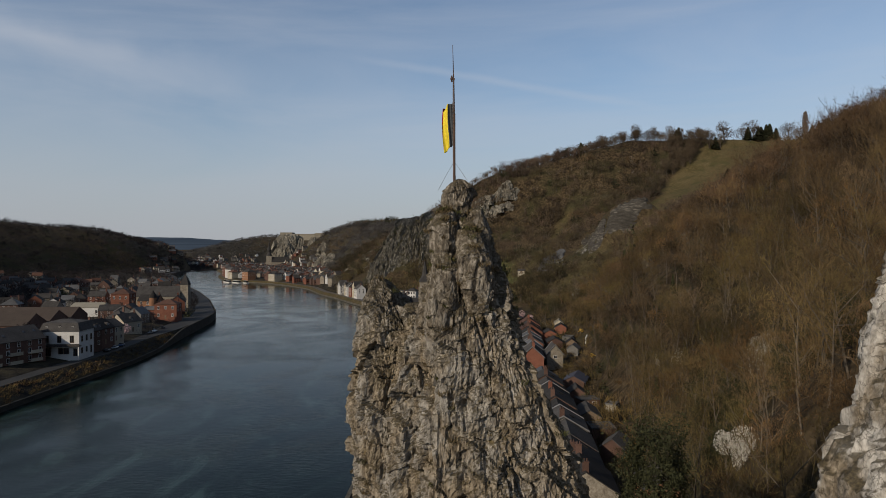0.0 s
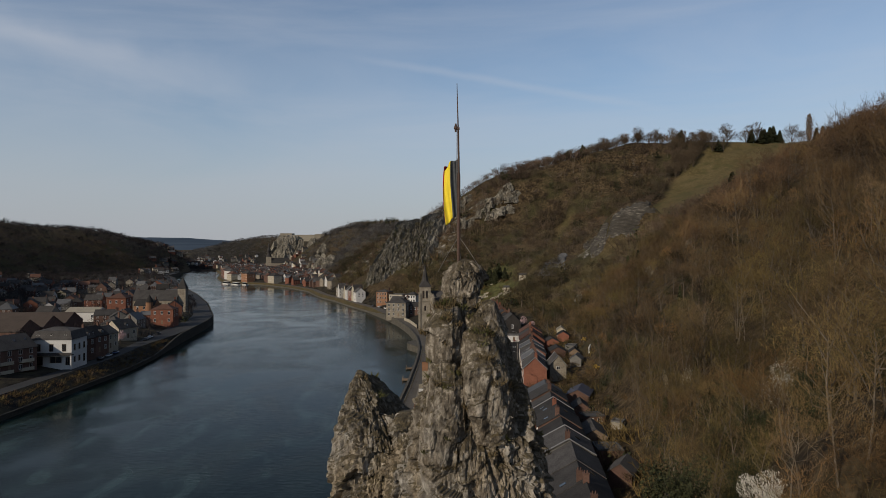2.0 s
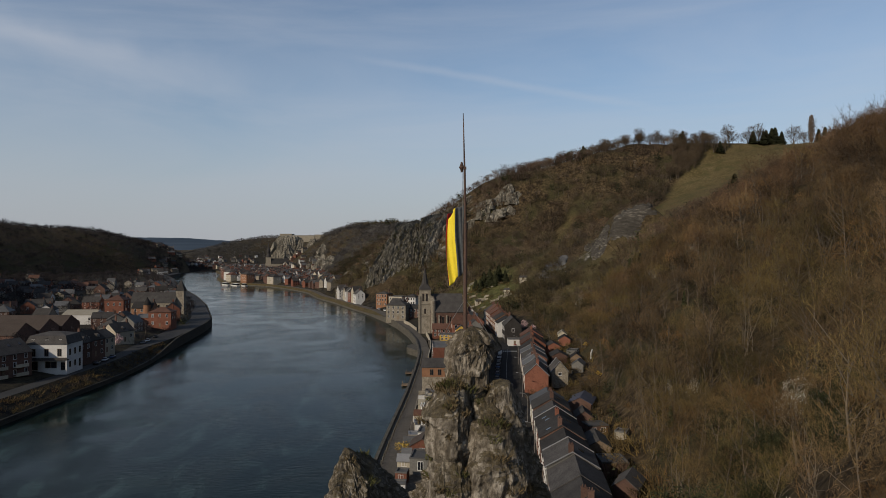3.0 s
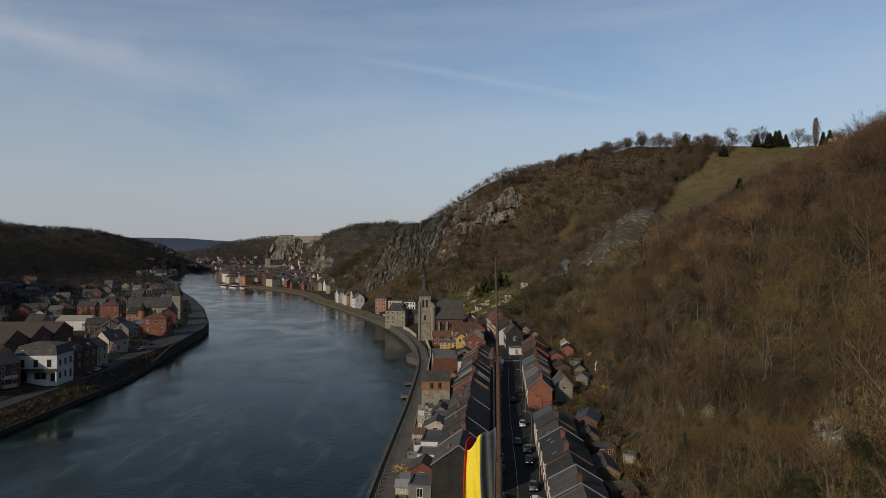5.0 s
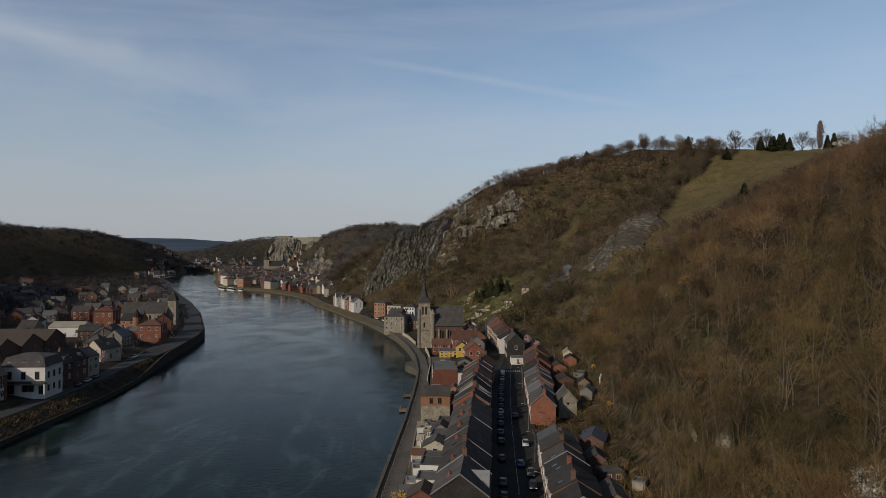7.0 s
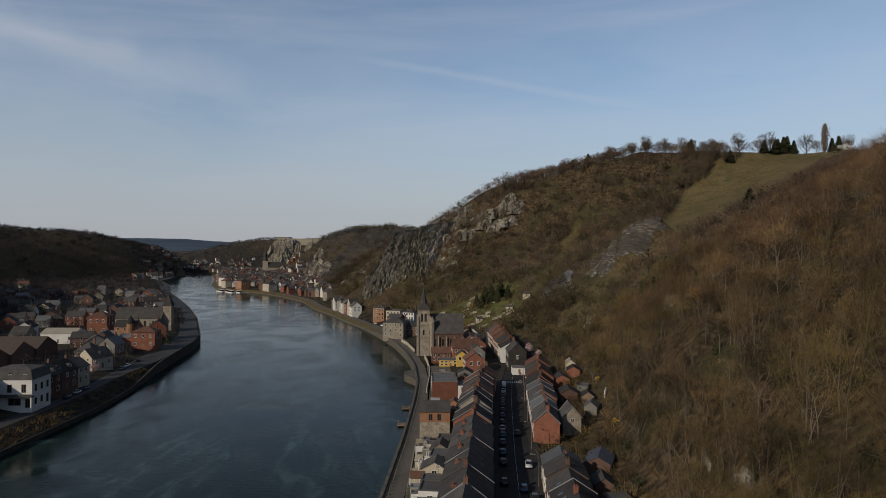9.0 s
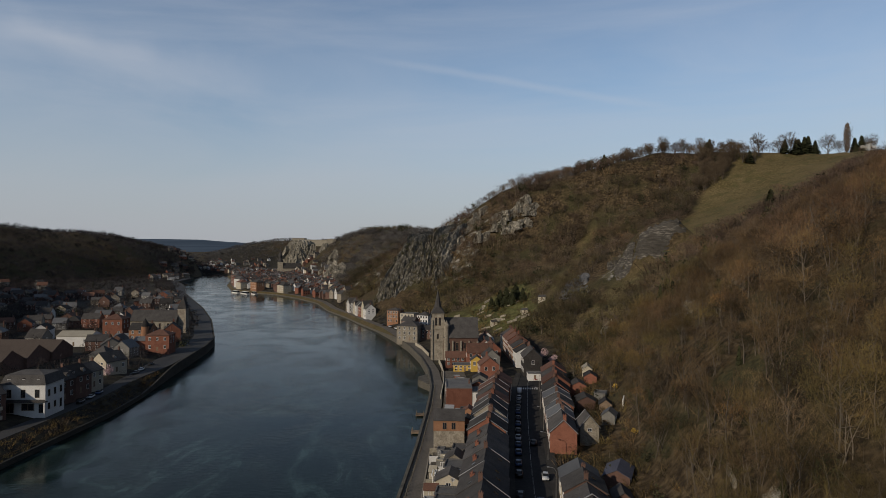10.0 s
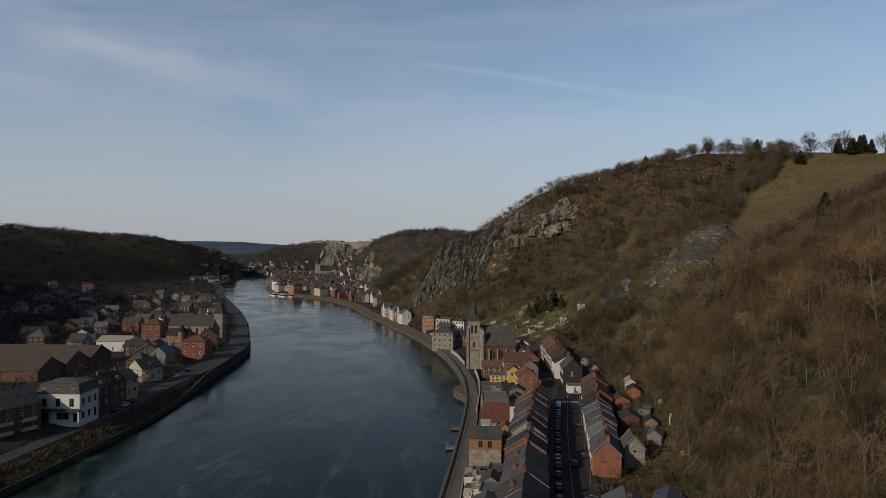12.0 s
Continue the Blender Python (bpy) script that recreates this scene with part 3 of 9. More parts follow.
# foot and crest of the eastern hill: y, foot x, foot z, crest x, crest z
HILL = np.array([(-600, 30, 8, 175, 104), (36, 14, 9, 160, 104), (70, 26, 9, 160, 104), (92, 30, 9, 160, 104), (150, 42, 9, 162, 104), (250, 52, 9, 174, 102), (310, 58, 10, 190, 99), (360, 52, 11, 206, 98), (420, 34, 11, 236, 109),
                 (480, -2, 10, 290, 130), (540, -44, 7, 322, 144), (566, -62, 6, 300, 145), (600, -84, 6, 180, 149), (640, -100, 6, 92, 131), (680, -118, 6, 36, 101), (740, -140, 6, -46, 61),
                 (850, -176, 7, -88, 47), (1000, -205, 8, -80, 85), (1200, -240, 8, -95, 99), (1420, -350, 8, -185, 105), (1600, -425, 8, -235, 108), (1800, -430, 10, -240, 100), (2200, -700, 12, -520, 86)])
# rows up to y 560 lie out of view, placed to shade the west bank
LEFT_HILL = np.array([(-600, -240, 8, -385, 84), (180, -240, 8, -385, 84), (300, -340, 8, -480, 120), (380, -440, 8, -580, 155), (560, -520, 8, -660, 158), (660, -590, 8, -820, 130), (720, -620, 8, -900, 114), (900, -690, 8, -940, 111), (1200, -640, 8, -840, 103), (1300, -590, 8, -785, 95), (1500, -590, 8, -770, 82), (1700, -640, 8, -800, 66), (2200, -900, 8, -1100, 50)])


def right_bank(y):
    return np.interp(y, RB_Y, RB_X)


def left_bank(y):
    return np.interp(y, LB_Y, LB_X)


def step(v, a, b):
    t = np.clip((v - a) / (b - a), 0, 1)
    return t * t * (3 - 2 * t)


def height(x, y):
    """The lie of the land: river bed, flat banks, the steep eastern hill and the western hill."""
    x, y = np.asarray(x, float), np.asarray(y, float)
    xr, xl = right_bank(y), left_bank(y)
    xf, zf, xc, zc = (np.interp(y, HILL[:, 0], HILL[:, k]) for k in (1, 2, 3, 4))
    d = x - xr
    flat = 3.2 + 2.6 * step(d, 9, 22)
    flat = flat + (zf - 6.0) * step(x, xf - 14, xf)
    v = np.clip((x - xf) / (xc - xf), 0, 1)
    steep = step(y, 500, 600)
    prof = (1 - steep) * (v * 0.93 + 0.07 * step(v, 0, 0.5)) + steep * (0.35 * v + 0.65 * step(v, -0.15, 0.85))
    rough = (fbm(x / 60, y / 60, 4, 1) * 7 + fbm(x / 17, y / 17, 3, 2) * 2.0) * (1 - 0.85 * meadow(x, y))
    rise = zf + (zc - zf) * prof + rough * np.minimum(v * 5, 1) * np.clip(1.25 - v * 0.75, 0, 1)
    rise = rise + 10 * step(v, 0, 0.16) * (1 - step(v, 0.5, 0.95)) * (1 - step(y, 205, 290))
    rise = rise + 11 * np.exp(-(((x - 34) / 15) ** 2 + ((y - 60) / 18) ** 2)) * step(x, xf, xf + 6)
    rise = rise + 20 * np.exp(-(((x - 125) / 19) ** 4 + ((y - 434) / 19) ** 4)) + 3 * np.exp(-(((x - 228) / 55) ** 2 + ((y - 572) / 40) ** 2))
    right = np.where(x > xf, np.maximum(rise, flat), flat)
    dl = xl - x
    lf, lz, lc, lzc = (np.interp(y, LEFT_HILL[:, 0], LEFT_HILL[:, k]) for k in (1, 2, 3, 4))
    vl = np.clip((lf - x) / (lf - lc), 0, 1.0)
    left = 4.0 + 2.6 * step(dl, 10, 22) + 2.0 * step(dl, 60, 400) + (lzc - 8) * (1 - (1 - vl) ** 2) + fbm(x / 120, y / 120, 4, 3) * 9 * np.minimum(vl * 4, 1)
    z = np.where(x >= xr + 3.6 + 4.6 * step(y, 380, 450), right, np.where(x <= xl - 8.0, left, -5.0))
    far = 30 * step(y, 2350, 3100)
    mound = 100 * np.exp(-(((x + 590) / 330) ** 2 + ((y - 2250) / 260) ** 2))
    mound = np.maximum(mound, 40 * np.exp(-(((x + 900) / 260) ** 2 + ((y - 2000) / 230) ** 2)))
    z = np.where(y > 1600, np.maximum(z, np.maximum(mound, far)), z)
    return z


def ground_z(x, y):
    return float(height(x, y))


def meadow(x, y):
    """1 on the pasture of the upper slope, 0 off it."""
    a = 128 + (y - 455) * 0.82
    wob = 5 * fbm(x / 20, y / 20, 3, 12)
    return step(x - a + wob + 13 * fbm(x / 38, y / 38, 3, 13), -4, 4) * (1 - step(x, 400, 410)) * step(y + wob - 0.45 * (x - 180), 423, 433) * (1 - step(y, 590, 600)) * (1 - np.clip(2 * slabs(x, y), 0, 1))


def slabs(x, y):
    """Bare smooth rock: the pale knoll below the pasture and the dark slab under it."""
    return np.exp(-(((x - 123) / 18) ** 2 + ((y - 426) / 14) ** 2)) + 0.9 * np.exp(-(((x - 96 - (y - 448) * 0.3) / 13) ** 2 + ((y - 448) / 26) ** 2))


def glade(x, y):
    """A narrow treeless strip of dry grass running up the slope beside the slabs."""
    along = (x - 58) * 0.45 + (y - 452) * 0.893
    off = (x - 58) * 0.893 - (y - 452) * 0.45 + 4 * fbm(x / 14, y / 14, 3, 44)
    return np.exp(-(off / 4.5) ** 2) * step(along, -14, 4) * (1 - step(along, 105, 130))


gx = np.concatenate([np.arange(-4400, -1000, 170), np.arange(-1000, -560, 14), np.arange(-560, -40, 6.5), np.arange(-40, 240, 3.2), np.arange(240, 420, 8), np.arange(420, 4500, 200)])
gy = np.concatenate([np.arange(-600, 20, 30), np.arange(20, 700, 4), np.arange(700, 1100, 9), np.arange(1100, 2000, 18), np.arange(2000, 4800, 100)])
GX, GY = np.meshgrid(gx, gy)
GZ = height(GX, GY)
nx, ny = len(gx), len(gy)
ii = np.arange(nx * ny).reshape(ny, nx)
quads = np.stack([ii[:-1, :-1], ii[:-1, 1:], ii[1:, 1:], ii[1:, :-1]], -1).reshape(-1, 4)
# pasture on the upper slope; bare rock on the crags above the river bend and the smooth slabs; flat town ground
terrace = step(GX, -14, -6) * (1 - step(GX, 48, 58)) * step(GY, 418, 430) * (1 - step(GY, 500, 514))
pasture = meadow(GX, GY)
xf_, xc_ = np.interp(GY, HILL[:, 0], HILL[:, 1]), np.interp(GY, HILL[:, 0], HILL[:, 3])
vv = np.clip((GX - xf_) / (xc_ - xf_), 0, 1)
crag_zone = (1 - step(GX, 10, 60)) * step(GY, 520, 580) * (1 - step(GY, 760, 820)) * step(vv, 0.05, 0.2) * (1 - step(vv, 0.8, 1.0))
slab_zone = slabs(GX, GY)
stone = np.clip(0.45 * crag_zone + 0.9 * slab_zone * np.clip(0.5 + 1.6 * fbm(GX / 9, GY / 9, 4, 14), 0, 1) + 0.25 * (fbm(GX / 40, GY / 40, 3, 8) > 0.35) * (vv > 0.05) * (vv < 0.8) * (GX > 0), 0, 1)
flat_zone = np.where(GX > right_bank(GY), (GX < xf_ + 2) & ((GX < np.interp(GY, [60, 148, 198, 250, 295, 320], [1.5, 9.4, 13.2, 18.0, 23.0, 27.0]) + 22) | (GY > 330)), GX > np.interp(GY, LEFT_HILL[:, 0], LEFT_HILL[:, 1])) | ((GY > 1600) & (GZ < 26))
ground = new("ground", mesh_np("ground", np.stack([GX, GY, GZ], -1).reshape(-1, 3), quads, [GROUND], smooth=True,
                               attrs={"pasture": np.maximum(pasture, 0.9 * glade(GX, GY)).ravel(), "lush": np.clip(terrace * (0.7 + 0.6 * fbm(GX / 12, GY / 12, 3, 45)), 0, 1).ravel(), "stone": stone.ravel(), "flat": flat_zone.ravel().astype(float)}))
tagged(ground, "valley ground with leaf litter, pasture and bare rock", "ground", kind="structure")

# the last ridge on the horizon, its blue haze painted in as a glow
bx = np.linspace(-4200, 4200, 560)
bz = np.interp(bx, [-4200, -1900, -1500, -1250, -1060, -900, 4200], [118, 120, 115, 112, 98, 90, 92]) + 4 * fbm(bx / 700, bx * 0 + 3.0, 4, 21) + 3.0 * fbm(bx / 50, bx * 0 + 9.0, 4, 22)
bv = np.stack([np.stack([bx, 0 * bx + yy, zz], 1) for yy, zz in ((3000, bz * 0 - 5), (3060, bz * 0.6), (3110, bz), (3300, bz * 0.9))])
bi = np.arange(4 * 560).reshape(4, 560)
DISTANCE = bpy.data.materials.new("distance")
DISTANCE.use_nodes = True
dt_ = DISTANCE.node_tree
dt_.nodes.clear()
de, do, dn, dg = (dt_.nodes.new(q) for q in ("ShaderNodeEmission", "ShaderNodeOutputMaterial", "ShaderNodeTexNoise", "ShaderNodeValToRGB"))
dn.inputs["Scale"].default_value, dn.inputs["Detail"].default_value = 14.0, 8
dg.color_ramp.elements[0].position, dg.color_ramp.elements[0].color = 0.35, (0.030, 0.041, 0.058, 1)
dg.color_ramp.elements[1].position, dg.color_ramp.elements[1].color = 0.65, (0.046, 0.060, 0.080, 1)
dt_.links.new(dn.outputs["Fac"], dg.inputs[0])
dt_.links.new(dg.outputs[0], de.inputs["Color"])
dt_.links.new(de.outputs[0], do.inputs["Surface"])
tagged(new("backdrop", mesh_np("backdrop", bv.reshape(-1, 3), np.stack([bi[:-1, :-1], bi[:-1, 1:], bi[1:, 1:], bi[1:, :-1]], -1).reshape(-1, 4), [DISTANCE], smooth=True)), "wooded ridge on the far horizon, painted haze-blue", "backdrop", kind="structure")

bm = bmesh.new()
vs = [bm.verts.new(c) for c in ((-1500, -600, 0), (300, -600, 0), (300, 2100, 0), (-1500, 2100, 0))]
bm.faces.new(vs)
tagged(part("water", bm, WATER), "dark teal river with faint wind ripples", "water", kind="structure")


def ribbon(name, ys, left, right, z0, z1, material, label, category, kind="structure"):
    """A solid strip along the valley between two lines given as functions of y."""
    ys = np.asarray(ys, float)
    a, b = left(ys), right(ys)
    n = len(ys)
    zz0, zz1 = np.broadcast_to(z0(ys) if callable(z0) else z0, n), np.broadcast_to(z1(ys) if callable(z1) else z1, n)
    vs = np.concatenate([np.c_[a, ys, zz1], np.c_[b, ys, zz1], np.c_[a, ys, zz0], np.c_[b, ys, zz0]])
    f = []
    for i in range(n - 1):
        f += [(i, n + i, n + i + 1, i + 1), (2 * n + i, i, i + 1, 2 * n + i + 1), (n + i, 3 * n + i, 3 * n + i + 1, n + i + 1), (2 * n + i, 2 * n + i + 1, 3 * n + i + 1, 3 * n + i)]
    f += [(0, 2 * n, 3 * n, n), (n - 1, 2 * n - 1, 4 * n - 1, 3 * n - 1)]
    ob = new(name, mesh_np(name, vs, f, [material]))
    return tagged(ob, label, category, kind=kind)


YR = np.concatenate([np.arange(-200, 300, 20), np.arange(300, 620, 8), np.arange(620, 1500, 20)])
ribbon("quay_wall_east", YR, right_bank, lambda y: right_bank(y) + 0.8, -3, lambda y: 4.2 - 2.9 * step(y, 440, 520), QUAY_STONE, "grey stone quay wall with a low parapet", "wall")
ribbon("promenade", YR, lambda y: right_bank(y) + 0.8 + 3.4 * step(y, 440, 520), lambda y: right_bank(y) + 5.6 + 5.2 * step(y, 380, 450), -1, 3.5, PAVING, "pale paved towpath along the quay", "path")
by_ = np.arange(444, 1500, 7.0)
bt_ = np.linspace(0, 1, 6)
BX = right_bank(by_)[:, None] + 0.7 + (0.2 + 3.4 * step(by_, 440, 520))[:, None] * bt_[None, :]
BZ = 1.2 + 2.3 * bt_[None, :] + 0.5 * fbm(BX / 2.2, by_[:, None] / 2.2, 3, 23) * np.sin(bt_ * np.pi)[None, :] + (2.6 * (1 - step(by_, 440, 520)))[:, None] * (1 - bt_)[None, :]
bi_ = np.arange(BX.size).reshape(BX.shape)
tagged(new("riverbank", mesh_np("riverbank", np.stack([BX, np.broadcast_to(by_[:, None], BX.shape), BZ], -1).reshape(-1, 3), np.stack([bi_[:-1, :-1], bi_[:-1, 1:], bi_[1:, 1:], bi_[1:, :-1]], -1).reshape(-1, 4), [GROUND], smooth=True, attrs={"pasture": np.full(BX.size, 0.6)})), "sloping grassy bank below the quay road", "riverbank", kind="structure")
YL = np.concatenate([np.arange(-100, 260, 20), np.arange(260, 480, 8), np.arange(480, 1300, 20)])
ribbon("quay_wall_west", YL, lambda y: left_bank(y) - 0.8, left_bank, -3, lambda y: 1.7 + 3.6 * step(y, 290, 350), DARK_QUAY, "dark stone quay wall", "wall")


def bank_width(y):
    return 1.2 + 6.5 * (1 - step(y, 290, 350))


ribbon("river_road", YL, lambda y: left_bank(y) - 14.2, lambda y: left_bank(y) - bank_width(y), -1, 5.1, ROAD_GREY, "asphalt road beside the river", "road")
ey = np.arange(-100, 360, 6.0)
et = np.linspace(0, 1, 7)
EX = left_bank(ey)[:, None] - 0.8 - (bank_width(ey)[:, None] - 0.8) * et[None, :]
EZ = 1.6 + 3.7 * et[None, :] + 0.45 * fbm(EX / 2.5, ey[:, None] / 2.5, 3, 21) * np.sin(et * np.pi)[None, :]
ei = np.arange(EX.size).reshape(EX.shape)
ev = np.stack([EX, np.broadcast_to(ey[:, None], EX.shape), EZ], -1).reshape(-1, 3)
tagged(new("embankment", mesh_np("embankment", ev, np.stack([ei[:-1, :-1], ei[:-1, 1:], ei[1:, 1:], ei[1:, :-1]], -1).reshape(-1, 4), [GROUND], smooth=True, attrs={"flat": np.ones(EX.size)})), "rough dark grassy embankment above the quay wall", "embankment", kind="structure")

# street between the two rows of houses
def street_west(y):
    return np.interp(y, [60, 148, 198, 250, 295, 320], [1.5, 9.4, 13.2, 18.0, 23.0, 27.0])


YS = np.arange(60, 326, 5)
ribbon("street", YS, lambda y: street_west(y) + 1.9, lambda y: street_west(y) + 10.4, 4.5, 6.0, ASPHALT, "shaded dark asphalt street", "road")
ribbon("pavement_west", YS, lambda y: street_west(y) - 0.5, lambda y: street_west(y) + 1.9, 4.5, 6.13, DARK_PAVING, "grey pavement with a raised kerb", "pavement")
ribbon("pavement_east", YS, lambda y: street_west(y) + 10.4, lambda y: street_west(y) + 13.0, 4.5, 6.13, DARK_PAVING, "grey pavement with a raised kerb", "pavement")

# ---------------------------------------------------------------- the rock needle
def column(rows, n, dz, seed, flute=0.35, block=0.22, fine_from=37.5, lean=0.0, steps=1.0, wide=1.0):
    """A rough rock column lofted through rows of (z, centre x, centre y, half width, half depth): upright flutes, blocks, cracks and pits."""
    rows = np.array(rows, float)
    rows = rows[np.argsort(rows[:, 0])]
    z0, z1 = rows[0, 0], rows[-1, 0]
    zs = np.concatenate([np.arange(z0, min(fine_from, z1), 0.5), np.arange(max(fine_from, z0), z1, dz), [z1]])
    th = np.linspace(0, 2 * np.pi, n, endpoint=False)
    cx, cy, rx, ry = (np.interp(zs, rows[:, 0], rows[:, k]) for k in (1, 2, 3, 4))
    vs = np.zeros((len(zs), n, 3))
    for i, z in enumerate(zs):
        grow = min(1.0, (rx[i] + ry[i]) / 2.4)
        for j, a in enumerate(th):
            c, s = math.cos(a), math.sin(a)
            k = (abs(c) ** 2.8 + abs(s) ** 2.8) ** (-1 / 2.8)
            x, y = cx[i] + rx[i] * k * c, cy[i] + ry[i] * k * s
            u = x + y * 0.35 + noise.noise(Vector((x * 0.7, y * 0.7, z * 0.5 + seed))) * 0.35 + lean * (z - z0)
            fl = noise.noise(Vector((u * 0.8 * wide + seed, y * 0.6 * wide, z * 0.13))) * flute * 1.5
            rib = abs(noise.noise(Vector((u * 1.7 * wide + seed, y * 1.3 * wide, z * 0.22 + 7))))
            fl += (0.28 - rib) * flute * 1.1
            crack = abs(noise.noise(Vector((u * 1.1 * wide - seed, y * 0.8 * wide, z * 0.12 + 31))))
            fl -= max(0.0, 0.05 - crack) * 9 * flute
            fl += (noise.cell(Vector((u * 0.75 + seed, y * 0.7, z * 0.24 + u * 0.15))) - 0.5) * flute * 1.5 * steps
            fl += (noise.cell(Vector((u * 1.9 - seed, y * 1.7, z * 0.62 - u * 0.3))) - 0.5) * flute * 0.55 * steps
            if wide < 1:
                fl += (noise.cell(Vector((u * 1.15 + seed, y * 1.1, z * 0.85 + u * 0.5))) - 0.5) * flute * 0.55 + (noise.cell(Vector((u * 2.7 - seed, y * 2.4, z * 1.9 - u * 0.6))) - 0.5) * flute * 0.28
            cells = noise.voronoi(Vector((x * 2.2, y * 2.2, z * 1.15 + seed)))[0]
            fl += min(cells[1] - cells[0], 0.35) * block * 0.7 - 0.08 * block
            pits = noise.voronoi(Vector((x * 7.5, y * 7.5, z * 2.6 + seed)))[0]
            p = Vector((x, y, z + seed * 3.1))
            fl += (min(pits[1] - pits[0], 0.4) - 0.2) * 0.10 * block / 0.22
            fl += noise.fractal(p * 3.1, 0.75, 2.1, 5) * block * 0.34 + noise.noise(p * 14.0) * 0.018
            vs[i, j] = (x + c * fl * grow, y + s * fl * grow, z + noise.noise(p * 1.6) * 0.2 * grow + noise.noise(p * 5.0) * 0.05)
    return vs


def loft(vs, base):
    m, n, _ = vs.shape
    idx = np.arange(m * n).reshape(m, n) + base
    nxt = np.roll(idx, -1, 1)
    return np.stack([idx[:-1], nxt[:-1], nxt[1:], idx[1:]], -1).reshape(-1, 4)


def rock(name, columns, material, label, smooth=False):
    allv, allf, base = [], [], 0
    for vs in columns:
        m, n, _ = vs.shape
        allv.append(np.vstack([vs.reshape(-1, 3), vs[-1].mean(0) + (0, 0, 0.08)]))
        q = loft(vs, base)
        ring = np.arange((m - 1) * n, m * n) + base
        cap = np.stack([ring, np.roll(ring, -1), np.full(n, base + m * n)], -1)
        allf.append(np.concatenate([q[:, [0, 1, 2]], q[:, [0, 2, 3]], cap]))
        base += m * n + 1
    ob = new(name, mesh_np(name, np.vstack(allv), np.vstack(allf), [material], smooth=smooth))
    return tagged(ob, label, "rock")


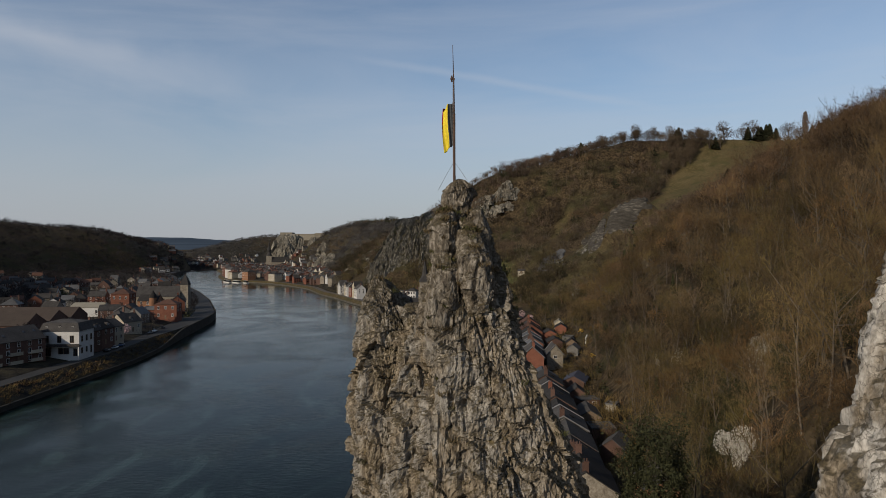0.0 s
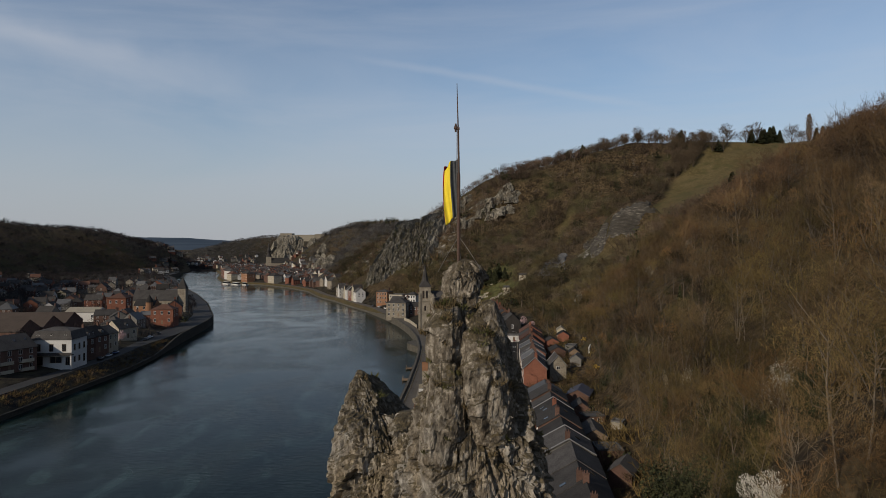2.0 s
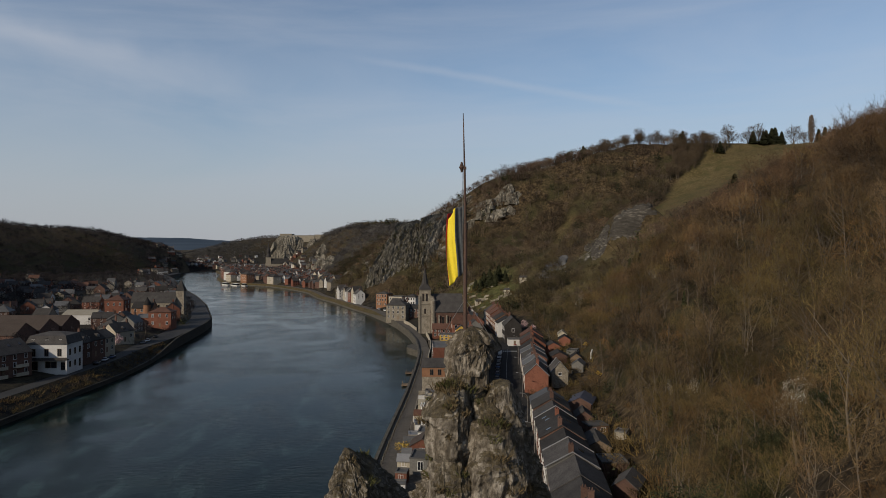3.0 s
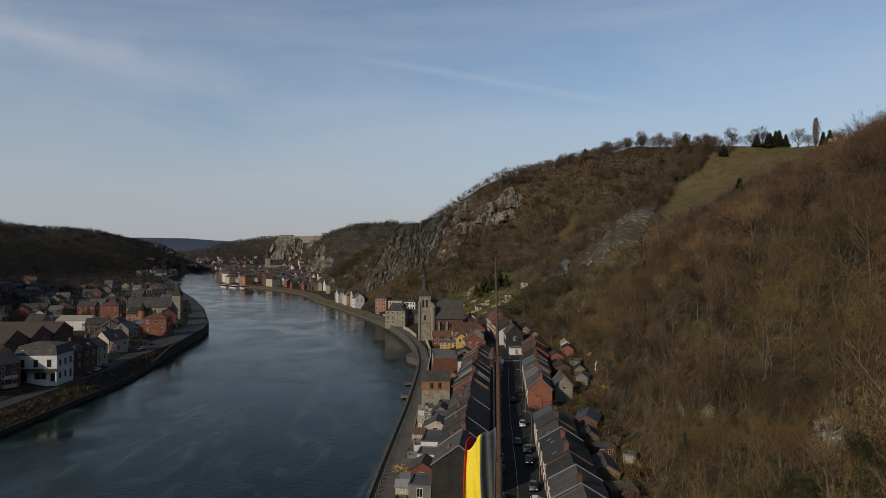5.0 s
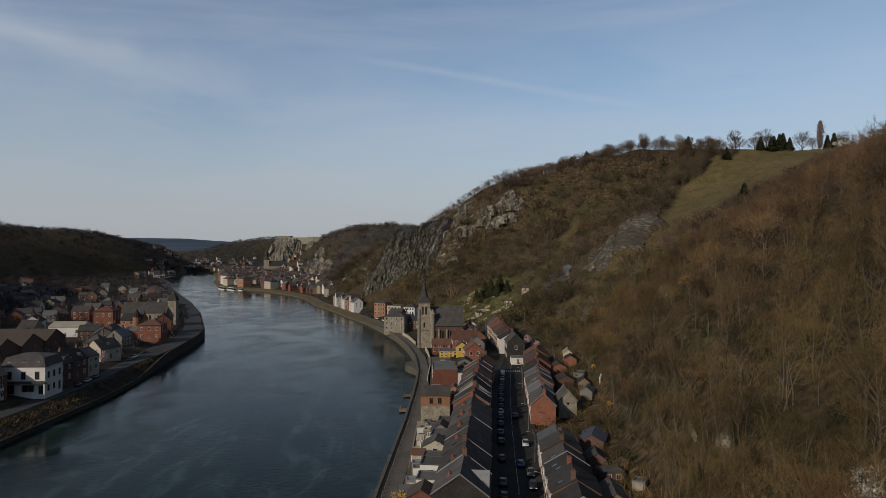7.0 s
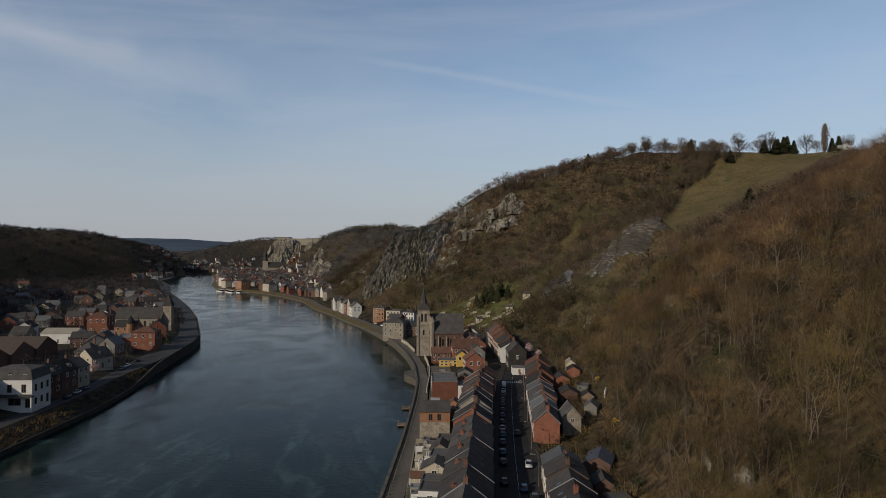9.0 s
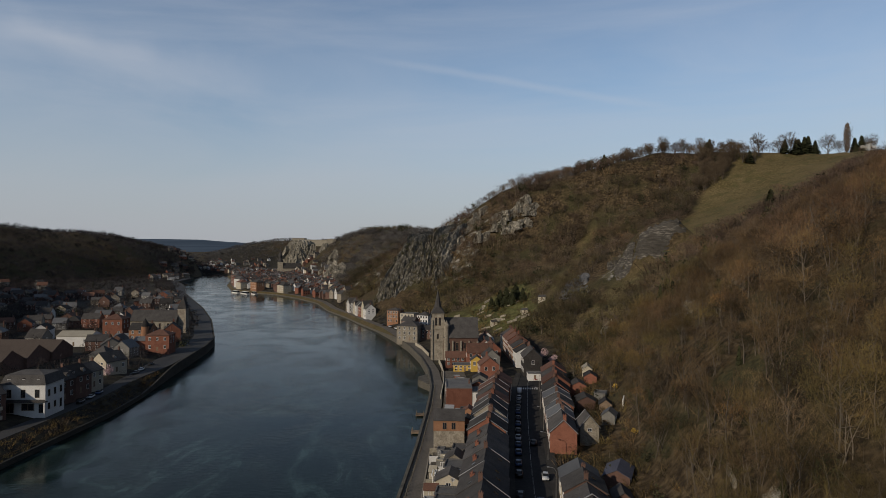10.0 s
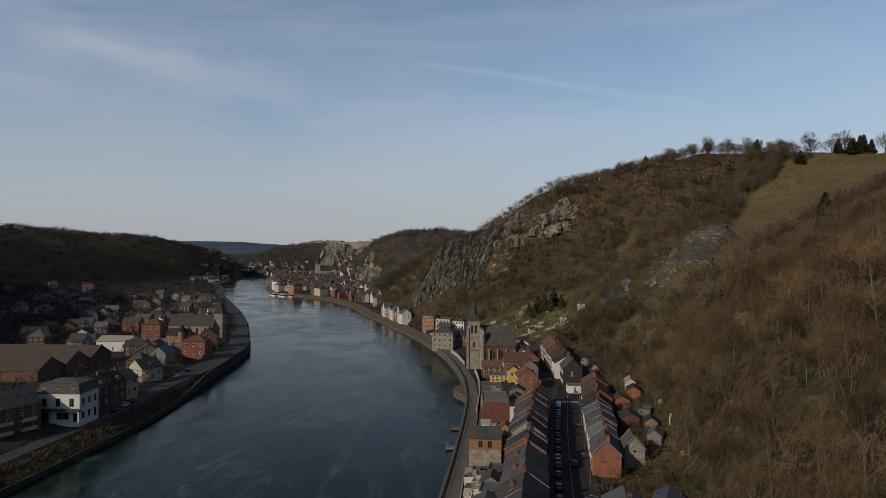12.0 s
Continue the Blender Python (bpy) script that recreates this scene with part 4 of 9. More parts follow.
NEEDLE = [
    # main spire with its overhanging knob
    column([(4, 0.6, 21.9, 6.0, 5.0), (30, 1.0, 21.9, 4.2, 3.6), (38.4, 1.75, 21.9, 2.95, 2.7), (40.7, 1.65, 21.9, 2.5, 2.3), (42.1, 1.5, 21.8, 2.25, 2.1), (43.4, 1.3, 21.7, 1.9, 1.9), (44.6, 1.1, 21.6, 1.5, 1.7),
            (45.4, 1.0, 21.6, 1.28, 1.5), (46.3, 0.98, 21.5, 1.05, 1.3), (47.2, 0.92, 21.5, 0.92, 1.1), (47.7, 0.80, 21.5, 0.82, 0.95), (48.0, 0.88, 21.5, 0.66, 0.8), (48.2, 0.92, 21.5, 0.64, 0.75), (48.5, 0.91, 21.5, 0.74, 0.8),
            (48.75, 0.93, 21.5, 0.73, 0.8), (49.0, 0.98, 21.5, 0.58, 0.7), (49.14, 0.98, 21.5, 0.46, 0.55), (49.25, 0.93, 21.5, 0.28, 0.35)], 310, 0.046, 1.0, 0.30, 0.26, steps=0.3, wide=0.5),
    # lower western pinnacle
    column([(4, -1.7, 23.4, 4.0, 4.5), (30, -1.6, 23.4, 2.2, 3.2), (37.4, -1.35, 23.2, 1.6, 2.4), (40.3, -1.4, 23.2, 1.55, 2.2), (42.4, -1.42, 23.3, 1.45, 1.9), (44.35, -1.6, 23.5, 1.15, 1.5), (45.1, -1.85, 23.6, 0.85, 1.1), (45.6, -2.0, 23.7, 0.55, 0.8), (45.9, -2.1, 23.7, 0.25, 0.4)], 210, 0.05, 2.0, 0.32, 0.28, steps=0.3, wide=0.5),
    # the saddle between them
    column([(4, -0.6, 22.6, 3.6, 4.0), (36, -0.4, 22.3, 2.0, 2.6), (41, -0.3, 22.3, 1.6, 2.0), (43.4, -0.3, 22.4, 1.2, 1.5), (44.4, -0.4, 22.6, 0.9, 1.1), (44.9, -0.5, 22.7, 0.5, 0.6)], 170, 0.05, 3.0, 0.32, 0.26, steps=0.3, wide=0.5),
    # eastern shoulder
    column([(4, 3.2, 21.6, 3.6, 3.6), (34, 3.9, 21.5, 2.1, 2.2), (38.4, 3.85, 21.5, 1.4, 1.9), (40.7, 3.3, 21.5, 1.2, 1.8), (42.1, 2.75, 21.4, 1.0, 1.7), (43.4, 2.2, 21.4, 1.05, 1.5), (45.4, 1.6, 21.3, 0.85, 1.15), (47.3, 1.42, 21.2, 0.66, 0.8), (47.9, 1.45, 21.1, 0.45, 0.55), (48.2, 1.5, 21.0, 0.25, 0.3)], 180, 0.055, 4.0, 0.28, 0.28, steps=0.3, wide=0.5),
    # tilted slabs on the river side under the knob
    column([(43.6, 0.15, 20.9, 0.3, 0.5), (44.4, 0.25, 20.7, 0.55, 0.8), (45.2, 0.35, 20.6, 0.62, 0.85), (46.2, 0.42, 20.7, 0.56, 0.8), (46.9, 0.36, 20.9, 0.40, 0.6), (47.1, 0.34, 21.0, 0.2, 0.3)], 120, 0.05, 8.0, 0.16, 0.2, steps=0.2, wide=0.5),
    column([(46.4, 0.50, 21.0, 0.35, 0.5), (46.9, 0.42, 20.9, 0.55, 0.75), (47.6, 0.42, 20.95, 0.52, 0.7), (48.1, 0.55, 21.1, 0.34, 0.5), (48.3, 0.62, 21.2, 0.15, 0.2)], 110, 0.05, 9.0, 0.18, 0.2, steps=0.2, wide=0.5),
    # nodular rib on the hill side under the knob
    column([(44.8, 1.75, 20.7, 0.5, 0.6), (45.6, 1.55, 20.5, 0.55, 0.7), (46.6, 1.40, 20.6, 0.48, 0.65), (47.4, 1.32, 20.8, 0.36, 0.5), (47.9, 1.25, 21.0, 0.18, 0.25)], 110, 0.05, 10.0, 0.34, 0.34, steps=0.8, wide=1.0),
    # upright rib down the face
    column([(4, 0.9, 20.6, 2.2, 2.0), (34, 0.35, 20.2, 1.0, 1.0), (38.6, 0.25, 20.1, 0.62, 0.85), (40.2, 0.42, 20.15, 0.55, 0.8), (41.6, 0.38, 20.3, 0.48, 0.75), (43.0, 0.62, 20.45, 0.42, 0.6), (44.3, 0.85, 20.65, 0.34, 0.5), (45.2, 0.95, 20.9, 0.2, 0.3)], 110, 0.05, 5.0, 0.30, 0.2, steps=0.3, wide=0.6),
]
needle = empty("limestone_needle", pose(0.8, 21.5, 4), "tall weathered grey limestone needle with a flagpole on top", "rock")
for name, vs_ in zip(("spire", "pinnacle", "saddle", "shoulder", "slab", "slab", "nodular_rib", "rib"), NEEDLE):
    m_, n_, _ = vs_.shape
    q_ = loft(vs_, 0)
    ring = np.arange((m_ - 1) * n_, m_ * n_)
    faces = np.concatenate([q_[:, [0, 1, 2]], q_[:, [0, 2, 3]], np.stack([ring, np.roll(ring, -1), np.full(n_, m_ * n_)], -1)])
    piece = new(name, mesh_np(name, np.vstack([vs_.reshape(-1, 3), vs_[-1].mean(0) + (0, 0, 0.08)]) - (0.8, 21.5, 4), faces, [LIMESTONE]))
    piece.parent = needle
CLIFF = [column([(4, 20, 14, 11, 10), (30, 19.4, 14.5, 8.6, 8), (38, 18.6, 15, 7.4, 7), (40.5, 18.2, 15.2, 6.9, 6.6), (42, 18.2, 15.2, 6.2, 6.3), (44, 18.5, 15.5, 6.0, 5.9), (46, 19.0, 15.8, 5.9, 5.4), (48, 19.8, 16.1, 5.6, 5), (50, 20.7, 16.3, 4.8, 4), (52, 21.4, 16.4, 2.5, 2.5)], 340, 0.08, 6.0, 0.36, 0.24, steps=0.45)]
rock("limestone_cliff", CLIFF, PALE_LIMESTONE, "pale rugged limestone cliff beside the road", True)
# places for tufts: ledges where the surface of the needle turns upward
TUFT_SPOTS = []
for vs_ in NEEDLE + CLIFF:
    dz_ = vs_[1:, :, :] - vs_[:-1, :, :]
    ledge = np.argwhere((np.hypot(dz_[:, :, 0], dz_[:, :, 1]) > 0.9 * np.abs(dz_[:, :, 2]) + 0.012) & (vs_[:-1, :, 2] > 38) & (vs_[:-1, :, 2] < 48.6))
    for i_, j_ in ledge[rng.permutation(len(ledge))[:24]]:
        TUFT_SPOTS.append((*vs_[i_, j_], rng.uniform(0.06, 0.2)))

# ---------------------------------------------------------------- flagpole and flag
PX, PY = 0.78, 21.5
flagpole = empty("flagpole", pose(PX, PY, 49.15), "thin rusty steel flagpole with stays on the rock", "flagpole")
bm = bmesh.new()
tube(bm, [((0, 0, -0.4), 0.045), ((0.0, 0, 2.4), 0.040), ((0.0, 0, 2.42), 0.03), ((-0.02, 0, 3.6), 0.026)], 10)
part("lower_pole", bm, POLE_PAINT, flagpole)
bm = bmesh.new()
tube(bm, [((-0.02, 0, 3.6), 0.020), ((-0.05, 0, 4.78), 0.008)], 8)
part("whip", bm, POLE_PAINT, flagpole, "thin dark antenna-like tip")
bm = bmesh.new()
box(bm, -0.09, 0.02, -0.03, 0.03, 3.56, 3.62)
tube(bm, [((-0.08, 0, 3.5), 0.03), ((-0.085, 0, 3.6), 0.055), ((-0.08, 0, 3.72), 0.02)], 8)
part("pulley", fix(bm), POLE_PAINT, flagpole)
for k, (bx, by) in enumerate(((0.62, -0.1), (-0.55, 0.25), (0.1, 0.7))):
    bm = bmesh.new()
    pts = [((0, 0, 0.75), 0.006)] + [((bx * q, by * q, 0.75 - 0.95 * q + 0.12 * q * (1 - q)), 0.006) for q in (0.25, 0.5, 0.75, 1.0)]
    tube(bm, pts, 5)
    part("stay_cable", bm, STEEL, flagpole)
bm = bmesh.new()
tube(bm, [((-0.04, 0.0, 0.7), 0.004), ((-0.06, -0.02, 2.2), 0.004), ((-0.07, -0.02, 3.5), 0.004)], 5)
part("halyard", bm, STEEL, flagpole)
# the flag hangs from its hoist in loose folds, three stripes
flag = empty("flag", pose(PX - 0.04, PY, 49.15), "black, yellow and red flag hanging in folds from the pole", "flag")
for k, (name, material) in enumerate((("black_stripe", FLAG_BLACK), ("yellow_stripe", FLAG_YELLOW), ("red_stripe", FLAG_RED))):
    nu, nv = 14, 34
    vs = np.zeros((nv + 1, nu + 1, 3))
    for i in range(nv + 1):
        v = i / nv
        for j in range(nu + 1):
            s = (k + j / nu) / 3.0
            fold = math.sin(s * 13 + v * 2.2) * 0.05 * (0.25 + s) + math.sin(s * 29 + v * 5) * 0.018
            out = float(np.interp(s, [0, 0.33, 0.66, 0.8, 1.0], [0.0, 0.16, 0.35, 0.33, 0.25])) * (1 - 0.12 * v + 0.1 * math.sin(v * 4))
            deep = float(np.interp(s, [0, 0.33, 0.5, 0.66, 1.0], [0.0, -0.03, -0.01, 0.05, 0.26]))
            drop = 0.52 * min(s, 0.66) ** 1.2 - 0.3 * max(0.0, s - 0.66) + 0.04 * math.sin(s * 13)
            vs[i, j] = (-out + 0.4 * fold, deep + fold, 2.80 - v * (1.45 - 0.25 * max(0.0, s - 0.66)) - drop * (0.85 + 0.1 * v) + 0.02 * math.sin(v * 9 + s * 7))
    idx = np.arange((nv + 1) * (nu + 1)).reshape(nv + 1, nu + 1)
    q = np.stack([idx[:-1, :-1], idx[:-1, 1:], idx[1:, 1:], idx[1:, :-1]], -1).reshape(-1, 4)
    ob = new(name, mesh_np(name, vs.reshape(-1, 3), q, [material], smooth=True))
    ob.parent = flag
    so = ob.modifiers.new("cloth", "SOLIDIFY")
    so.thickness = 0.004

# ---------------------------------------------------------------- houses
def unit_mesh(name, build, material):
    bm = bmesh.new()
    build(bm)
    fix(bm)
    me = bpy.data.meshes.new(name)
    bm.to_mesh(me)
    bm.free()
    me.materials.append(material)
    return me


def frame_shape(bm):
    # frame of a window one metre wide and one high with one glazing bar; outside is towards -y
    xs, zs = (-0.5, -0.44, -0.025, 0.025, 0.44, 0.5), (0.0, 0.05, 0.95, 1.0)
    v = {(i, k, q): bm.verts.new((x, q, z)) for i, x in enumerate(xs) for k, z in enumerate(zs) for q in (-0.06, 0.02)}
    solid = {(i, k) for i in range(5) for k in range(3) if not (k == 1 and i in (1, 3))}
    for i, k in solid:
        a, b, c, d = (i, k), (i + 1, k), (i + 1, k + 1), (i, k + 1)
        bm.faces.new([v[(*p, -0.06)] for p in (a, b, c, d)])
        for p, q, near in ((a, b, (i, k - 1)), (b, c, (i + 1, k)), (c, d, (i, k + 1)), (d, a, (i - 1, k))):
            if near not in solid:
                bm.faces.new((v[(*p, -0.06)], v[(*p, 0.02)], v[(*q, 0.02)], v[(*q, -0.06)]))


def pane_shape(bm):
    box(bm, -0.44, 0.44, -0.025, 0.02, 0.05, 0.95)


def door_shape(bm):
    box(bm, -0.5, 0.5, -0.05, 0.02, 0, 1)


W_FRAME = unit_mesh("window", frame_shape, FRAME_WHITE)
W_FRAME_DARK = unit_mesh("window_dark", frame_shape, TIMBER)
W_PANE = unit_mesh("pane", pane_shape, PANE)
DOOR = unit_mesh("door", door_shape, TIMBER)
SKYLIGHT = unit_mesh("skylight", lambda bm: box(bm, -0.5, 0.5, -0.5, 0.5, 0, 0.08), PANE)


def pot_chimney(bm, w=0.9, d=0.6, h=1.6):
    box(bm, -w / 2, w / 2, -d / 2, d / 2, -1.2, h)
    box(bm, -w / 2 - 0.06, w / 2 + 0.06, -d / 2 - 0.06, d / 2 + 0.06, h + 0.003, h + 0.12)
    for k in (-0.22, 0.22):
        tube(bm, [((k * w, 0, h + 0.12), 0.13), ((k * w, 0, h + 0.5), 0.10)], 6)


CHIMNEY = {m.name: unit_mesh("chimney", pot_chimney, m) for m in (BRICK, BRICK_DARK, RENDER_CREAM, STONE)}


def openings(parent, wall_y, x0, x1, z0, z1, cols, rows, facing, dark=False, door=False, size=(1.2, 1.85), panes=True):
    """Windows in even rows on one wall of a house; facing is the turn of that wall."""
    if not cols or not rows:
        return
    sx = (x1 - x0) / cols
    sz = (z1 - z0) / rows
    for r in range(rows):
        for c in range(cols):
            w, h = min(size[0], sx * 0.6), min(size[1], sz * 0.66)
            x, z = x0 + (c + 0.5) * sx, z0 + r * sz + (sz - h) * 0.55
            m = facing @ pose(x, wall_y, z) @ Matrix.Diagonal((w, 1, h, 1))
            if door and r == 0 and c == cols // 2:
                m = facing @ pose(x, wall_y, z0 + 0.02) @ Matrix.Diagonal((1.0, 1, 2.2, 1))
                share("door", DOOR, parent, m)
                continue
            win = share("window", W_FRAME_DARK if dark else W_FRAME, parent, m)
            if panes:
                share("pane", W_PANE, win, Matrix.Identity(4))


def roof_slabs(bm, w, d, eave, ridge, over=0.35, thick=0.16):
    """Two roof slopes with the ridge along x."""
    ridge_y, run = 0.0, d / 2
    k = (ridge - eave) / run
    for s in (-1, 1):
        y1, z1 = s * (run + over), eave - k * over
        a = [(-w / 2 - over * 0.5, 0.0, ridge), (w / 2 + over * 0.5, 0.0, ridge), (w / 2 + over * 0.5, y1, z1), (-w / 2 - over * 0.5, y1, z1)]
        lo = [bm.verts.new(p) for p in a]
        hi = [bm.verts.new((p[0], p[1], p[2] + thick)) for p in a]
        bm.faces.new(hi if s > 0 else hi[::-1])
        bm.faces.new(lo[::-1] if s > 0 else lo)
        for i in range(4):
            bm.faces.new((lo[i], lo[(i + 1) % 4], hi[(i + 1) % 4], hi[i]))


def gable_walls(bm, w, d, eave, ridge, base=-2.5):
    prism(bm, [(-d / 2, base), (d / 2, base), (d / 2, eave), (0, ridge - 0.02), (-d / 2, eave)], "x", -w / 2, w / 2)


def hip_roof(bm, w, d, eave, ridge, over=0.35, inset=None):
    i = d / 2 if inset is None else inset
    a = [(-w / 2 - over, -d / 2 - over, eave), (w / 2 + over, -d / 2 - over, eave), (w / 2 + over, d / 2 + over, eave), (-w / 2 - over, d / 2 + over, eave)]
    lo = [bm.verts.new((p[0], p[1], p[2] - 0.15)) for p in a]
    hi = [bm.verts.new(p) for p in a]
    r = [bm.verts.new((-w / 2 + i, 0, ridge)), bm.verts.new((w / 2 - i, 0, ridge))]
    bm.faces.new(lo[::-1])
    for q in range(4):
        bm.faces.new((lo[q], lo[(q + 1) % 4], hi[(q + 1) % 4], hi[q]))
    bm.faces.new((hi[0], hi[1], r[1], r[0]))
    bm.faces.new((hi[1], hi[2], r[1]))
    bm.faces.new((hi[2], hi[3], r[0], r[1]))
    bm.faces.new((hi[3], hi[0], r[0]))


def mansard_roof(bm, w, d, eave, ridge, over=0.3):
    k = 1.4
    z1 = eave + (ridge - eave) * 0.75
    rings = []
    for ox, z in ((over, eave), (-0.9, z1), (-d / 2 + 0.6, ridge)):
        rings.append([bm.verts.new((sx * (w / 2 + ox), sy * (d / 2 + ox), z)) for sx, sy in ((-1, -1), (1, -1), (1, 1), (-1, 1))])
    bm.faces.new(rings[0][::-1])
    for a, b in zip(rings, rings[1:]):
        for i in range(4):
            bm.faces.new((a[i], a[(i + 1) % 4], b[(i + 1) % 4], b[i]))
    bm.faces.new(rings[-1])


def house(x, y, rot, w, d, eave, ridge, wall, roof, label, z0=None, kind="gable", front=(3, 2), back=(3, 2), ends=(1, 1), chimneys=1, skylights=0, dormers=0, dark=False,
          group="houses of the town", category="house", door=True, panes=True, trim=False):
    """A house with its front towards local -y; eave and ridge are heights over its ground."""
    z0 = ground_z(x, y) if z0 is None else z0
    ob = empty("house", pose(x, y, z0, 0, 0, rot), label, category, group)
    bm = bmesh.new()
    if kind == "gable":
        gable_walls(bm, w, d, eave, ridge)
    else:
        box(bm, -w / 2, w / 2, -d / 2, d / 2, -2.5, eave)
    part("wall", fix(bm), wall, ob)
    bm = bmesh.new()
    if kind == "gable":
        roof_slabs(bm, w, d, eave, ridge)
    elif kind == "hip":
        hip_roof(bm, w, d, eave, ridge)
    elif kind == "mansard":
        mansard_roof(bm, w, d, eave, ridge)
    else:
        box(bm, -w / 2 + 0.25, w / 2 - 0.25, -d / 2 + 0.25, d / 2 - 0.25, eave - 0.4, eave + 0.02)
        for x0, x1, y0, y1 in ((-w / 2 - 0.05, w / 2 + 0.05, -d / 2 - 0.05, -d / 2 + 0.25), (-w / 2 - 0.05, w / 2 + 0.05, d / 2 - 0.25, d / 2 + 0.05), (-w / 2 - 0.05, -w / 2 + 0.25, -d / 2 + 0.25, d / 2 - 0.25), (w / 2 - 0.25, w / 2 + 0.05, -d / 2 + 0.25, d / 2 - 0.25)):
            box(bm, x0, x1, y0, y1, eave + 0.003, eave + 0.3)
    part("roof", fix(bm), roof, ob)
    if trim and kind == "gable":
        # pale verge boards along the gable ends
        k = (ridge - eave) / (d / 2)
        for s in (-1, 1):
            bm = bmesh.new()
            for t in (-1, 1):
                prism(bm, [(0, ridge + 0.17), (t * (d / 2 + 0.35), eave - k * 0.35 + 0.17), (t * (d / 2 + 0.35), eave - k * 0.35 + 0.36), (0, ridge + 0.36)][::t], "x", s * (w / 2 + 0.02), s * (w / 2 + 0.02) + s * 0.22)
            part("verge", fix(bm), ZINC, ob)
    turn = {"front": Matrix.Identity(4), "back": pose(0, 0, 0, 0, 0, 180), "east": pose(0, 0, 0, 0, 0, 90), "west": pose(0, 0, 0, 0, 0, -90)}
    openings(ob, -d / 2, -w / 2 + 0.3, w / 2 - 0.3, 0.3, eave, *front, turn["front"], dark, door, panes=panes)
    openings(ob, -d / 2, -w / 2 + 0.3, w / 2 - 0.3, 0.3, eave, *back, turn["back"], dark, panes=panes)
    for side in ("east", "west"):
        openings(ob, -w / 2, -d / 2 + 0.8, d / 2 - 0.8, eave * 0.45, eave * 0.98, *ends, turn[side], dark, panes=panes)
    ch = CHIMNEY[BRICK.name] if wall is BRICK and rnd.random() < 0.5 else CHIMNEY[BRICK_DARK.name]
    for k in range(chimneys):
        cx = (w / 2 - 0.6) * (1 if k % 2 == 0 else -1)
        share("chimney", ch, ob, pose(cx, rnd.uniform(-0.6, 0.6), ridge - 0.3, 0, 0, 90))
    slope = math.degrees(math.atan2(ridge - eave, d / 2))
    for k in range(skylights):
        sx = -w / 2 + (k + 0.5) * w / skylights
        side = -1 if k % 3 else 1
        t = rnd.uniform(0.35, 0.6)
        share("skylight", SKYLIGHT, ob, pose(sx, side * d / 2 * (1 - t), eave + (ridge - eave) * t + 0.17, -side * slope, 0, 0) @ Matrix.Diagonal((0.8, 1.1, 1, 1)))
    for k in range(dormers):
        sx = -w / 2 + (k + 0.5) * w / dormers
        zz = eave + (ridge - eave) * 0.12
        yy = -d / 2 + (0.35 if kind == "mansard" else d / 2 * 0.2)
        bm = bmesh.new()
        prism(bm, [(sx - 0.75, zz), (sx + 0.75, zz), (sx + 0.75, zz + 1.35), (sx, zz + 1.85), (sx - 0.75, zz + 1.35)], "y", yy, yy + 2.6)
        dm = part("dormer", fix(bm), roof, ob)
        win = share("window", W_FRAME, dm, pose(sx, yy - 0.01, zz + 0.15) @ Matrix.Diagonal((0.95, 1, 1.15, 1)))
    return ob


def side_by_side(houses, line, angle, face, first):
    """A terrace along the street: each entry is width, depth, eave, ridge, wall, roof, label and options."""
    y = first
    for w, d, eave, ridge, wall, roof, label, opt in houses:
        s = math.radians(angle)
        yc = y + w * math.cos(s) / 2
        x = float(line(yc)) + (d / 2 if face > 0 else -d / 2)
        opt = dict(opt)
        level = opt.pop("level", False)
        bump = 0.0 if level else rnd.uniform(-0.45, 0.45)
        x += 0.0 if level else rnd.uniform(-0.25, 0.05) * face * -1 - (0.0 if face > 0 else rnd.uniform(0, 0.7))
        house(x, yc, 90 - angle - (180 if face > 0 else 0), w - 0.02, d, eave + bump, ridge + bump * 0.7, wall, roof, label, z0=6.0, group="terraced houses along the street", **opt)
        y += w * math.cos(s)
    return y


T = dict(front=(3, 3), back=(3, 3), ends=(0, 0), chimneys=1)
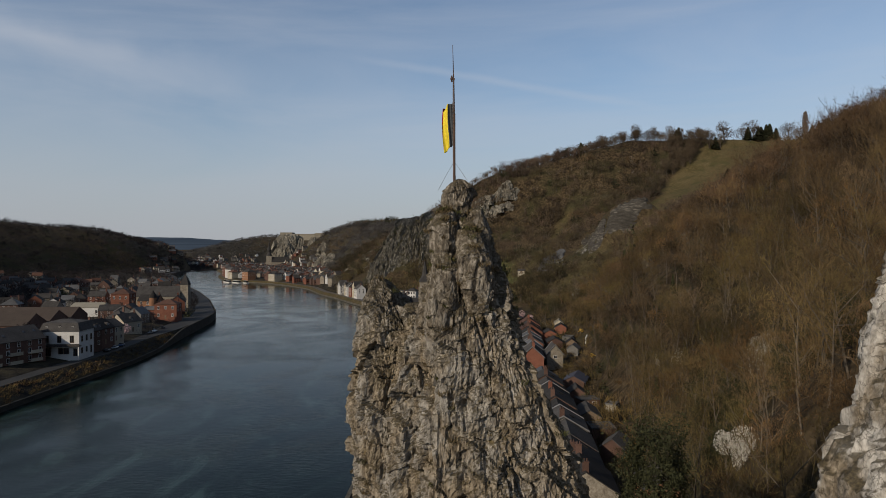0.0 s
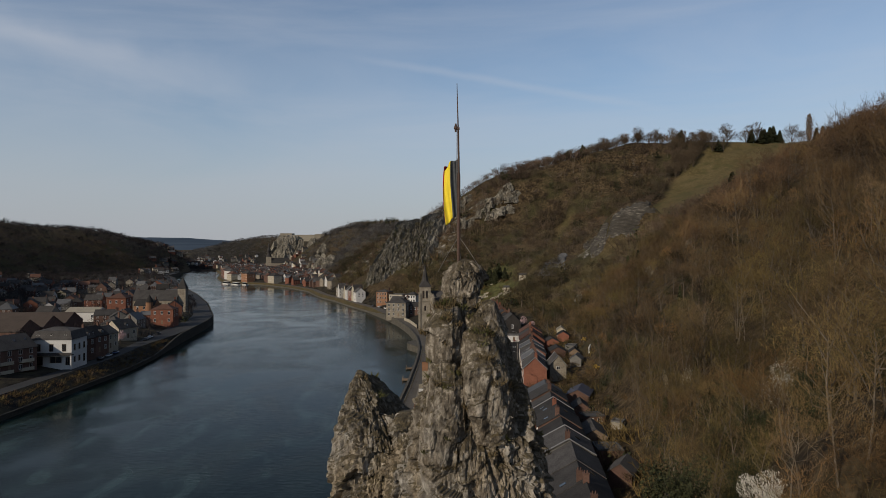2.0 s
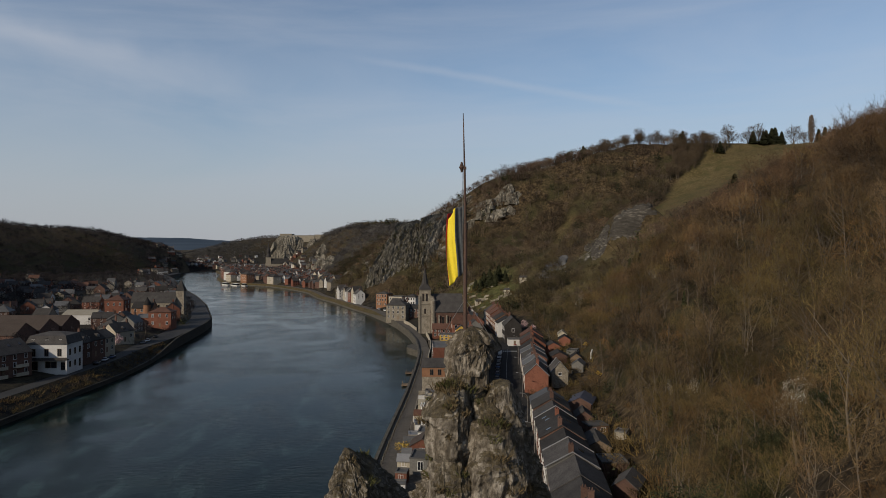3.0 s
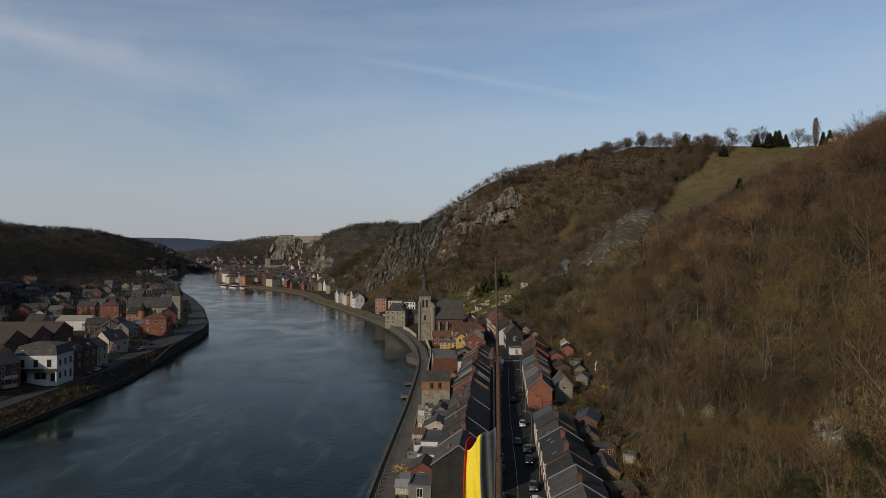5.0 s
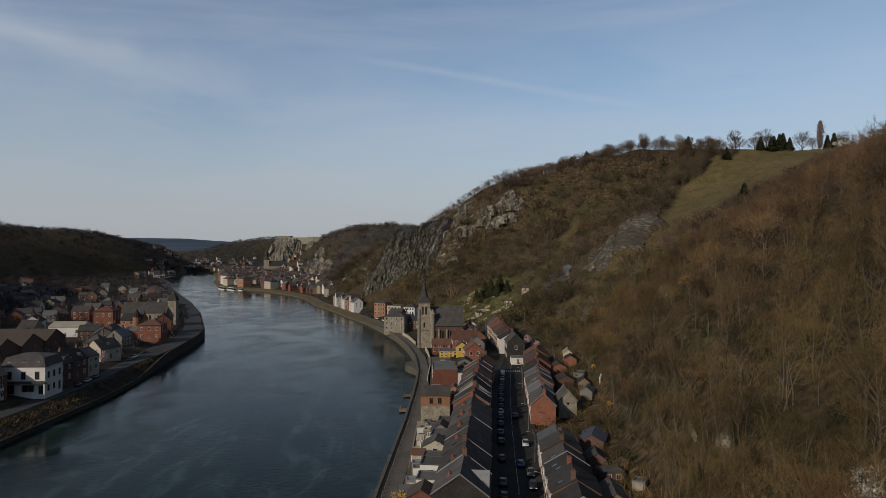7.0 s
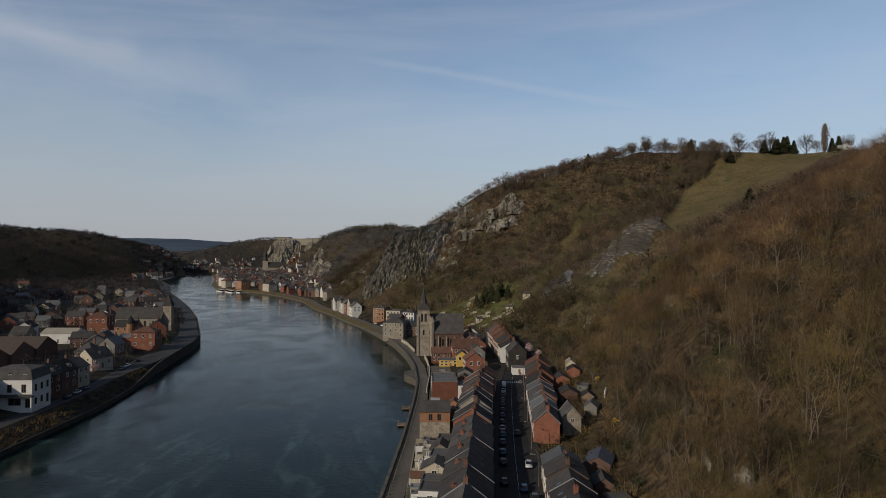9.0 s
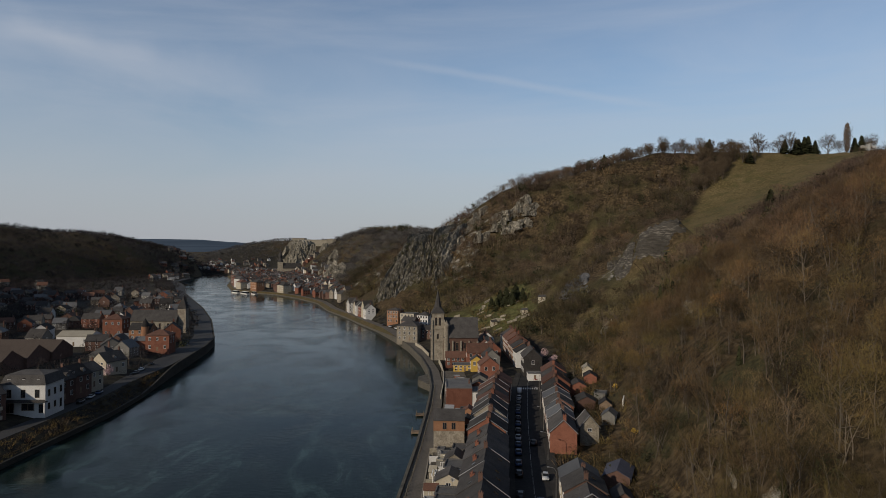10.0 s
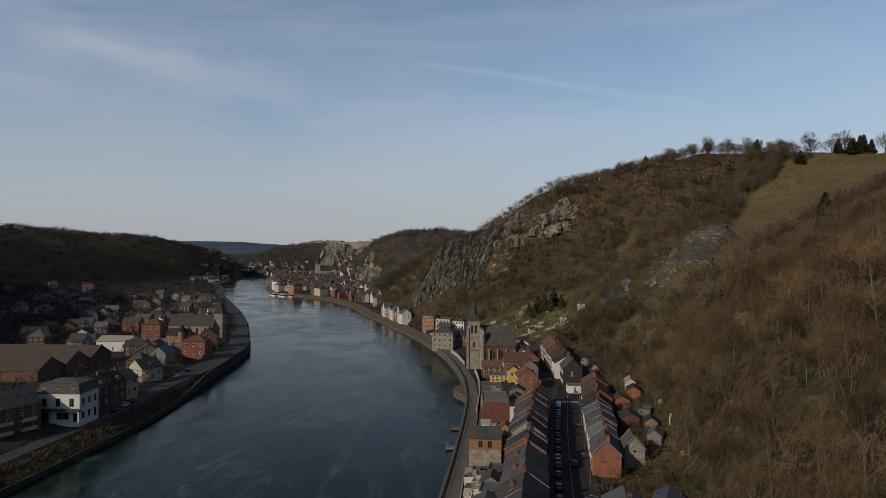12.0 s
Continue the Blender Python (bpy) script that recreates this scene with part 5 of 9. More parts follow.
# western row, between the street and the river
WEST_ROW = [
    (12, 10.4, 6.3, 10.1, SLATE_HUNG, SLATE, "end house with a dark slate-hung gable and slate roof", dict(T, level=True, trim=True, skylights=1)),
    (11.5, 10.4, 6.1, 9.7, BRICK_DARK, SLATE, "dark brick terraced house under a long slate roof", dict(T, level=True, skylights=2, trim=True)),
    (11.5, 10.4, 6.1, 9.7, BRICK_DARK, SLATE, "dark brick terraced house with skylights in its slate roof", dict(T, level=True, skylights=3, chimneys=0)),
    (11, 10.4, 5.9, 9.3, RENDER_CREAM, SLATE, "cream terraced house under a long slate roof", dict(T, level=True, skylights=2, trim=True)),
    (11, 10.4, 5.9, 9.3, BRICK_DARK, SLATE, "dark brick terraced house under a long slate roof", dict(T, level=True, skylights=1, chimneys=0)),
    (11, 10.4, 5.9, 9.3, BRICK, SLATE, "brick terraced house under a long slate roof", dict(T, level=True, skylights=2)),
    (9, 10.5, 6.5, 10.0, BRICK, SLATE, "brick terraced house with a slate roof", dict(T, trim=True, chimneys=2)),
    (8, 10.2, 5.8, 8.8, RENDER_GREY, SLATE_LIGHT, "grey terraced house with a pale slate roof", dict(T, skylights=1)),
    (9, 10.5, 6.4, 10.2, STONE, SLATE, "stone gabled house with a dark slate roof", dict(T, trim=True, ends=(1, 1))),
    (9, 10.5, 6.0, 9.6, BRICK, SLATE, "brick terraced house with a slate roof", dict(T, trim=True)),
    (8, 10.0, 6.2, 9.0, BRICK, TILE, "brick terraced house with a brown tiled roof", dict(T, chimneys=2)),
    (9, 10.2, 6.4, 9.8, BRICK_DARK, SLATE, "dark brick terraced house with a slate roof", dict(T)),
    (9, 10.4, 6.2, 9.6, BRICK, TILE, "red brick terraced house with a tiled roof", dict(T, trim=True)),
    (10, 10.0, 6.0, 9.0, BRICK, TILE, "brick house with a brown tiled roof at the bend", dict(T, chimneys=2)),
    (9, 9.0, 5.6, 8.4, BRICK_ORANGE, TILE, "orange brick house with a tiled roof at the bend", dict(T)),
]
row_end = side_by_side(WEST_ROW, street_west, 6.0, -1, 137)
# white cross gable on the street side of the end house, and brick stacks on the river slope
cross = empty("cross_gable", pose(float(street_west(143)) - 2.6, 143, 12.2, 0, 0, 84), "white boarded cross gable on a slate roof", "gable")
bm = bmesh.new()
prism(bm, [(-2.6, -0.2), (2.6, -0.2), (0, 2.6)], "y", -2.4, 2.2)
part("gable_wall", fix(bm), FRAME_WHITE, cross)
# pale zinc roof stands in for sunlight on the gable's southern slope
bm = bmesh.new()
for t_ in (-1, 1):
    prism(bm, [(0, 2.66), (t_ * 2.9, -0.46), (t_ * 2.9, -0.28), (0, 2.86)][::t_], "y", -2.7, 3.0)
part("gable_roof", fix(bm), ZINC, cross)
for y_ in (141.5, 152, 166.5, 178, 189, 199):
    st = empty("chimney_stack", pose(float(street_west(y_)) - 7.6, y_, 13.0, 0, 0, 84), "red brick chimney stack on a slate roof", "chimney", "chimney stacks of the riverside row")
    share("shaft", CHIMNEY[BRICK.name], st, Matrix.Diagonal((1.5, 1.5, 1.0, 1)))
EAST = lambda y: street_west(y) + 11.7
EAST_ROW = [
    (9, 9.0, 6.5, 9.2, BRICK_DARK, SLATE, "brown brick terraced house with a grey slate roof", dict(T, skylights=2)),
    (10, 9.0, 6.5, 9.25, BRICK, SLATE, "brick terraced house with a slate roof", dict(T, chimneys=0)),
    (9, 9.0, 6.5, 9.2, RENDER_GREY, SLATE, "grey terraced house with a slate roof and verge boards", dict(T, skylights=1, trim=True)),
    (10, 9.0, 6.2, 8.9, BRICK_DARK, SLATE, "dark brick terraced house with a wide slate roof", dict(T, chimneys=0)),
    (9, 9.0, 6.2, 8.9, BRICK_DARK, SLATE, "dark brick terraced house with skylights in its slate roof", dict(T, skylights=2)),
    (8, 9.0, 6.25, 8.95, BRICK, SLATE, "brick terraced house with verge boards and skylights", dict(T, skylights=3, trim=True)),
    (8, 8.8, 5.9, 8.6, RENDER_GREY, SLATE, "grey terraced house with a slate roof", dict(T, skylights=2, chimneys=0)),
    (8, 8.8, 5.9, 8.6, BRICK_DARK, SLATE, "brown brick terraced house with a slate roof", dict(T, skylights=1)),
    (9, 8.6, 5.8, 8.2, RENDER_CREAM, SLATE_LIGHT, "cream house with a pale slate roof beside a garden", dict(T, ends=(1, 1))),
]
EAST_END = [
    (11, 8.8, 5.2, 8.0, BRICK_DARK, SLATE, "dark brick house with a black slate roof below the rock", dict(T, skylights=2)),
    (7, 7.6, 3.6, 3.6, BRICK_DARK, FLAT_ROOF, "low dark annex with a flat roof below the rock", dict(T, kind="flat", chimneys=0)),
    (9.4, 9.2, 6.0, 9.0, STONE, SLATE, "stone house with a black slate roof below the rock", dict(T, chimneys=2)),
]
side_by_side(EAST_END, EAST, 6.0, 1, 72.3)
side_by_side(EAST_ROW, EAST, 6.0, 1, 100)
# eastern row beyond the garden
EAST_ROW_2 = [
    (13, 7.4, 5.4, 8.9, BRICK, SLATE, "red brick gabled house with a dark slate roof", dict(T, front=(4, 2), trim=True)),
    (9, 7.8, 5.8, 8.5, BRICK, SLATE_LIGHT, "brick terraced house with a pale slate roof", dict(T, trim=True, chimneys=2)),
    (9, 7.8, 5.4, 8.2, RENDER_GREY, SLATE_LIGHT, "grey terraced house with a pale slate roof", dict(T, trim=True)),
    (9, 9.2, 5.2, 8.0, BRICK, SLATE, "low brick terraced house with a slate roof", dict(T)),
    (9, 9.0, 5.6, 8.2, STONE, SLATE_LIGHT, "stone terraced house with a pale slate roof", dict(T, trim=True)),
    (9, 9.6, 4.8, 8.0, BRICK_ORANGE, SLATE, "orange brick gabled house with a slate roof", dict(T)),
    (10, 9.8, 5.0, 8.4, BRICK, SLATE, "red brick house with a slate roof", dict(T, chimneys=2)),
    (11, 10.6, 5.0, 8.8, BRICK, TILE, "red brick gabled house with a tiled roof", dict(T)),
    (10, 10.0, 5.6, 8.6, RENDER_WHITE, SLATE, "white house with a slate roof", dict(T)),
    (11, 10.0, 6.0, 9.2, BRICK, TILE, "red brick house with a tiled roof", dict(T)),
]
side_by_side(EAST_ROW_2, EAST, 6.0, 1, 208)

P = dict(front=(3, 2), back=(3, 2), ends=(1, 1))
# single houses behind the eastern row and round the church
house(38.2, 218, 90, 7, 5.4, 2.8, 6.0, STONE, SLATE, "small rubble stone house with one window in its gable", z0=8.8, front=(2, 1), back=(1, 1), ends=(1, 1), chimneys=0, trim=True)
house(34, 323, 90, 13, 8.2, 8.6, 12.4, SLATE_HUNG, SLATE, "tall dark slate-hung gabled house at the street's end", z0=6, front=(3, 3), chimneys=1)
house(33.8, 310, 0, 6, 5.5, 3.0, 3.0, RENDER_WHITE, FLAT_ROOF, "low white garage with a flat roof", z0=6, kind="flat", front=(1, 1), back=(0, 0), ends=(0, 0), chimneys=0, category="garage")
for k, (yy, w, e, r, wl, rf, lb) in enumerate((
        (344, 10, 7.2, 10.2, RENDER_WHITE, SLATE, "white terraced house catching the sun"), (354, 10, 7.8, 10.8, BRICK_ORANGE, SLATE, "orange brick terraced house of three storeys"), (364, 9, 7.6, 11.2, BRICK_ORANGE, TILE, "orange brick terraced house with a tiled roof"),
        (374, 10, 8.2, 11.8, BRICK, TILE, "brick terraced house with a tiled roof"), (384, 9, 8.0, 12.4, BRICK_ORANGE, TILE, "tall orange brick gabled house"), (394, 9, 7.6, 11, RENDER_CREAM, SLATE, "cream terraced house of three storeys"))):
    house(33.5 - k * 0.6, yy, 90 - 176, w, 10.5, e, r, wl, rf, lb, z0=6 + 0.2 * k, front=(3, 3), back=(2, 2), ends=(1, 1), chimneys=2, group="terraced houses by the church")
for x, y, rot, w, d, e, r, wl, rf, lb, kd in (
        (11, 348, 4, 13, 9, 6.5, 10.5, BRICK, TILE, "red brick house with a steep tiled roof", "gable"),
        (16, 338, 95, 9, 8, 6.0, 9.5, RENDER_GREY, SLATE, "grey house with a slate roof", "gable"),
        (9.0, 331, 90, 6, 5.5, 5.2, 7.2, RENDER_YELLOW, SLATE, "bright yellow gabled house", "gable"),
        (2.6, 336, 0, 9, 7, 3.0, 3.0, RENDER_YELLOW, FLAT_ROOF, "low yellow house with a flat roof", "flat"),
        (18, 362, 95, 10, 8, 6.0, 9.5, BRICK, TILE, "red brick house with a tiled roof", "gable"),
        (15, 372, 95, 8, 8, 5.5, 8.8, RENDER_WHITE, TILE, "white house with an orange tiled roof", "gable"),
        (16, 388, 95, 9, 8, 6.5, 9.8, RENDER_CREAM, SLATE, "cream house with a slate roof", "gable"),
        (17, 402, 95, 9, 8, 6.2, 9.4, RENDER_WHITE, TILE, "white house with a red tiled roof", "gable"),
        (-1, 352, 2, 10, 7, 4.5, 7.0, BRICK, TILE, "low red brick house with a tiled roof", "gable"),
        (14, 318, 96, 9, 8.5, 5.6, 8.8, BRICK, TILE, "brick house with a brown tiled roof", "gable"),
        (-31, 443, -14, 14, 12, 9.6, 13.0, STONE, SLATE, "large pale stone riverside house with a hipped slate roof", "hip"),
        (-20, 446, -14, 11, 9, 6.0, 8.5, BRICK_DARK, SLATE, "low dark wing beside a riverside house", "gable"),
        (-49, 530, -22, 10, 10, 10.0, 12.0, BRICK_ORANGE, SLATE, "pinkish brick riverside house with a low roof", "hip"),
        (-37, 522, -22, 12, 10, 7.0, 7.0, RENDER_CREAM, FLAT_ROOF, "cream riverside building with a flat roof", "flat"),
        (-34, 486, -20, 10, 9, 7.2, 9.8, BRICK_DARK, SLATE, "dark brick house with a slate roof below the crags", "gable"),
        (-24, 497, -22, 9, 9, 9.0, 11.5, RENDER_WHITE, SLATE, "white house below the crags", "hip")):
    z = max(ground_z(x, y), 4.4)
    house(x, y, rot, w, d, e, r, wl, rf, lb, z0=min(z, 7.5), kind=kd, front=(4, 3 if e > 8 else 2), back=(3, 2), ends=(2, 2 if e > 7 else 1), chimneys=0 if kd == "flat" else 1)
# the stone house by the towpath: brick upper storey over rubble stone
hs = house(-2.4, 220.5, 0, 9.0, 8.4, 8.2, 10.4, STONE, SLATE, "rubble stone riverside house with a brick top storey", z0=4.5, kind="gable", front=(0, 0), back=(2, 3), ends=(2, 3), chimneys=0)
bm = bmesh.new()
box(bm, -4.56, 4.56, -4.27, 4.27, 5.0, 8.05)
part("upper_storey", fix(bm), BRICK_ORANGE, hs, "orange brick top storey")
for sx in (-1.3, 1.3):
    w_ = share("window", W_FRAME_DARK, hs, pose(sx, -4.28, 5.5) @ Matrix.Diagonal((1.15, 1, 2.0, 1)))
    share("pane", W_PANE, w_, Matrix.Identity(4))
w_ = share("window", W_FRAME_DARK, hs, pose(1.7, -4.22, 0.8) @ Matrix.Diagonal((0.7, 1, 0.8, 1)))
share("pane", W_PANE, w_, Matrix.Identity(4))
house(0.4, 270, 2, 9.4, 17, 7.6, 7.6, BRICK, FLAT_ROOF, "brick building with a flat roof and white coping", z0=4.6, kind="flat", front=(0, 0), back=(2, 2), ends=(3, 2), chimneys=1, category="building")
house(7.2, 266, 2, 3.6, 9, 6.0, 6.0, RENDER_WHITE, FLAT_ROOF, "white annex with a flat roof", z0=4.8, kind="flat", front=(1, 2), back=(0, 0), ends=(0, 0), chimneys=0, category="annex")

# white houses along the quay under the crags
for k in range(8):
    yy = 577 + k * 9.2
    xx = float(right_bank(yy)) + 13 + rnd.uniform(-1.0, 1.6)
    up = rnd.uniform(-1.6, 1.4)
    turned = k in (1, 4, 6)
    house(xx, yy, -67.5 + (90 if turned else 0) + rnd.uniform(-4, 4), 8.6 if turned else 9.6, 8.5, 7.6 + up, 11.2 + up + (1.2 if turned else 0), (RENDER_WHITE, RENDER_CREAM, BRICK, RENDER_WHITE, RENDER_CREAM, RENDER_GREY, RENDER_WHITE, STONE)[k], SLATE, "quayside house with a steep slate roof", z0=4.6, front=(3, 3), back=(0, 0), ends=(2, 3), chimneys=1,
          group="quayside houses under the crags")

# ---------------------------------------------------------------- church with its tower by the river
church = empty("church", pose(-10.8, 376, 4.6, 0, 0, 3), "dark stone church with a square tower and slate spire", "church")
bm = bmesh.new()
box(bm, -3.2, 3.2, -3.2, 3.2, -2, 23.6)
for sx in (-1, 1):
    for sy in (-1, 1):
        box(bm, sx * 3.2 - 0.55, sx * 3.2 + 0.55, sy * 3.2 - 0.55, sy * 3.2 + 0.55, -2, 20.5)
for z in (8.5, 15.5, 23.6):
    box(bm, -3.5, 3.5, -3.5, 3.5, z, z + 0.35)
part("tower", fix(bm), STONE, church, "pale limestone tower")
bm = bmesh.new()
base = [bm.verts.new((sx * 3.7, sy * 3.7, 23.98)) for sx, sy in ((-1, -1), (1, -1), (1, 1), (-1, 1))]
mid = [bm.verts.new((2.2 * math.cos(a), 2.2 * math.sin(a), 27.2)) for a in (math.pi / 8 + k * math.pi / 4 for k in range(8))]
tip = bm.verts.new((0, 0, 37.2))
bm.faces.new(base[::-1])
order = [(3.93, 0), (5.50, 1), (0.79, 2), (2.36, 3)]
for k in range(8):
    bm.faces.new((mid[k], mid[(k + 1) % 8], tip))
    a = math.pi / 8 + k * math.pi / 4 + math.pi / 8
    c = min(order, key=lambda o: abs((a - o[0] + math.pi) % (2 * math.pi) - math.pi))[1]
    bm.faces.new((base[c], mid[(k + 1) % 8], mid[k]))
for c in range(4):
    ang = (-3 * math.pi / 4, -math.pi / 4, math.pi / 4, 3 * math.pi / 4)
    m0 = min(range(8), key=lambda k: abs((math.pi / 8 + k * math.pi / 4 - (ang[c] + math.pi / 8 * 1.0 + math.pi / 4) + math.pi) % (2 * math.pi) - math.pi))
    bm.faces.new((base[c], base[(c + 1) % 4], mid[m0]))
part("spire", fix(bm), SLATE, church, "steep slate spire")
for rot in (0, 90, 180, 270):
    for sx in (-1.0, 1.0):
        w_ = share("belfry_opening", W_FRAME_DARK, church, pose(0, 0, 0, 0, 0, rot) @ pose(sx, -3.21, 17.2) @ Matrix.Diagonal((1.2, 1, 4.6, 1)))
        share("louvre", W_PANE, w_, Matrix.Identity(4))
    w_ = share("window", W_FRAME_DARK, church, pose(0, 0, 0, 0, 0, rot) @ pose(0, -3.21, 10.0) @ Matrix.Diagonal((1.0, 1, 3.0, 1)))
    share("pane", W_PANE, w_, Matrix.Identity(4))
bm = bmesh.new()
prism(bm, [(-5.2, -2), (7.5, -2), (7.5, 11.5), (1.2, 21.2), (-5.2, 11.5)], "x", 3.1, 21.5)
part("nave", fix(bm), BRICK_DARK, church, "dark stone nave")
bm = bmesh.new()
for s in (-1, 1):
    y1 = 1.2 + s * 6.9
    a = [(3.0, 1.2, 21.25), (21.9, 1.2, 21.25), (21.9, y1, 11.0), (3.0, y1, 11.0)]
    lo, hi = [bm.verts.new(p) for p in a], [bm.verts.new((p[0], p[1], p[2] + 0.22)) for p in a]
    bm.faces.new(hi)
    bm.faces.new(lo[::-1])
    for i in range(4):
        bm.faces.new((lo[i], lo[(i + 1) % 4], hi[(i + 1) % 4], hi[i]))
part("nave_roof", fix(bm), SLATE, church, "dark slate nave roof")
for k in range(4):
    w_ = share("window", W_FRAME_DARK, church, pose(6.0 + k * 4.4, -5.21, 4.0) @ Matrix.Diagonal((1.4, 1, 4.6, 1)))
    share("pane", W_PANE, w_, Matrix.Identity(4))
    bm = bmesh.new()
    box(bm, 8.0 + k * 4.4 - 0.35, 8.0 + k * 4.4 + 0.35, -6.2, -5.2, -2, 9.5)
    part("buttress", fix(bm), STONE, church)
bm = bmesh.new()
tube(bm, [((4.6, -4.6, -2), 1.5), ((4.6, -4.6, 17.6), 1.5)], 12)
tube(bm, [((4.6, -4.6, 17.7), 1.75), ((4.6, -4.6, 20.4), 0.05)], 12)
part("stair_turret", fix(bm), STONE, church, "round pale stair turret")

# ---------------------------------------------------------------- west bank
LB = "houses of the west bank"
white = house(-146.6, 246.6, 4, 14.6, 11.5, 9.6, 13.8, RENDER_WHITE, SLATE, "large white house with a mansard roof and dormers", z0=6.6, kind="mansard", front=(0, 0), back=(3, 2), ends=(0, 0), chimneys=0, dormers=3, group=LB, door=False)
for x, z, w_, h_ in ((-4.6, 5.2, 1.5, 2.8), (0, 5.2, 1.5, 2.8), (4.6, 5.2, 1.5, 2.8), (-4.4, 0.1, 2.8, 3.2), (1.6, 0.9, 4.2, 2.4), (5.9, 0.1, 1.5, 3.0)):
    q_ = share("window", W_FRAME_DARK, white, pose(x, -5.76, z) @ Matrix.Diagonal((w_, 1, h_, 1)))
    share("pane", W_PANE, q_, Matrix.Identity(4))
for y, z, h_ in ((-3.6, 0.9, 2.2), (0, 0.9, 2.2), (3.6, 0.1, 3.0), (-3.6, 5.3, 2.4), (0, 5.3, 2.4), (3.6, 5.3, 2.4)):
    q_ = share("window", W_FRAME_DARK, white, pose(7.31, y, z, 0, 0, 90) @ Matrix.Diagonal((1.3, 1, h_, 1)))
    share("pane", W_PANE, q_, Matrix.Identity(4))
bm = bmesh.new()
box(bm, -6.6, 8.2, -7.6, -5.78, 3.95, 4.25)
box(bm, -6.6, 8.2, -7.6, -7.5, 4.253, 5.0)
part("balcony", fix(bm), SLATE, white, "dark balcony across the front")
for x in (-6.4, 7.9):
    bm = bmesh.new()
    box(bm, x - 0.2, x + 0.2, -7.55, -7.15, -0.5, 3.947)
    part("post", fix(bm), RENDER_WHITE, white)
apt = house(-158, 226, 69, 24, 13, 8.2, 12.6, BRICK_DARK, SLATE, "dark apartment house with balconies and skylights", z0=6.6, front=(6, 3), back=(4, 3), ends=(3, 2), chimneys=0, skylights=6, group=LB, category="apartment house")
for k in range(3):
    for r in range(2):
        bm = bmesh.new()
        x0 = -9.5 + k * 7.4
        box(bm, x0, x0 + 4.6, 6.52, 8.0, 0.2 + r * 3.0, 0.4 + r * 3.0)
        box(bm, x0, x0 + 4.6, 7.92, 8.0, 0.403 + r * 3.0, 1.4 + r * 3.0)
        for px in (x0 + 0.1, x0 + 4.3):
            box(bm, px, px + 0.2, 7.7, 7.9, 0.403 + r * 3.0, 3.18 + r * 3.0)
        part("balcony", fix(bm), RENDER_CREAM, apt, "pale balcony with posts")
        bm = bmesh.new()
        box(bm, x0, x0 + 4.6, -8.0, -6.52, 0.2 + r * 3.0, 0.4 + r * 3.0)
        box(bm, x0, x0 + 4.6, -8.0, -7.92, 0.403 + r * 3.0, 1.4 + r * 3.0)
        part("balcony", fix(bm), RENDER_CREAM, apt, "pale balcony with a parapet")
for x, y, rot, w, d, e, r, wl, rf, lb, kd, dm in (
        (-148.5, 260, 80, 11, 10, 7.4, 11.0, BRICK_DARK, SLATE, "dark brick terraced house with dormers", "gable", 2),
        (-149, 271, 80, 11, 10, 7.2, 10.8, BRICK_DARK, SLATE, "dark brick terraced house with a slate roof", "gable", 2),
        (-150, 282, 80, 10, 9.5, 6.6, 9.6, RENDER_CREAM, SLATE, "cream riverside house with a slate roof", "gable", 0),
        (-157.5, 314, 70, 11, 9, 5.4, 9.2, RENDER_CREAM, SLATE, "cream house with a steep slate roof and gable", "gable", 1),
        (-163.5, 376, 6, 12.5, 10, 8.8, 11.4, BRICK, TILE, "red brick house with a hipped tiled roof", "hip", 0),
        (-174, 379, 6, 9, 8, 5.2, 7.0, BRICK, SLATE_LIGHT, "low red brick annex", "gable", 0),
        (-216.5, 428, 4, 12, 11, 11.5, 14.5, BRICK, TILE, "tall red brick block with a hipped roof", "hip", 0),
        (-218.5, 392, 4, 19, 13, 5.8, 8.2, RENDER_WHITE, CREAM_ROOF, "white workshop with a cream sheet roof", "gable", 0),
        (-196, 402, 4, 12, 9, 3.6, 5.6, RENDER_GREY, SLATE_LIGHT, "low grey shed with a sheet roof", "gable", 0)):
    house(x, y, rot, w, d, e, r, wl, rf, lb, z0=6.7, kind=kd, front=(5 if w > 20 else 3, 1 if e < 6 else 2), back=(3, 2), ends=(2, 2), chimneys=0 if w > 20 else 1, dormers=dm, group=LB)
# turreted brick house
th = house(-182, 393, 4, 12, 9, 9.6, 13.0, BRICK_ORANGE, SLATE, "orange brick villa with a round corner turret", z0=6.7, front=(3, 3), back=(2, 2), ends=(1, 2), chimneys=1, group=LB, category="villa")
bm = bmesh.new()
tube(bm, [((3.2, -4.4, -2), 2.1), ((3.2, -4.4, 11.5), 2.1)], 14)
part("turret", fix(bm), BRICK_ORANGE, th, "round orange brick turret")
bm = bmesh.new()
tube(bm, [((3.2, -4.4, 11.52), 2.35), ((3.2, -4.4, 13.2), 1.9), ((3.2, -4.4, 14.6), 0.9), ((3.2, -4.4, 16.2), 0.06)], 14)
part("turret_roof", fix(bm), SLATE, th, "domed slate turret roof")
# long workshop with three gables
for k in range(3):
    house(-253.5 + k * 8, 307 + k * 19, 4, 107 - k * 16, 18.6, 4.6, 9.4, BRICK_DARK, CORRUGATED, "long workshop hall with a brown sheet roof", z0=6.7, front=(0, 0), back=(0, 0), ends=(0, 0), chimneys=0, group="workshop halls", category="workshop")
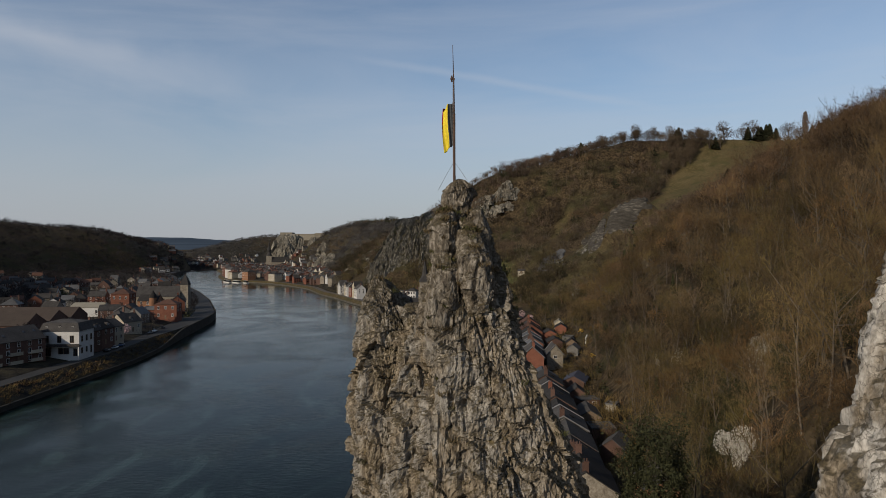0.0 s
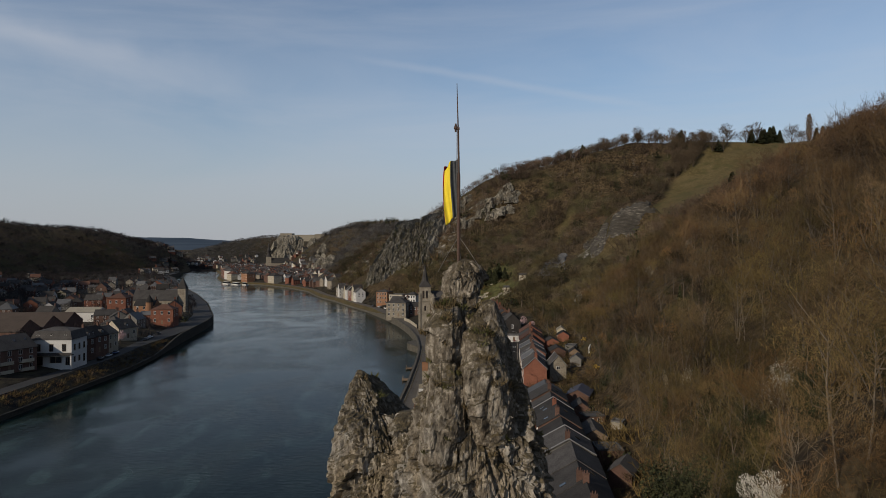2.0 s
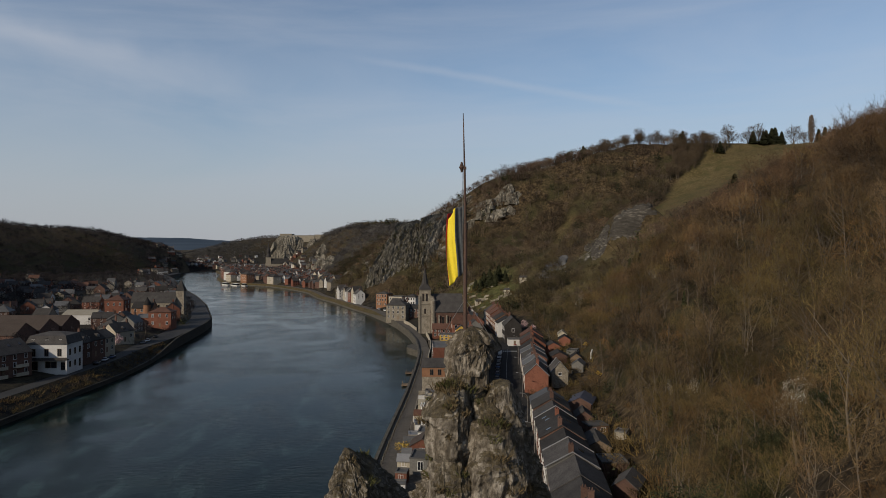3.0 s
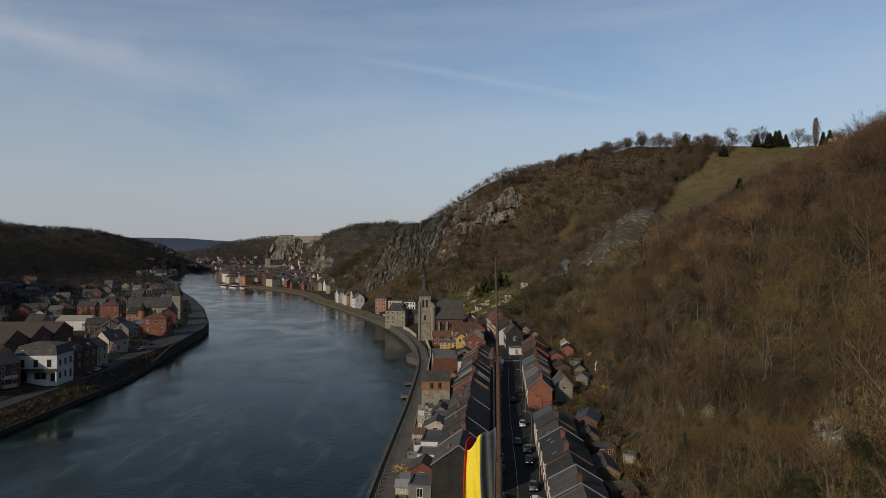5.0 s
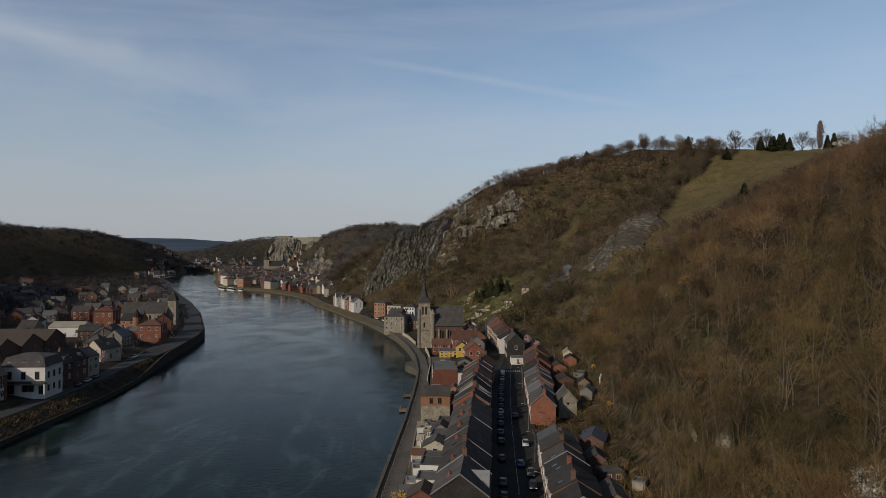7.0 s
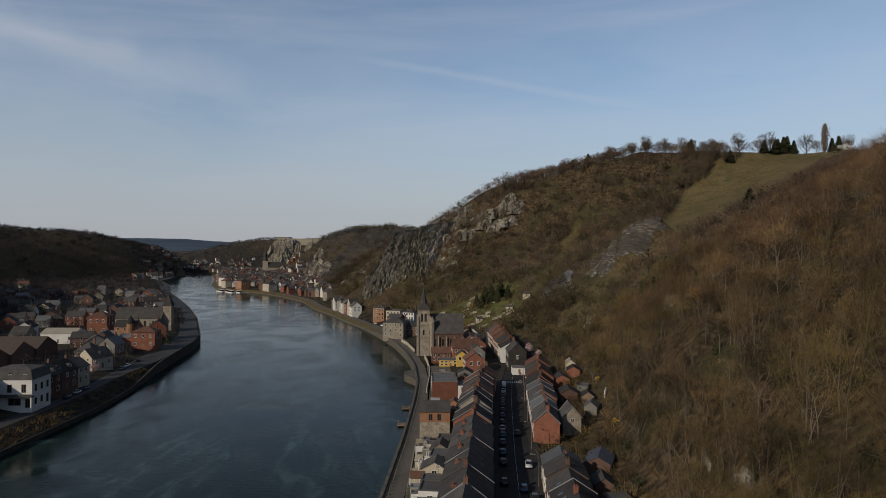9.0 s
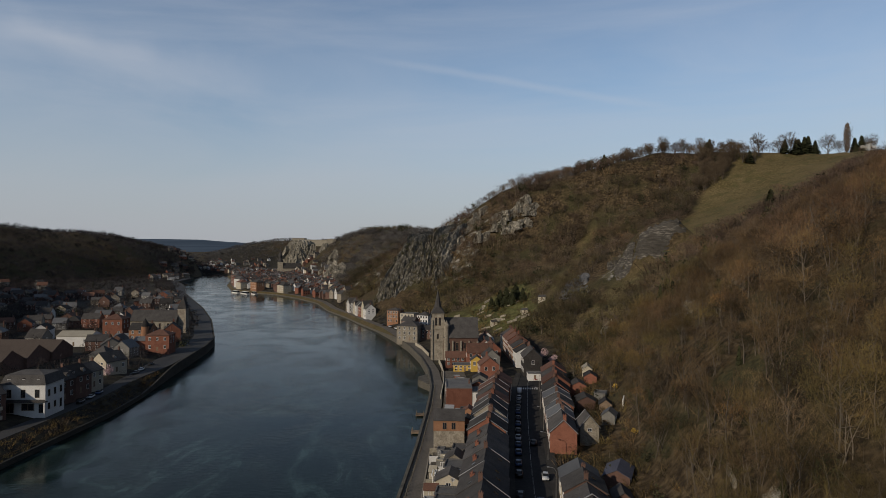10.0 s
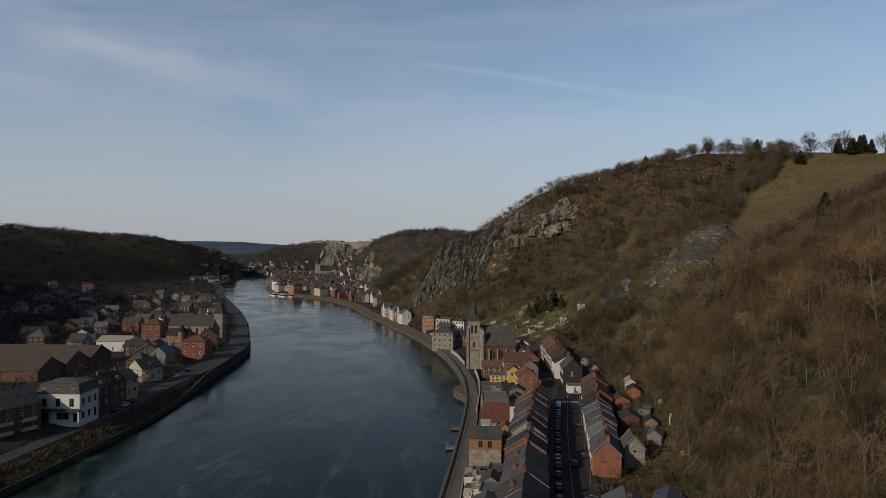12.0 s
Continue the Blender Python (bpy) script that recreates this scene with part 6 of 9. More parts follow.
# western church
wc = empty("church", pose(-200, 452, 7.3, 0, 0, 4), "grey stone church with a slate roof and small spire", "church")
bm = bmesh.new()
prism(bm, [(-6, -2), (6, -2), (6, 7.6), (0, 14.2), (-6, 7.6)], "x", -17, 12.5)
part("nave", fix(bm), STONE, wc)
bm = bmesh.new()
roof_slabs(bm, 30, 12, 7.6, 14.2)
part("nave_roof", fix(bm), SLATE, wc).matrix_basis = pose(-2.2, 0, 0.03)
bm = bmesh.new()
box(bm, 12.6, 18.0, -2.7, 2.7, -2, 15.4)
part("tower", fix(bm), STONE, wc)
bm = bmesh.new()
b4 = [bm.verts.new((15.3 + sx * 3.1, sy * 3.1, 15.42)) for sx, sy in ((-1, -1), (1, -1), (1, 1), (-1, 1))]
tp = bm.verts.new((15.3, 0, 23.4))
bm.faces.new(b4[::-1])
for i in range(4):
    bm.faces.new((b4[i], b4[(i + 1) % 4], tp))
part("spire", fix(bm), SLATE, wc)
for k in range(5):
    w_ = share("window", W_FRAME_DARK, wc, pose(-14 + k * 5.4, -6.01, 2.0) @ Matrix.Diagonal((1.3, 1, 4.0, 1)))
    share("pane", W_PANE, w_, Matrix.Identity(4))
for sx in (14.5, 16.1):
    share("belfry_opening", W_FRAME_DARK, wc, pose(sx, -2.71, 11.2) @ Matrix.Diagonal((0.9, 1, 2.8, 1)))

# the rest of the town, scattered along lanes
WALLS = [(BRICK, "red brick"), (BRICK, "red brick"), (BRICK_DARK, "dark brick"), (BRICK_DARK, "brown brick"), (BRICK_DARK, "dark brick"), (BRICK_DARK, "dark brick"), (BRICK_DARK, "brown brick"), (RENDER_WHITE, "white rendered"), (RENDER_GREY, "grey rendered"), (RENDER_GREY, "grey rendered"), (STONE, "brown stone"), (STONE, "grey stone"), (STONE, "grey stone")]
ROOFS = [(SLATE, "dark slate"), (SLATE, "dark slate"), (SLATE, "black slate"), (SLATE, "dark slate"), (SLATE_LIGHT, "pale slate"), (TILE, "brown tiled")]
taken = [(-146, 246, 14), (-160, 226, 18), (-146, 271, 12), (-148, 282, 10), (-157, 316, 12), (-163, 376, 11), (-174, 379, 8), (-216, 428, 11), (-217, 392, 18), (-196, 402, 9), (-182, 393, 10), (-247, 310, 30), (-290, 320, 40), (-220, 330, 34), (-260, 345, 34), (-200, 452, 16), (-213, 452, 12), (-186, 452, 10), (-300, 345, 30), (-205, 345, 20)]


FAR_BM, FAR_SLOT = bmesh.new(), {}


def far_house(x, y, rot, w, d, e, r, wall, roof, z0):
    """One far house of the joined town: walls, roof and a chimney."""
    m = pose(x, y, z0, 0, 0, rot)
    for material, build in ((wall, lambda b: gable_walls(b, w, d, e, r)), (roof, lambda b: roof_slabs(b, w, d, e, r)), (BRICK, lambda b: box(b, w / 2 - 1.1, w / 2 - 0.3, -0.4, 0.4, r - 1, r + 1.3)),
                            (PANE, lambda b: [box(b, q - 0.5, q + 0.5, -d / 2 - 0.04, -d / 2, h0, h0 + 1.4) for q in (-w / 3.2, 0, w / 3.2) for h0 in ((1.0, 3.8) if e > 5.6 else (1.2,))])):
        slot = FAR_SLOT.setdefault(material.name, (len(FAR_SLOT), material))[0]
        b = bmesh.new()
        build(b)
        fix(b)
        new_v = {v: FAR_BM.verts.new(m @ v.co) for v in b.verts}
        for f in b.faces:
            FAR_BM.faces.new([new_v[v] for v in f.verts]).material_index = slot
        b.free()


def scatter(count, place, group, big=1.0, panes=False, plain=False):
    made = tries = 0
    while made < count and tries < count * 40:
        tries += 1
        x, y, rot = place()
        w, d = rnd.uniform(8, 13) * big, rnd.uniform(7.5, 10.5)
        if any((x - a) ** 2 + (y - b) ** 2 < (r + max(w, d) * 0.5) ** 2 for a, b, r in taken):
            continue
        taken.append((x, y, max(w, d) * 0.5))
        e = rnd.uniform(4.4, 7.0)
        (wl, wn_), (rf, rn) = rnd.choice(WALLS + 3 * [(RENDER_WHITE, "white"), (RENDER_CREAM, "cream")] if plain else WALLS), rnd.choice(ROOFS)
        kd = "hip" if rnd.random() < 0.2 else "gable"
        if plain:
            far_house(x, y, rot, w, d, e, e + rnd.uniform(2.6, 4.4), wl, rf, ground_z(x, y))
            made += 1
            continue
        house(x, y, rot, w, d, e, e + rnd.uniform(2.6, 4.4), wl, rf, f"{wn_} house with a {rn} roof", kind=kd, front=(0, 0) if plain else (3, 2), back=(0, 0), ends=(0, 0) if plain else (1, 1), chimneys=1, group=group, panes=panes, door=False)
        made += 1


def west_place():
    y = rnd.uniform(330, 800)
    xl = float(left_bank(y))
    far = rnd.random() ** 1.5
    x = xl - 20 - far * min(200, 95 + (y - 330) * 0.35)
    return x, y, rnd.choice((0, 90)) + rnd.uniform(-18, 18) + 15


def far_east_place():
    y = rnd.uniform(690, 1480)
    a, b = float(right_bank(y)) + 16, float(np.interp(y, HILL[:, 0], HILL[:, 1])) + 12
    return a + rnd.random() * max(b - a, 5), y, rnd.choice((35, 125)) + rnd.uniform(-15, 15)


def old_town_place():
    y = rnd.uniform(1180, 1980)
    a = float(right_bank(y)) + 18
    return a + rnd.random() ** 1.3 * 190, y, rnd.choice((35, 125)) + rnd.uniform(-15, 15)


def hill_edge_place():
    y = rnd.uniform(500, 1000)
    return float(left_bank(y)) - rnd.uniform(150, 330), y, rnd.uniform(0, 90)


def far_west_place():
    y = rnd.uniform(1150, 1600)
    return float(left_bank(y)) - rnd.uniform(18, 70), y, rnd.uniform(30, 70)


house(381, 603, 8, 24, 9, 3.4, 7.2, STONE, SLATE_LIGHT, "long low farmhouse on the hilltop with a grey roof", front=(5, 1), back=(0, 0), ends=(1, 1), chimneys=1, group="", category="farmhouse")
scatter(88, west_place, LB)
scatter(8, hill_edge_place, "scattered houses below the western hill")
scatter(330, far_east_place, "houses of the old town", 0.9, plain=True)
scatter(170, old_town_place, "houses of the old town", 1.0, plain=True)
scatter(26, far_west_place, "far houses on the west bank", 1.2, plain=True)
far_me = bpy.data.meshes.new("distant_houses")
FAR_BM.to_mesh(far_me)
FAR_BM.free()
for slot, material in sorted(FAR_SLOT.values(), key=lambda q: q[0]):
    far_me.materials.append(material)
tagged(new("distant_houses", far_me), "crowded slate-roofed houses of the distant old town", "houses", kind="stuff")

# ---------------------------------------------------------------- woods
def unit(v):
    return v / (np.linalg.norm(v) + 1e-9)


def bare_tree(seed, limbs=8, subs=5, twigs=5, spread=0.42, stems=1, width=1.0, clear=0.3):
    """A leafless tree one metre high: arrays of places, triangles and 0 for bark or 1 for twigs. Each branch is a slender spike."""
    g = np.random.default_rng(seed)
    V, F, M = [], [], []

    def spike(a, b, w, mat_, cross=True):
        d = unit(b - a)
        s = unit(np.cross(d, g.normal(size=3)))
        for k in range(2 if cross else 1):
            n = len(V)
            V.extend([a - s * w, a + s * w, b])
            F.append((n, n + 1, n + 2))
            M.append(mat_)
            s = np.cross(d, s)

    def stem(a, b, w0, w1):
        n = len(V)
        d = unit(b - a)
        s = unit(np.cross(d, (1, 0.3, 0)))
        t = np.cross(d, s)
        ring = [s, t, -s, -t]
        V.extend([a + r * w0 for r in ring] + [b + r * w1 for r in ring])
        for k in range(4):
            q = (k + 1) % 4
            F.extend([(n + k, n + q, n + 4 + q), (n + k, n + 4 + q, n + 4 + k)])
            M.extend([0, 0])

    for st in range(stems):
        foot = np.array((g.normal() * 0.05 * (stems > 1), g.normal() * 0.05 * (stems > 1), -0.12))
        lean = np.array((g.normal() * 0.06, g.normal() * 0.06, 1.0))
        lean = lean + (np.array((g.normal(), g.normal(), 0)) * 0.11 if stems > 1 else 0)
        top = foot + lean * (0.72 + 0.12 * g.random())
        mid = foot + (top - foot) * 0.5 + np.array((g.normal(), g.normal(), 0)) * 0.02
        w = 0.017 * width
        stem(foot, mid, w, w * 0.65)
        stem(mid, top, w * 0.65, w * 0.25)
        for i in range(limbs):
            h = clear + (0.98 - clear) * (i + g.random()) / limbs
            p = foot + (mid - foot) * (h / 0.5) if h < 0.5 else mid + (top - mid) * ((h - 0.5) / 0.5)
            a = g.random() * 2 * np.pi
            reach = spread * (1.1 - 0.75 * max(h - clear, 0)) * g.uniform(0.7, 1.15)
            tip = p + np.array((np.cos(a) * reach, np.sin(a) * reach, g.uniform(0.22, 0.50)))
            bend = p + (tip - p) * 0.5 + g.normal(size=3) * 0.055 - np.array((0, 0, 0.03))
            stem(p, bend, 0.0062 * width, 0.0036 * width)
            spike(bend, tip, 0.0036 * width, 0)
            for j in range(subs):
                u = g.uniform(0.3, 1.0)
                q = p + (bend - p) * (u * 2) if u < 0.5 else bend + (tip - bend) * (u * 2 - 1)
                d = unit(tip - p) + g.normal(size=3) * 0.46 + np.array((0, 0, 0.42))
                e = q + unit(d) * g.uniform(0.10, 0.22)
                spike(q, e, 0.0034 * width, 1, False)
                for k in range(twigs):
                    r = q + (e - q) * g.uniform(0.2, 1.0)
                    d2 = unit(e - q) + g.normal(size=3) * 0.55 + np.array((0, 0, 0.4))
                    spike(r, r + unit(d2) * g.uniform(0.05, 0.11), 0.0026 * width, 1, False)
    return np.array(V), np.array(F), np.array(M)


def crown_tree(seed, n=60, wide=0.34, size=0.10, thin=0.03, trunk=True):
    """A tree of the middle distance: a stem and a rounded open crown of short upward sprays."""
    g = np.random.default_rng(seed)
    V, F, M = [], [], []
    if trunk:
        for s in (np.array((0.016, 0, 0)), np.array((0, 0.016, 0))):
            k = len(V)
            V.extend([np.array((0, 0, -0.1)) - s, np.array((0, 0, -0.1)) + s, np.array((g.normal() * 0.03, g.normal() * 0.03, 0.75))])
            F.append((k, k + 1, k + 2))
            M.append(0)
    lobes = [(g.normal(size=3) * np.array((wide * 0.45, wide * 0.45, 0.12)) + np.array((0, 0, 0.58)), wide * g.uniform(0.45, 0.8)) for q in range(5)]
    for i in range(n):
        c, r = lobes[i % 5]
        d = unit(g.normal(size=3) + np.array((0, 0, 0.25)))
        p = c + d * r * g.uniform(0.45, 1.0) * np.array((1, 1, 0.95))
        e = p + unit(d * 0.6 + np.array((0, 0, 0.7)) + g.normal(size=3) * 0.6) * size * g.uniform(0.6, 1.3)
        s = unit(np.cross(e - p, g.normal(size=3))) * thin * g.uniform(0.6, 1.2)
        k = len(V)
        V.extend([p - s, p + s, e])
        F.append((k, k + 1, k + 2))
        M.append(1)
    return np.array(V), np.array(F), np.array(M)


def scrub(seed, n=46, width=1.0):
    """Leafless undergrowth: a fan of thin shoots."""
    g = np.random.default_rng(seed)
    V, F = [], []
    for i in range(n):
        a, r = g.random() * 2 * np.pi, g.random() ** 0.5 * 0.55
        p = np.array((np.cos(a) * r, np.sin(a) * r, -0.1))
        d = unit(np.array((np.cos(a) * 0.5, np.sin(a) * 0.5, 1.0)) + g.normal(size=3) * 0.35)
        e = p + d * g.uniform(0.5, 1.05)
        s = unit(np.cross(d, g.normal(size=3))) * 0.020 * width
        k = len(V)
        V.extend([p - s, p + s, e])
        F.append((k, k + 1, k + 2))
        for q in range(2):
            b = p + (e - p) * g.uniform(0.4, 0.9)
            e2 = b + unit(d + g.normal(size=3) * 0.7) * 0.3
            k = len(V)
            V.extend([b - s * 0.8, b + s * 0.8, e2])
            F.append((k, k + 1, k + 2))
    return np.array(V), np.array(F), np.ones(len(F), int)


def conifer(seed, layers=11, per=11, wide=0.2):
    """A dark conifer one metre high in drooping whorls of ragged sprays."""
    g = np.random.default_rng(seed)
    V, F, M = [], [], []
    for i in range(layers):
        h = 0.08 + 0.9 * i / layers
        for k in range(per):
            a = g.random() * 2 * np.pi
            r = wide * (1.02 - h) ** 0.85 * g.uniform(0.75, 1.25) + 0.015
            c, s = np.cos(a), np.sin(a)
            z = h + g.normal() * 0.02
            p0, p1 = np.array((0, 0, z + 0.05)), np.array((c * r, s * r, z - r * 0.35))
            side = np.array((-s, c, 0.0)) * (0.035 + r * 0.28)
            m = p0 * 0.45 + p1 * 0.55
            n = len(V)
            V.extend([p0, m - side, p1, m + side + np.array((0, 0, 0.02))])
            F.extend([(n, n + 1, n + 2), (n, n + 2, n + 3)])
            M.extend([2, 2])
    n = len(V)
    V.extend([np.array((0.015, 0, -0.1)), np.array((-0.01, 0.012, -0.1)), np.array((-0.01, -0.012, -0.1)), np.array((0, 0, 0.9))])
    F.extend([(n, n + 1, n + 3), (n + 1, n + 2, n + 3), (n + 2, n, n + 3)])
    M.extend([0, 0, 0])
    V.extend([np.array((0.01, 0, 0.9)), np.array((-0.01, 0, 0.9)), np.array((0, 0, 1.04))])
    F.append((n + 4, n + 5, n + 6))
    M.append(2)
    return np.array(V), np.array(F), np.array(M)


def ivy_clump(seed, n=90, leaf=0.10):
    """A leafy evergreen bush: many small leaf clusters with gaps."""
    g = np.random.default_rng(seed)
    d = g.normal(size=(n, 3))
    d /= np.linalg.norm(d, axis=1)[:, None]
    lump = 1 + 0.35 * np.sin(d[:, :1] * 5 + seed) * np.cos(d[:, 1:2] * 4) + 0.2 * np.sin(d[:, 2:] * 9)
    c = d * (0.26 + 0.2 * g.random((n, 1))) * lump * np.array((0.85, 0.85, 1.1)) + np.array((0, 0, 0.48))
    V, F = [], []
    for p in c:
        a, b = unit(g.normal(size=3)), unit(g.normal(size=3))
        k = len(V)
        V.extend([p + a * leaf, p + b * leaf, p - (a + b) * leaf * 0.7])
        F.append((k, k + 1, k + 2))
    return np.array(V), np.array(F), np.full(len(F), 2)


def plume(seed, n=1700):
    """The narrow upright crown of a poplar."""
    g = np.random.default_rng(seed)
    V, F = [], []
    for i in range(n):
        h, a = 0.1 + 0.88 * g.random(), g.random() * 6.283
        r = 0.105 * math.sin(math.pi * min(1.0, (h - 0.06) / 0.95)) ** 0.5 * g.uniform(0.3, 1.0)
        p = np.array((math.cos(a) * r, math.sin(a) * r, h))
        e = p + np.array((math.cos(a) * 0.015, math.sin(a) * 0.015, g.uniform(0.03, 0.07)))
        s = unit(np.cross(e - p, g.normal(size=3))) * 0.006
        k = len(V)
        V.extend([p - s, p + s, e])
        F.append((k, k + 1, k + 2))
    return np.array(V), np.array(F), np.ones(len(F), int)


def wood(name, kinds, spots, label, mats=(BARK, TWIG, IVY)):
    """Many trees in one mesh. spots: x, y, z, height, widening, kind, tone, hue."""
    VV, FF, MM, TT, HH = [], [], [], [], []
    base = 0
    for x, y, z, h, wide, k, tone, hue in spots:
        v, f, m = kinds[int(k)]
        a = (x * 7.31 + y * 3.77) % 6.283
        c, s = math.cos(a), math.sin(a)
        VV.append(np.stack([(v[:, 0] * c - v[:, 1] * s) * h * wide + x, (v[:, 0] * s + v[:, 1] * c) * h * wide + y, v[:, 2] * h + z], 1))
        FF.append(f + base)
        MM.append(m)
        TT.append(np.full(len(v), tone))
        HH.append(np.full(len(v), hue))
        base += len(v)
    ob = new(name, mesh_np(name, np.concatenate(VV), np.concatenate(FF), list(mats), np.concatenate(MM), attrs={"tone": np.concatenate(TT), "hue": np.concatenate(HH)}))
    return tagged(ob, label, "woodland", kind="stuff")


def before_rock(x, y):
    """Gap in the trees between the camera and the small outcrops."""
    return ((x - 86) / 4) ** 2 + ((y - 266) / 6) ** 2 < 1


def in_pasture(x, y):
    return meadow(x, y) > 0.3


def on_slab(x, y):
    return slabs(x, y) > 0.22


def spread_spots(x0, x1, y0, y1, spacing, keep, tall, kinds, weights, hue=(0, 1), sink=0.0):
    xs, ys = np.arange(x0, x1, spacing), np.arange(y0, y1, spacing)
    X, Y = np.meshgrid(xs, ys)
    X = (X + rng.uniform(-0.6, 0.6, X.shape) * spacing).ravel()
    Y = (Y + rng.uniform(-0.6, 0.6, Y.shape) * spacing).ravel()
    ok = keep(X, Y)
    X, Y = X[ok], Y[ok]
    Z = height(X, Y)
    n = len(X)
    patch = fbm(X / 38, Y / 38, 3, 5) * 0.5 + 0.5
    H = rng.uniform(*tall, n) * (0.6 + 0.8 * patch)
    # olive and mossy low on the slope, brown in the middle, reddish near the top; single golden and grey trees between
    xf, xc = np.interp(Y, HILL[:, 0], HILL[:, 1]), np.interp(Y, HILL[:, 0], HILL[:, 3])
    low = np.clip((X - xf) / np.maximum(xc - xf, 1), 0, 1)
    hu = np.clip(0.62 - 0.62 * low + 0.42 * fbm(X / 48, Y / 48, 3, 6) + rng.normal(0, 0.09, n), 0.0, 0.68)
    odd = rng.random(n)
    hu = np.where(odd < 0.10, 0.80, np.where(odd > 0.90, 1.0, hu))
    return np.c_[X, Y, Z - sink, H, rng.uniform(0.85, 1.35, n), rng.choice(kinds, n, p=np.array(weights) / sum(weights)), np.clip(0.46 + 0.85 * fbm(X / 26, Y / 26, 3, 31) + rng.normal(0, 0.27, n), 0, 1), hu]


def hill_keep(x, y):
    xf, xc = np.interp(y, HILL[:, 0], HILL[:, 1]), np.interp(y, HILL[:, 0], HILL[:, 3])
    house_side = (y > 195) & (y < 232) & (x < 50)
    terrace = (x < 50) & (y > 418) & (y < 508) & (x > -12)
    return (x > xf + 3) & (x < xc + 26) & ~in_pasture(x, y) & ~(glade(x, y) > 0.35) & ~before_rock(x, y) & ~house_side & ~terrace & ~(on_slab(x, y) & (rng.random(np.shape(x)) < 0.94))


def joined(a, b):
    return np.vstack([a[0], b[0]]), np.vstack([a[1], b[1] + len(a[0])]), np.concatenate([a[2], b[2]])


NEAR_KINDS = [joined(bare_tree(100 + k, 8, 4, 3, 0.27, width=0.8, clear=0.28), crown_tree(170 + k, 640, 0.30, 0.07, 0.0040, False)) for k in range(5)] + [joined(bare_tree(120 + k, 4, 3, 3, 0.28, stems=3, width=0.7, clear=0.2), crown_tree(180 + k, 560, 0.33, 0.07, 0.0040, False)) for k in range(3)] + [scrub(140 + k, 70, 0.3) for k in range(3)] + [ivy_clump(150 + k, 420, 0.036) for k in range(2)] + [conifer(160)]
MID_KINDS = [crown_tree(200 + k, 200, 0.36, 0.11, 0.011) for k in range(5)] + [scrub(240 + k, 30, 1.2) for k in range(3)] + [ivy_clump(250, 60), conifer(260, 8, 8)]
FAR_KINDS = [crown_tree(300 + k, 110, 0.44, 0.14, 0.026) for k in range(5)] + [conifer(360, 6, 6), ivy_clump(350, 110, 0.05)]

# dense wood only on the part of the slope the camera sees
def view_side(x, y):
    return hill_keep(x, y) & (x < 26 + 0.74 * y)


FINE_KINDS = [joined(bare_tree(700 + k, 9, 5, 4, 0.36, width=0.75, clear=0.28), crown_tree(720 + k, 2100, 0.31, 0.042, 0.0019, False)) for k in range(4)] + [joined(bare_tree(740 + k, 4, 4, 4, 0.36, stems=3, width=0.6, clear=0.2), crown_tree(750 + k, 1900, 0.33, 0.042, 0.0019, False)) for k in range(3)]
spots = spread_spots(18, 215, 30, 145, 5.6, view_side, (7.0, 13.5), list(range(7)), [3] * 4 + [2.5] * 3)
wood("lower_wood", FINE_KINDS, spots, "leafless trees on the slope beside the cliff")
spots = spread_spots(18, 215, 145, 335, 5.9, view_side, (7.5, 13.5), [0, 1, 2, 3, 4, 5, 6, 7, 13], [3] * 5 + [2.5] * 3 + [0.15])
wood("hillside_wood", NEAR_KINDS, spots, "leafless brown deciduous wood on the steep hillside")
spots = spread_spots(18, 130, 30, 335, 4.6, lambda x, y: view_side(x, y) & (x < 95 + 0.1 * y), (1.2, 2.6), [8, 9, 10, 11, 12], [3, 3, 3, 0.6, 0.6])
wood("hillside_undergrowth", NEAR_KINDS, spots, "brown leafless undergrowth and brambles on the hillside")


def foot_band(x, y):
    xf = np.interp(y, HILL[:, 0], HILL[:, 1])
    return (x > xf - 2) & (x < xf + 12 + 34 * rng.random(np.shape(x)) ** 1.6) & (fbm(x / 16, y / 16, 3, 41) > -0.12)


spots = spread_spots(20, 110, 84, 400, 5.6, lambda x, y: foot_band(x, y) & hill_keep(x, y), (2.2, 5.5), [11, 12, 13], [3, 3, 0.4])
wood("evergreen_undergrowth", NEAR_KINDS, spots, "dark ivy, holly and evergreen bushes along the foot of the slope")


def face_zone(x, y):
    """The rock buttress above the quay, bare but for what grows on its ledges."""
    return (y > 545) & (y < 655) & (x > -100) & (x < -14 + 0.2 * (y - 600)) & (x < -20 - 0.55 * (600 - y))


def mid_keep(x, y):
    crag = (y > 520) & (y < 780) & (fbm(x / 24, y / 24, 3, 9) > -0.05) & (x < np.interp(y, HILL[:, 0], HILL[:, 3]) - 12)
    edge = (x > np.interp(y, HILL[:, 0], HILL[:, 3]) - 3) & (y > 560)
    return hill_keep(x, y) & ~edge & ~face_zone(x, y) & ~(crag & (rng.random(np.shape(x)) < 0.35))


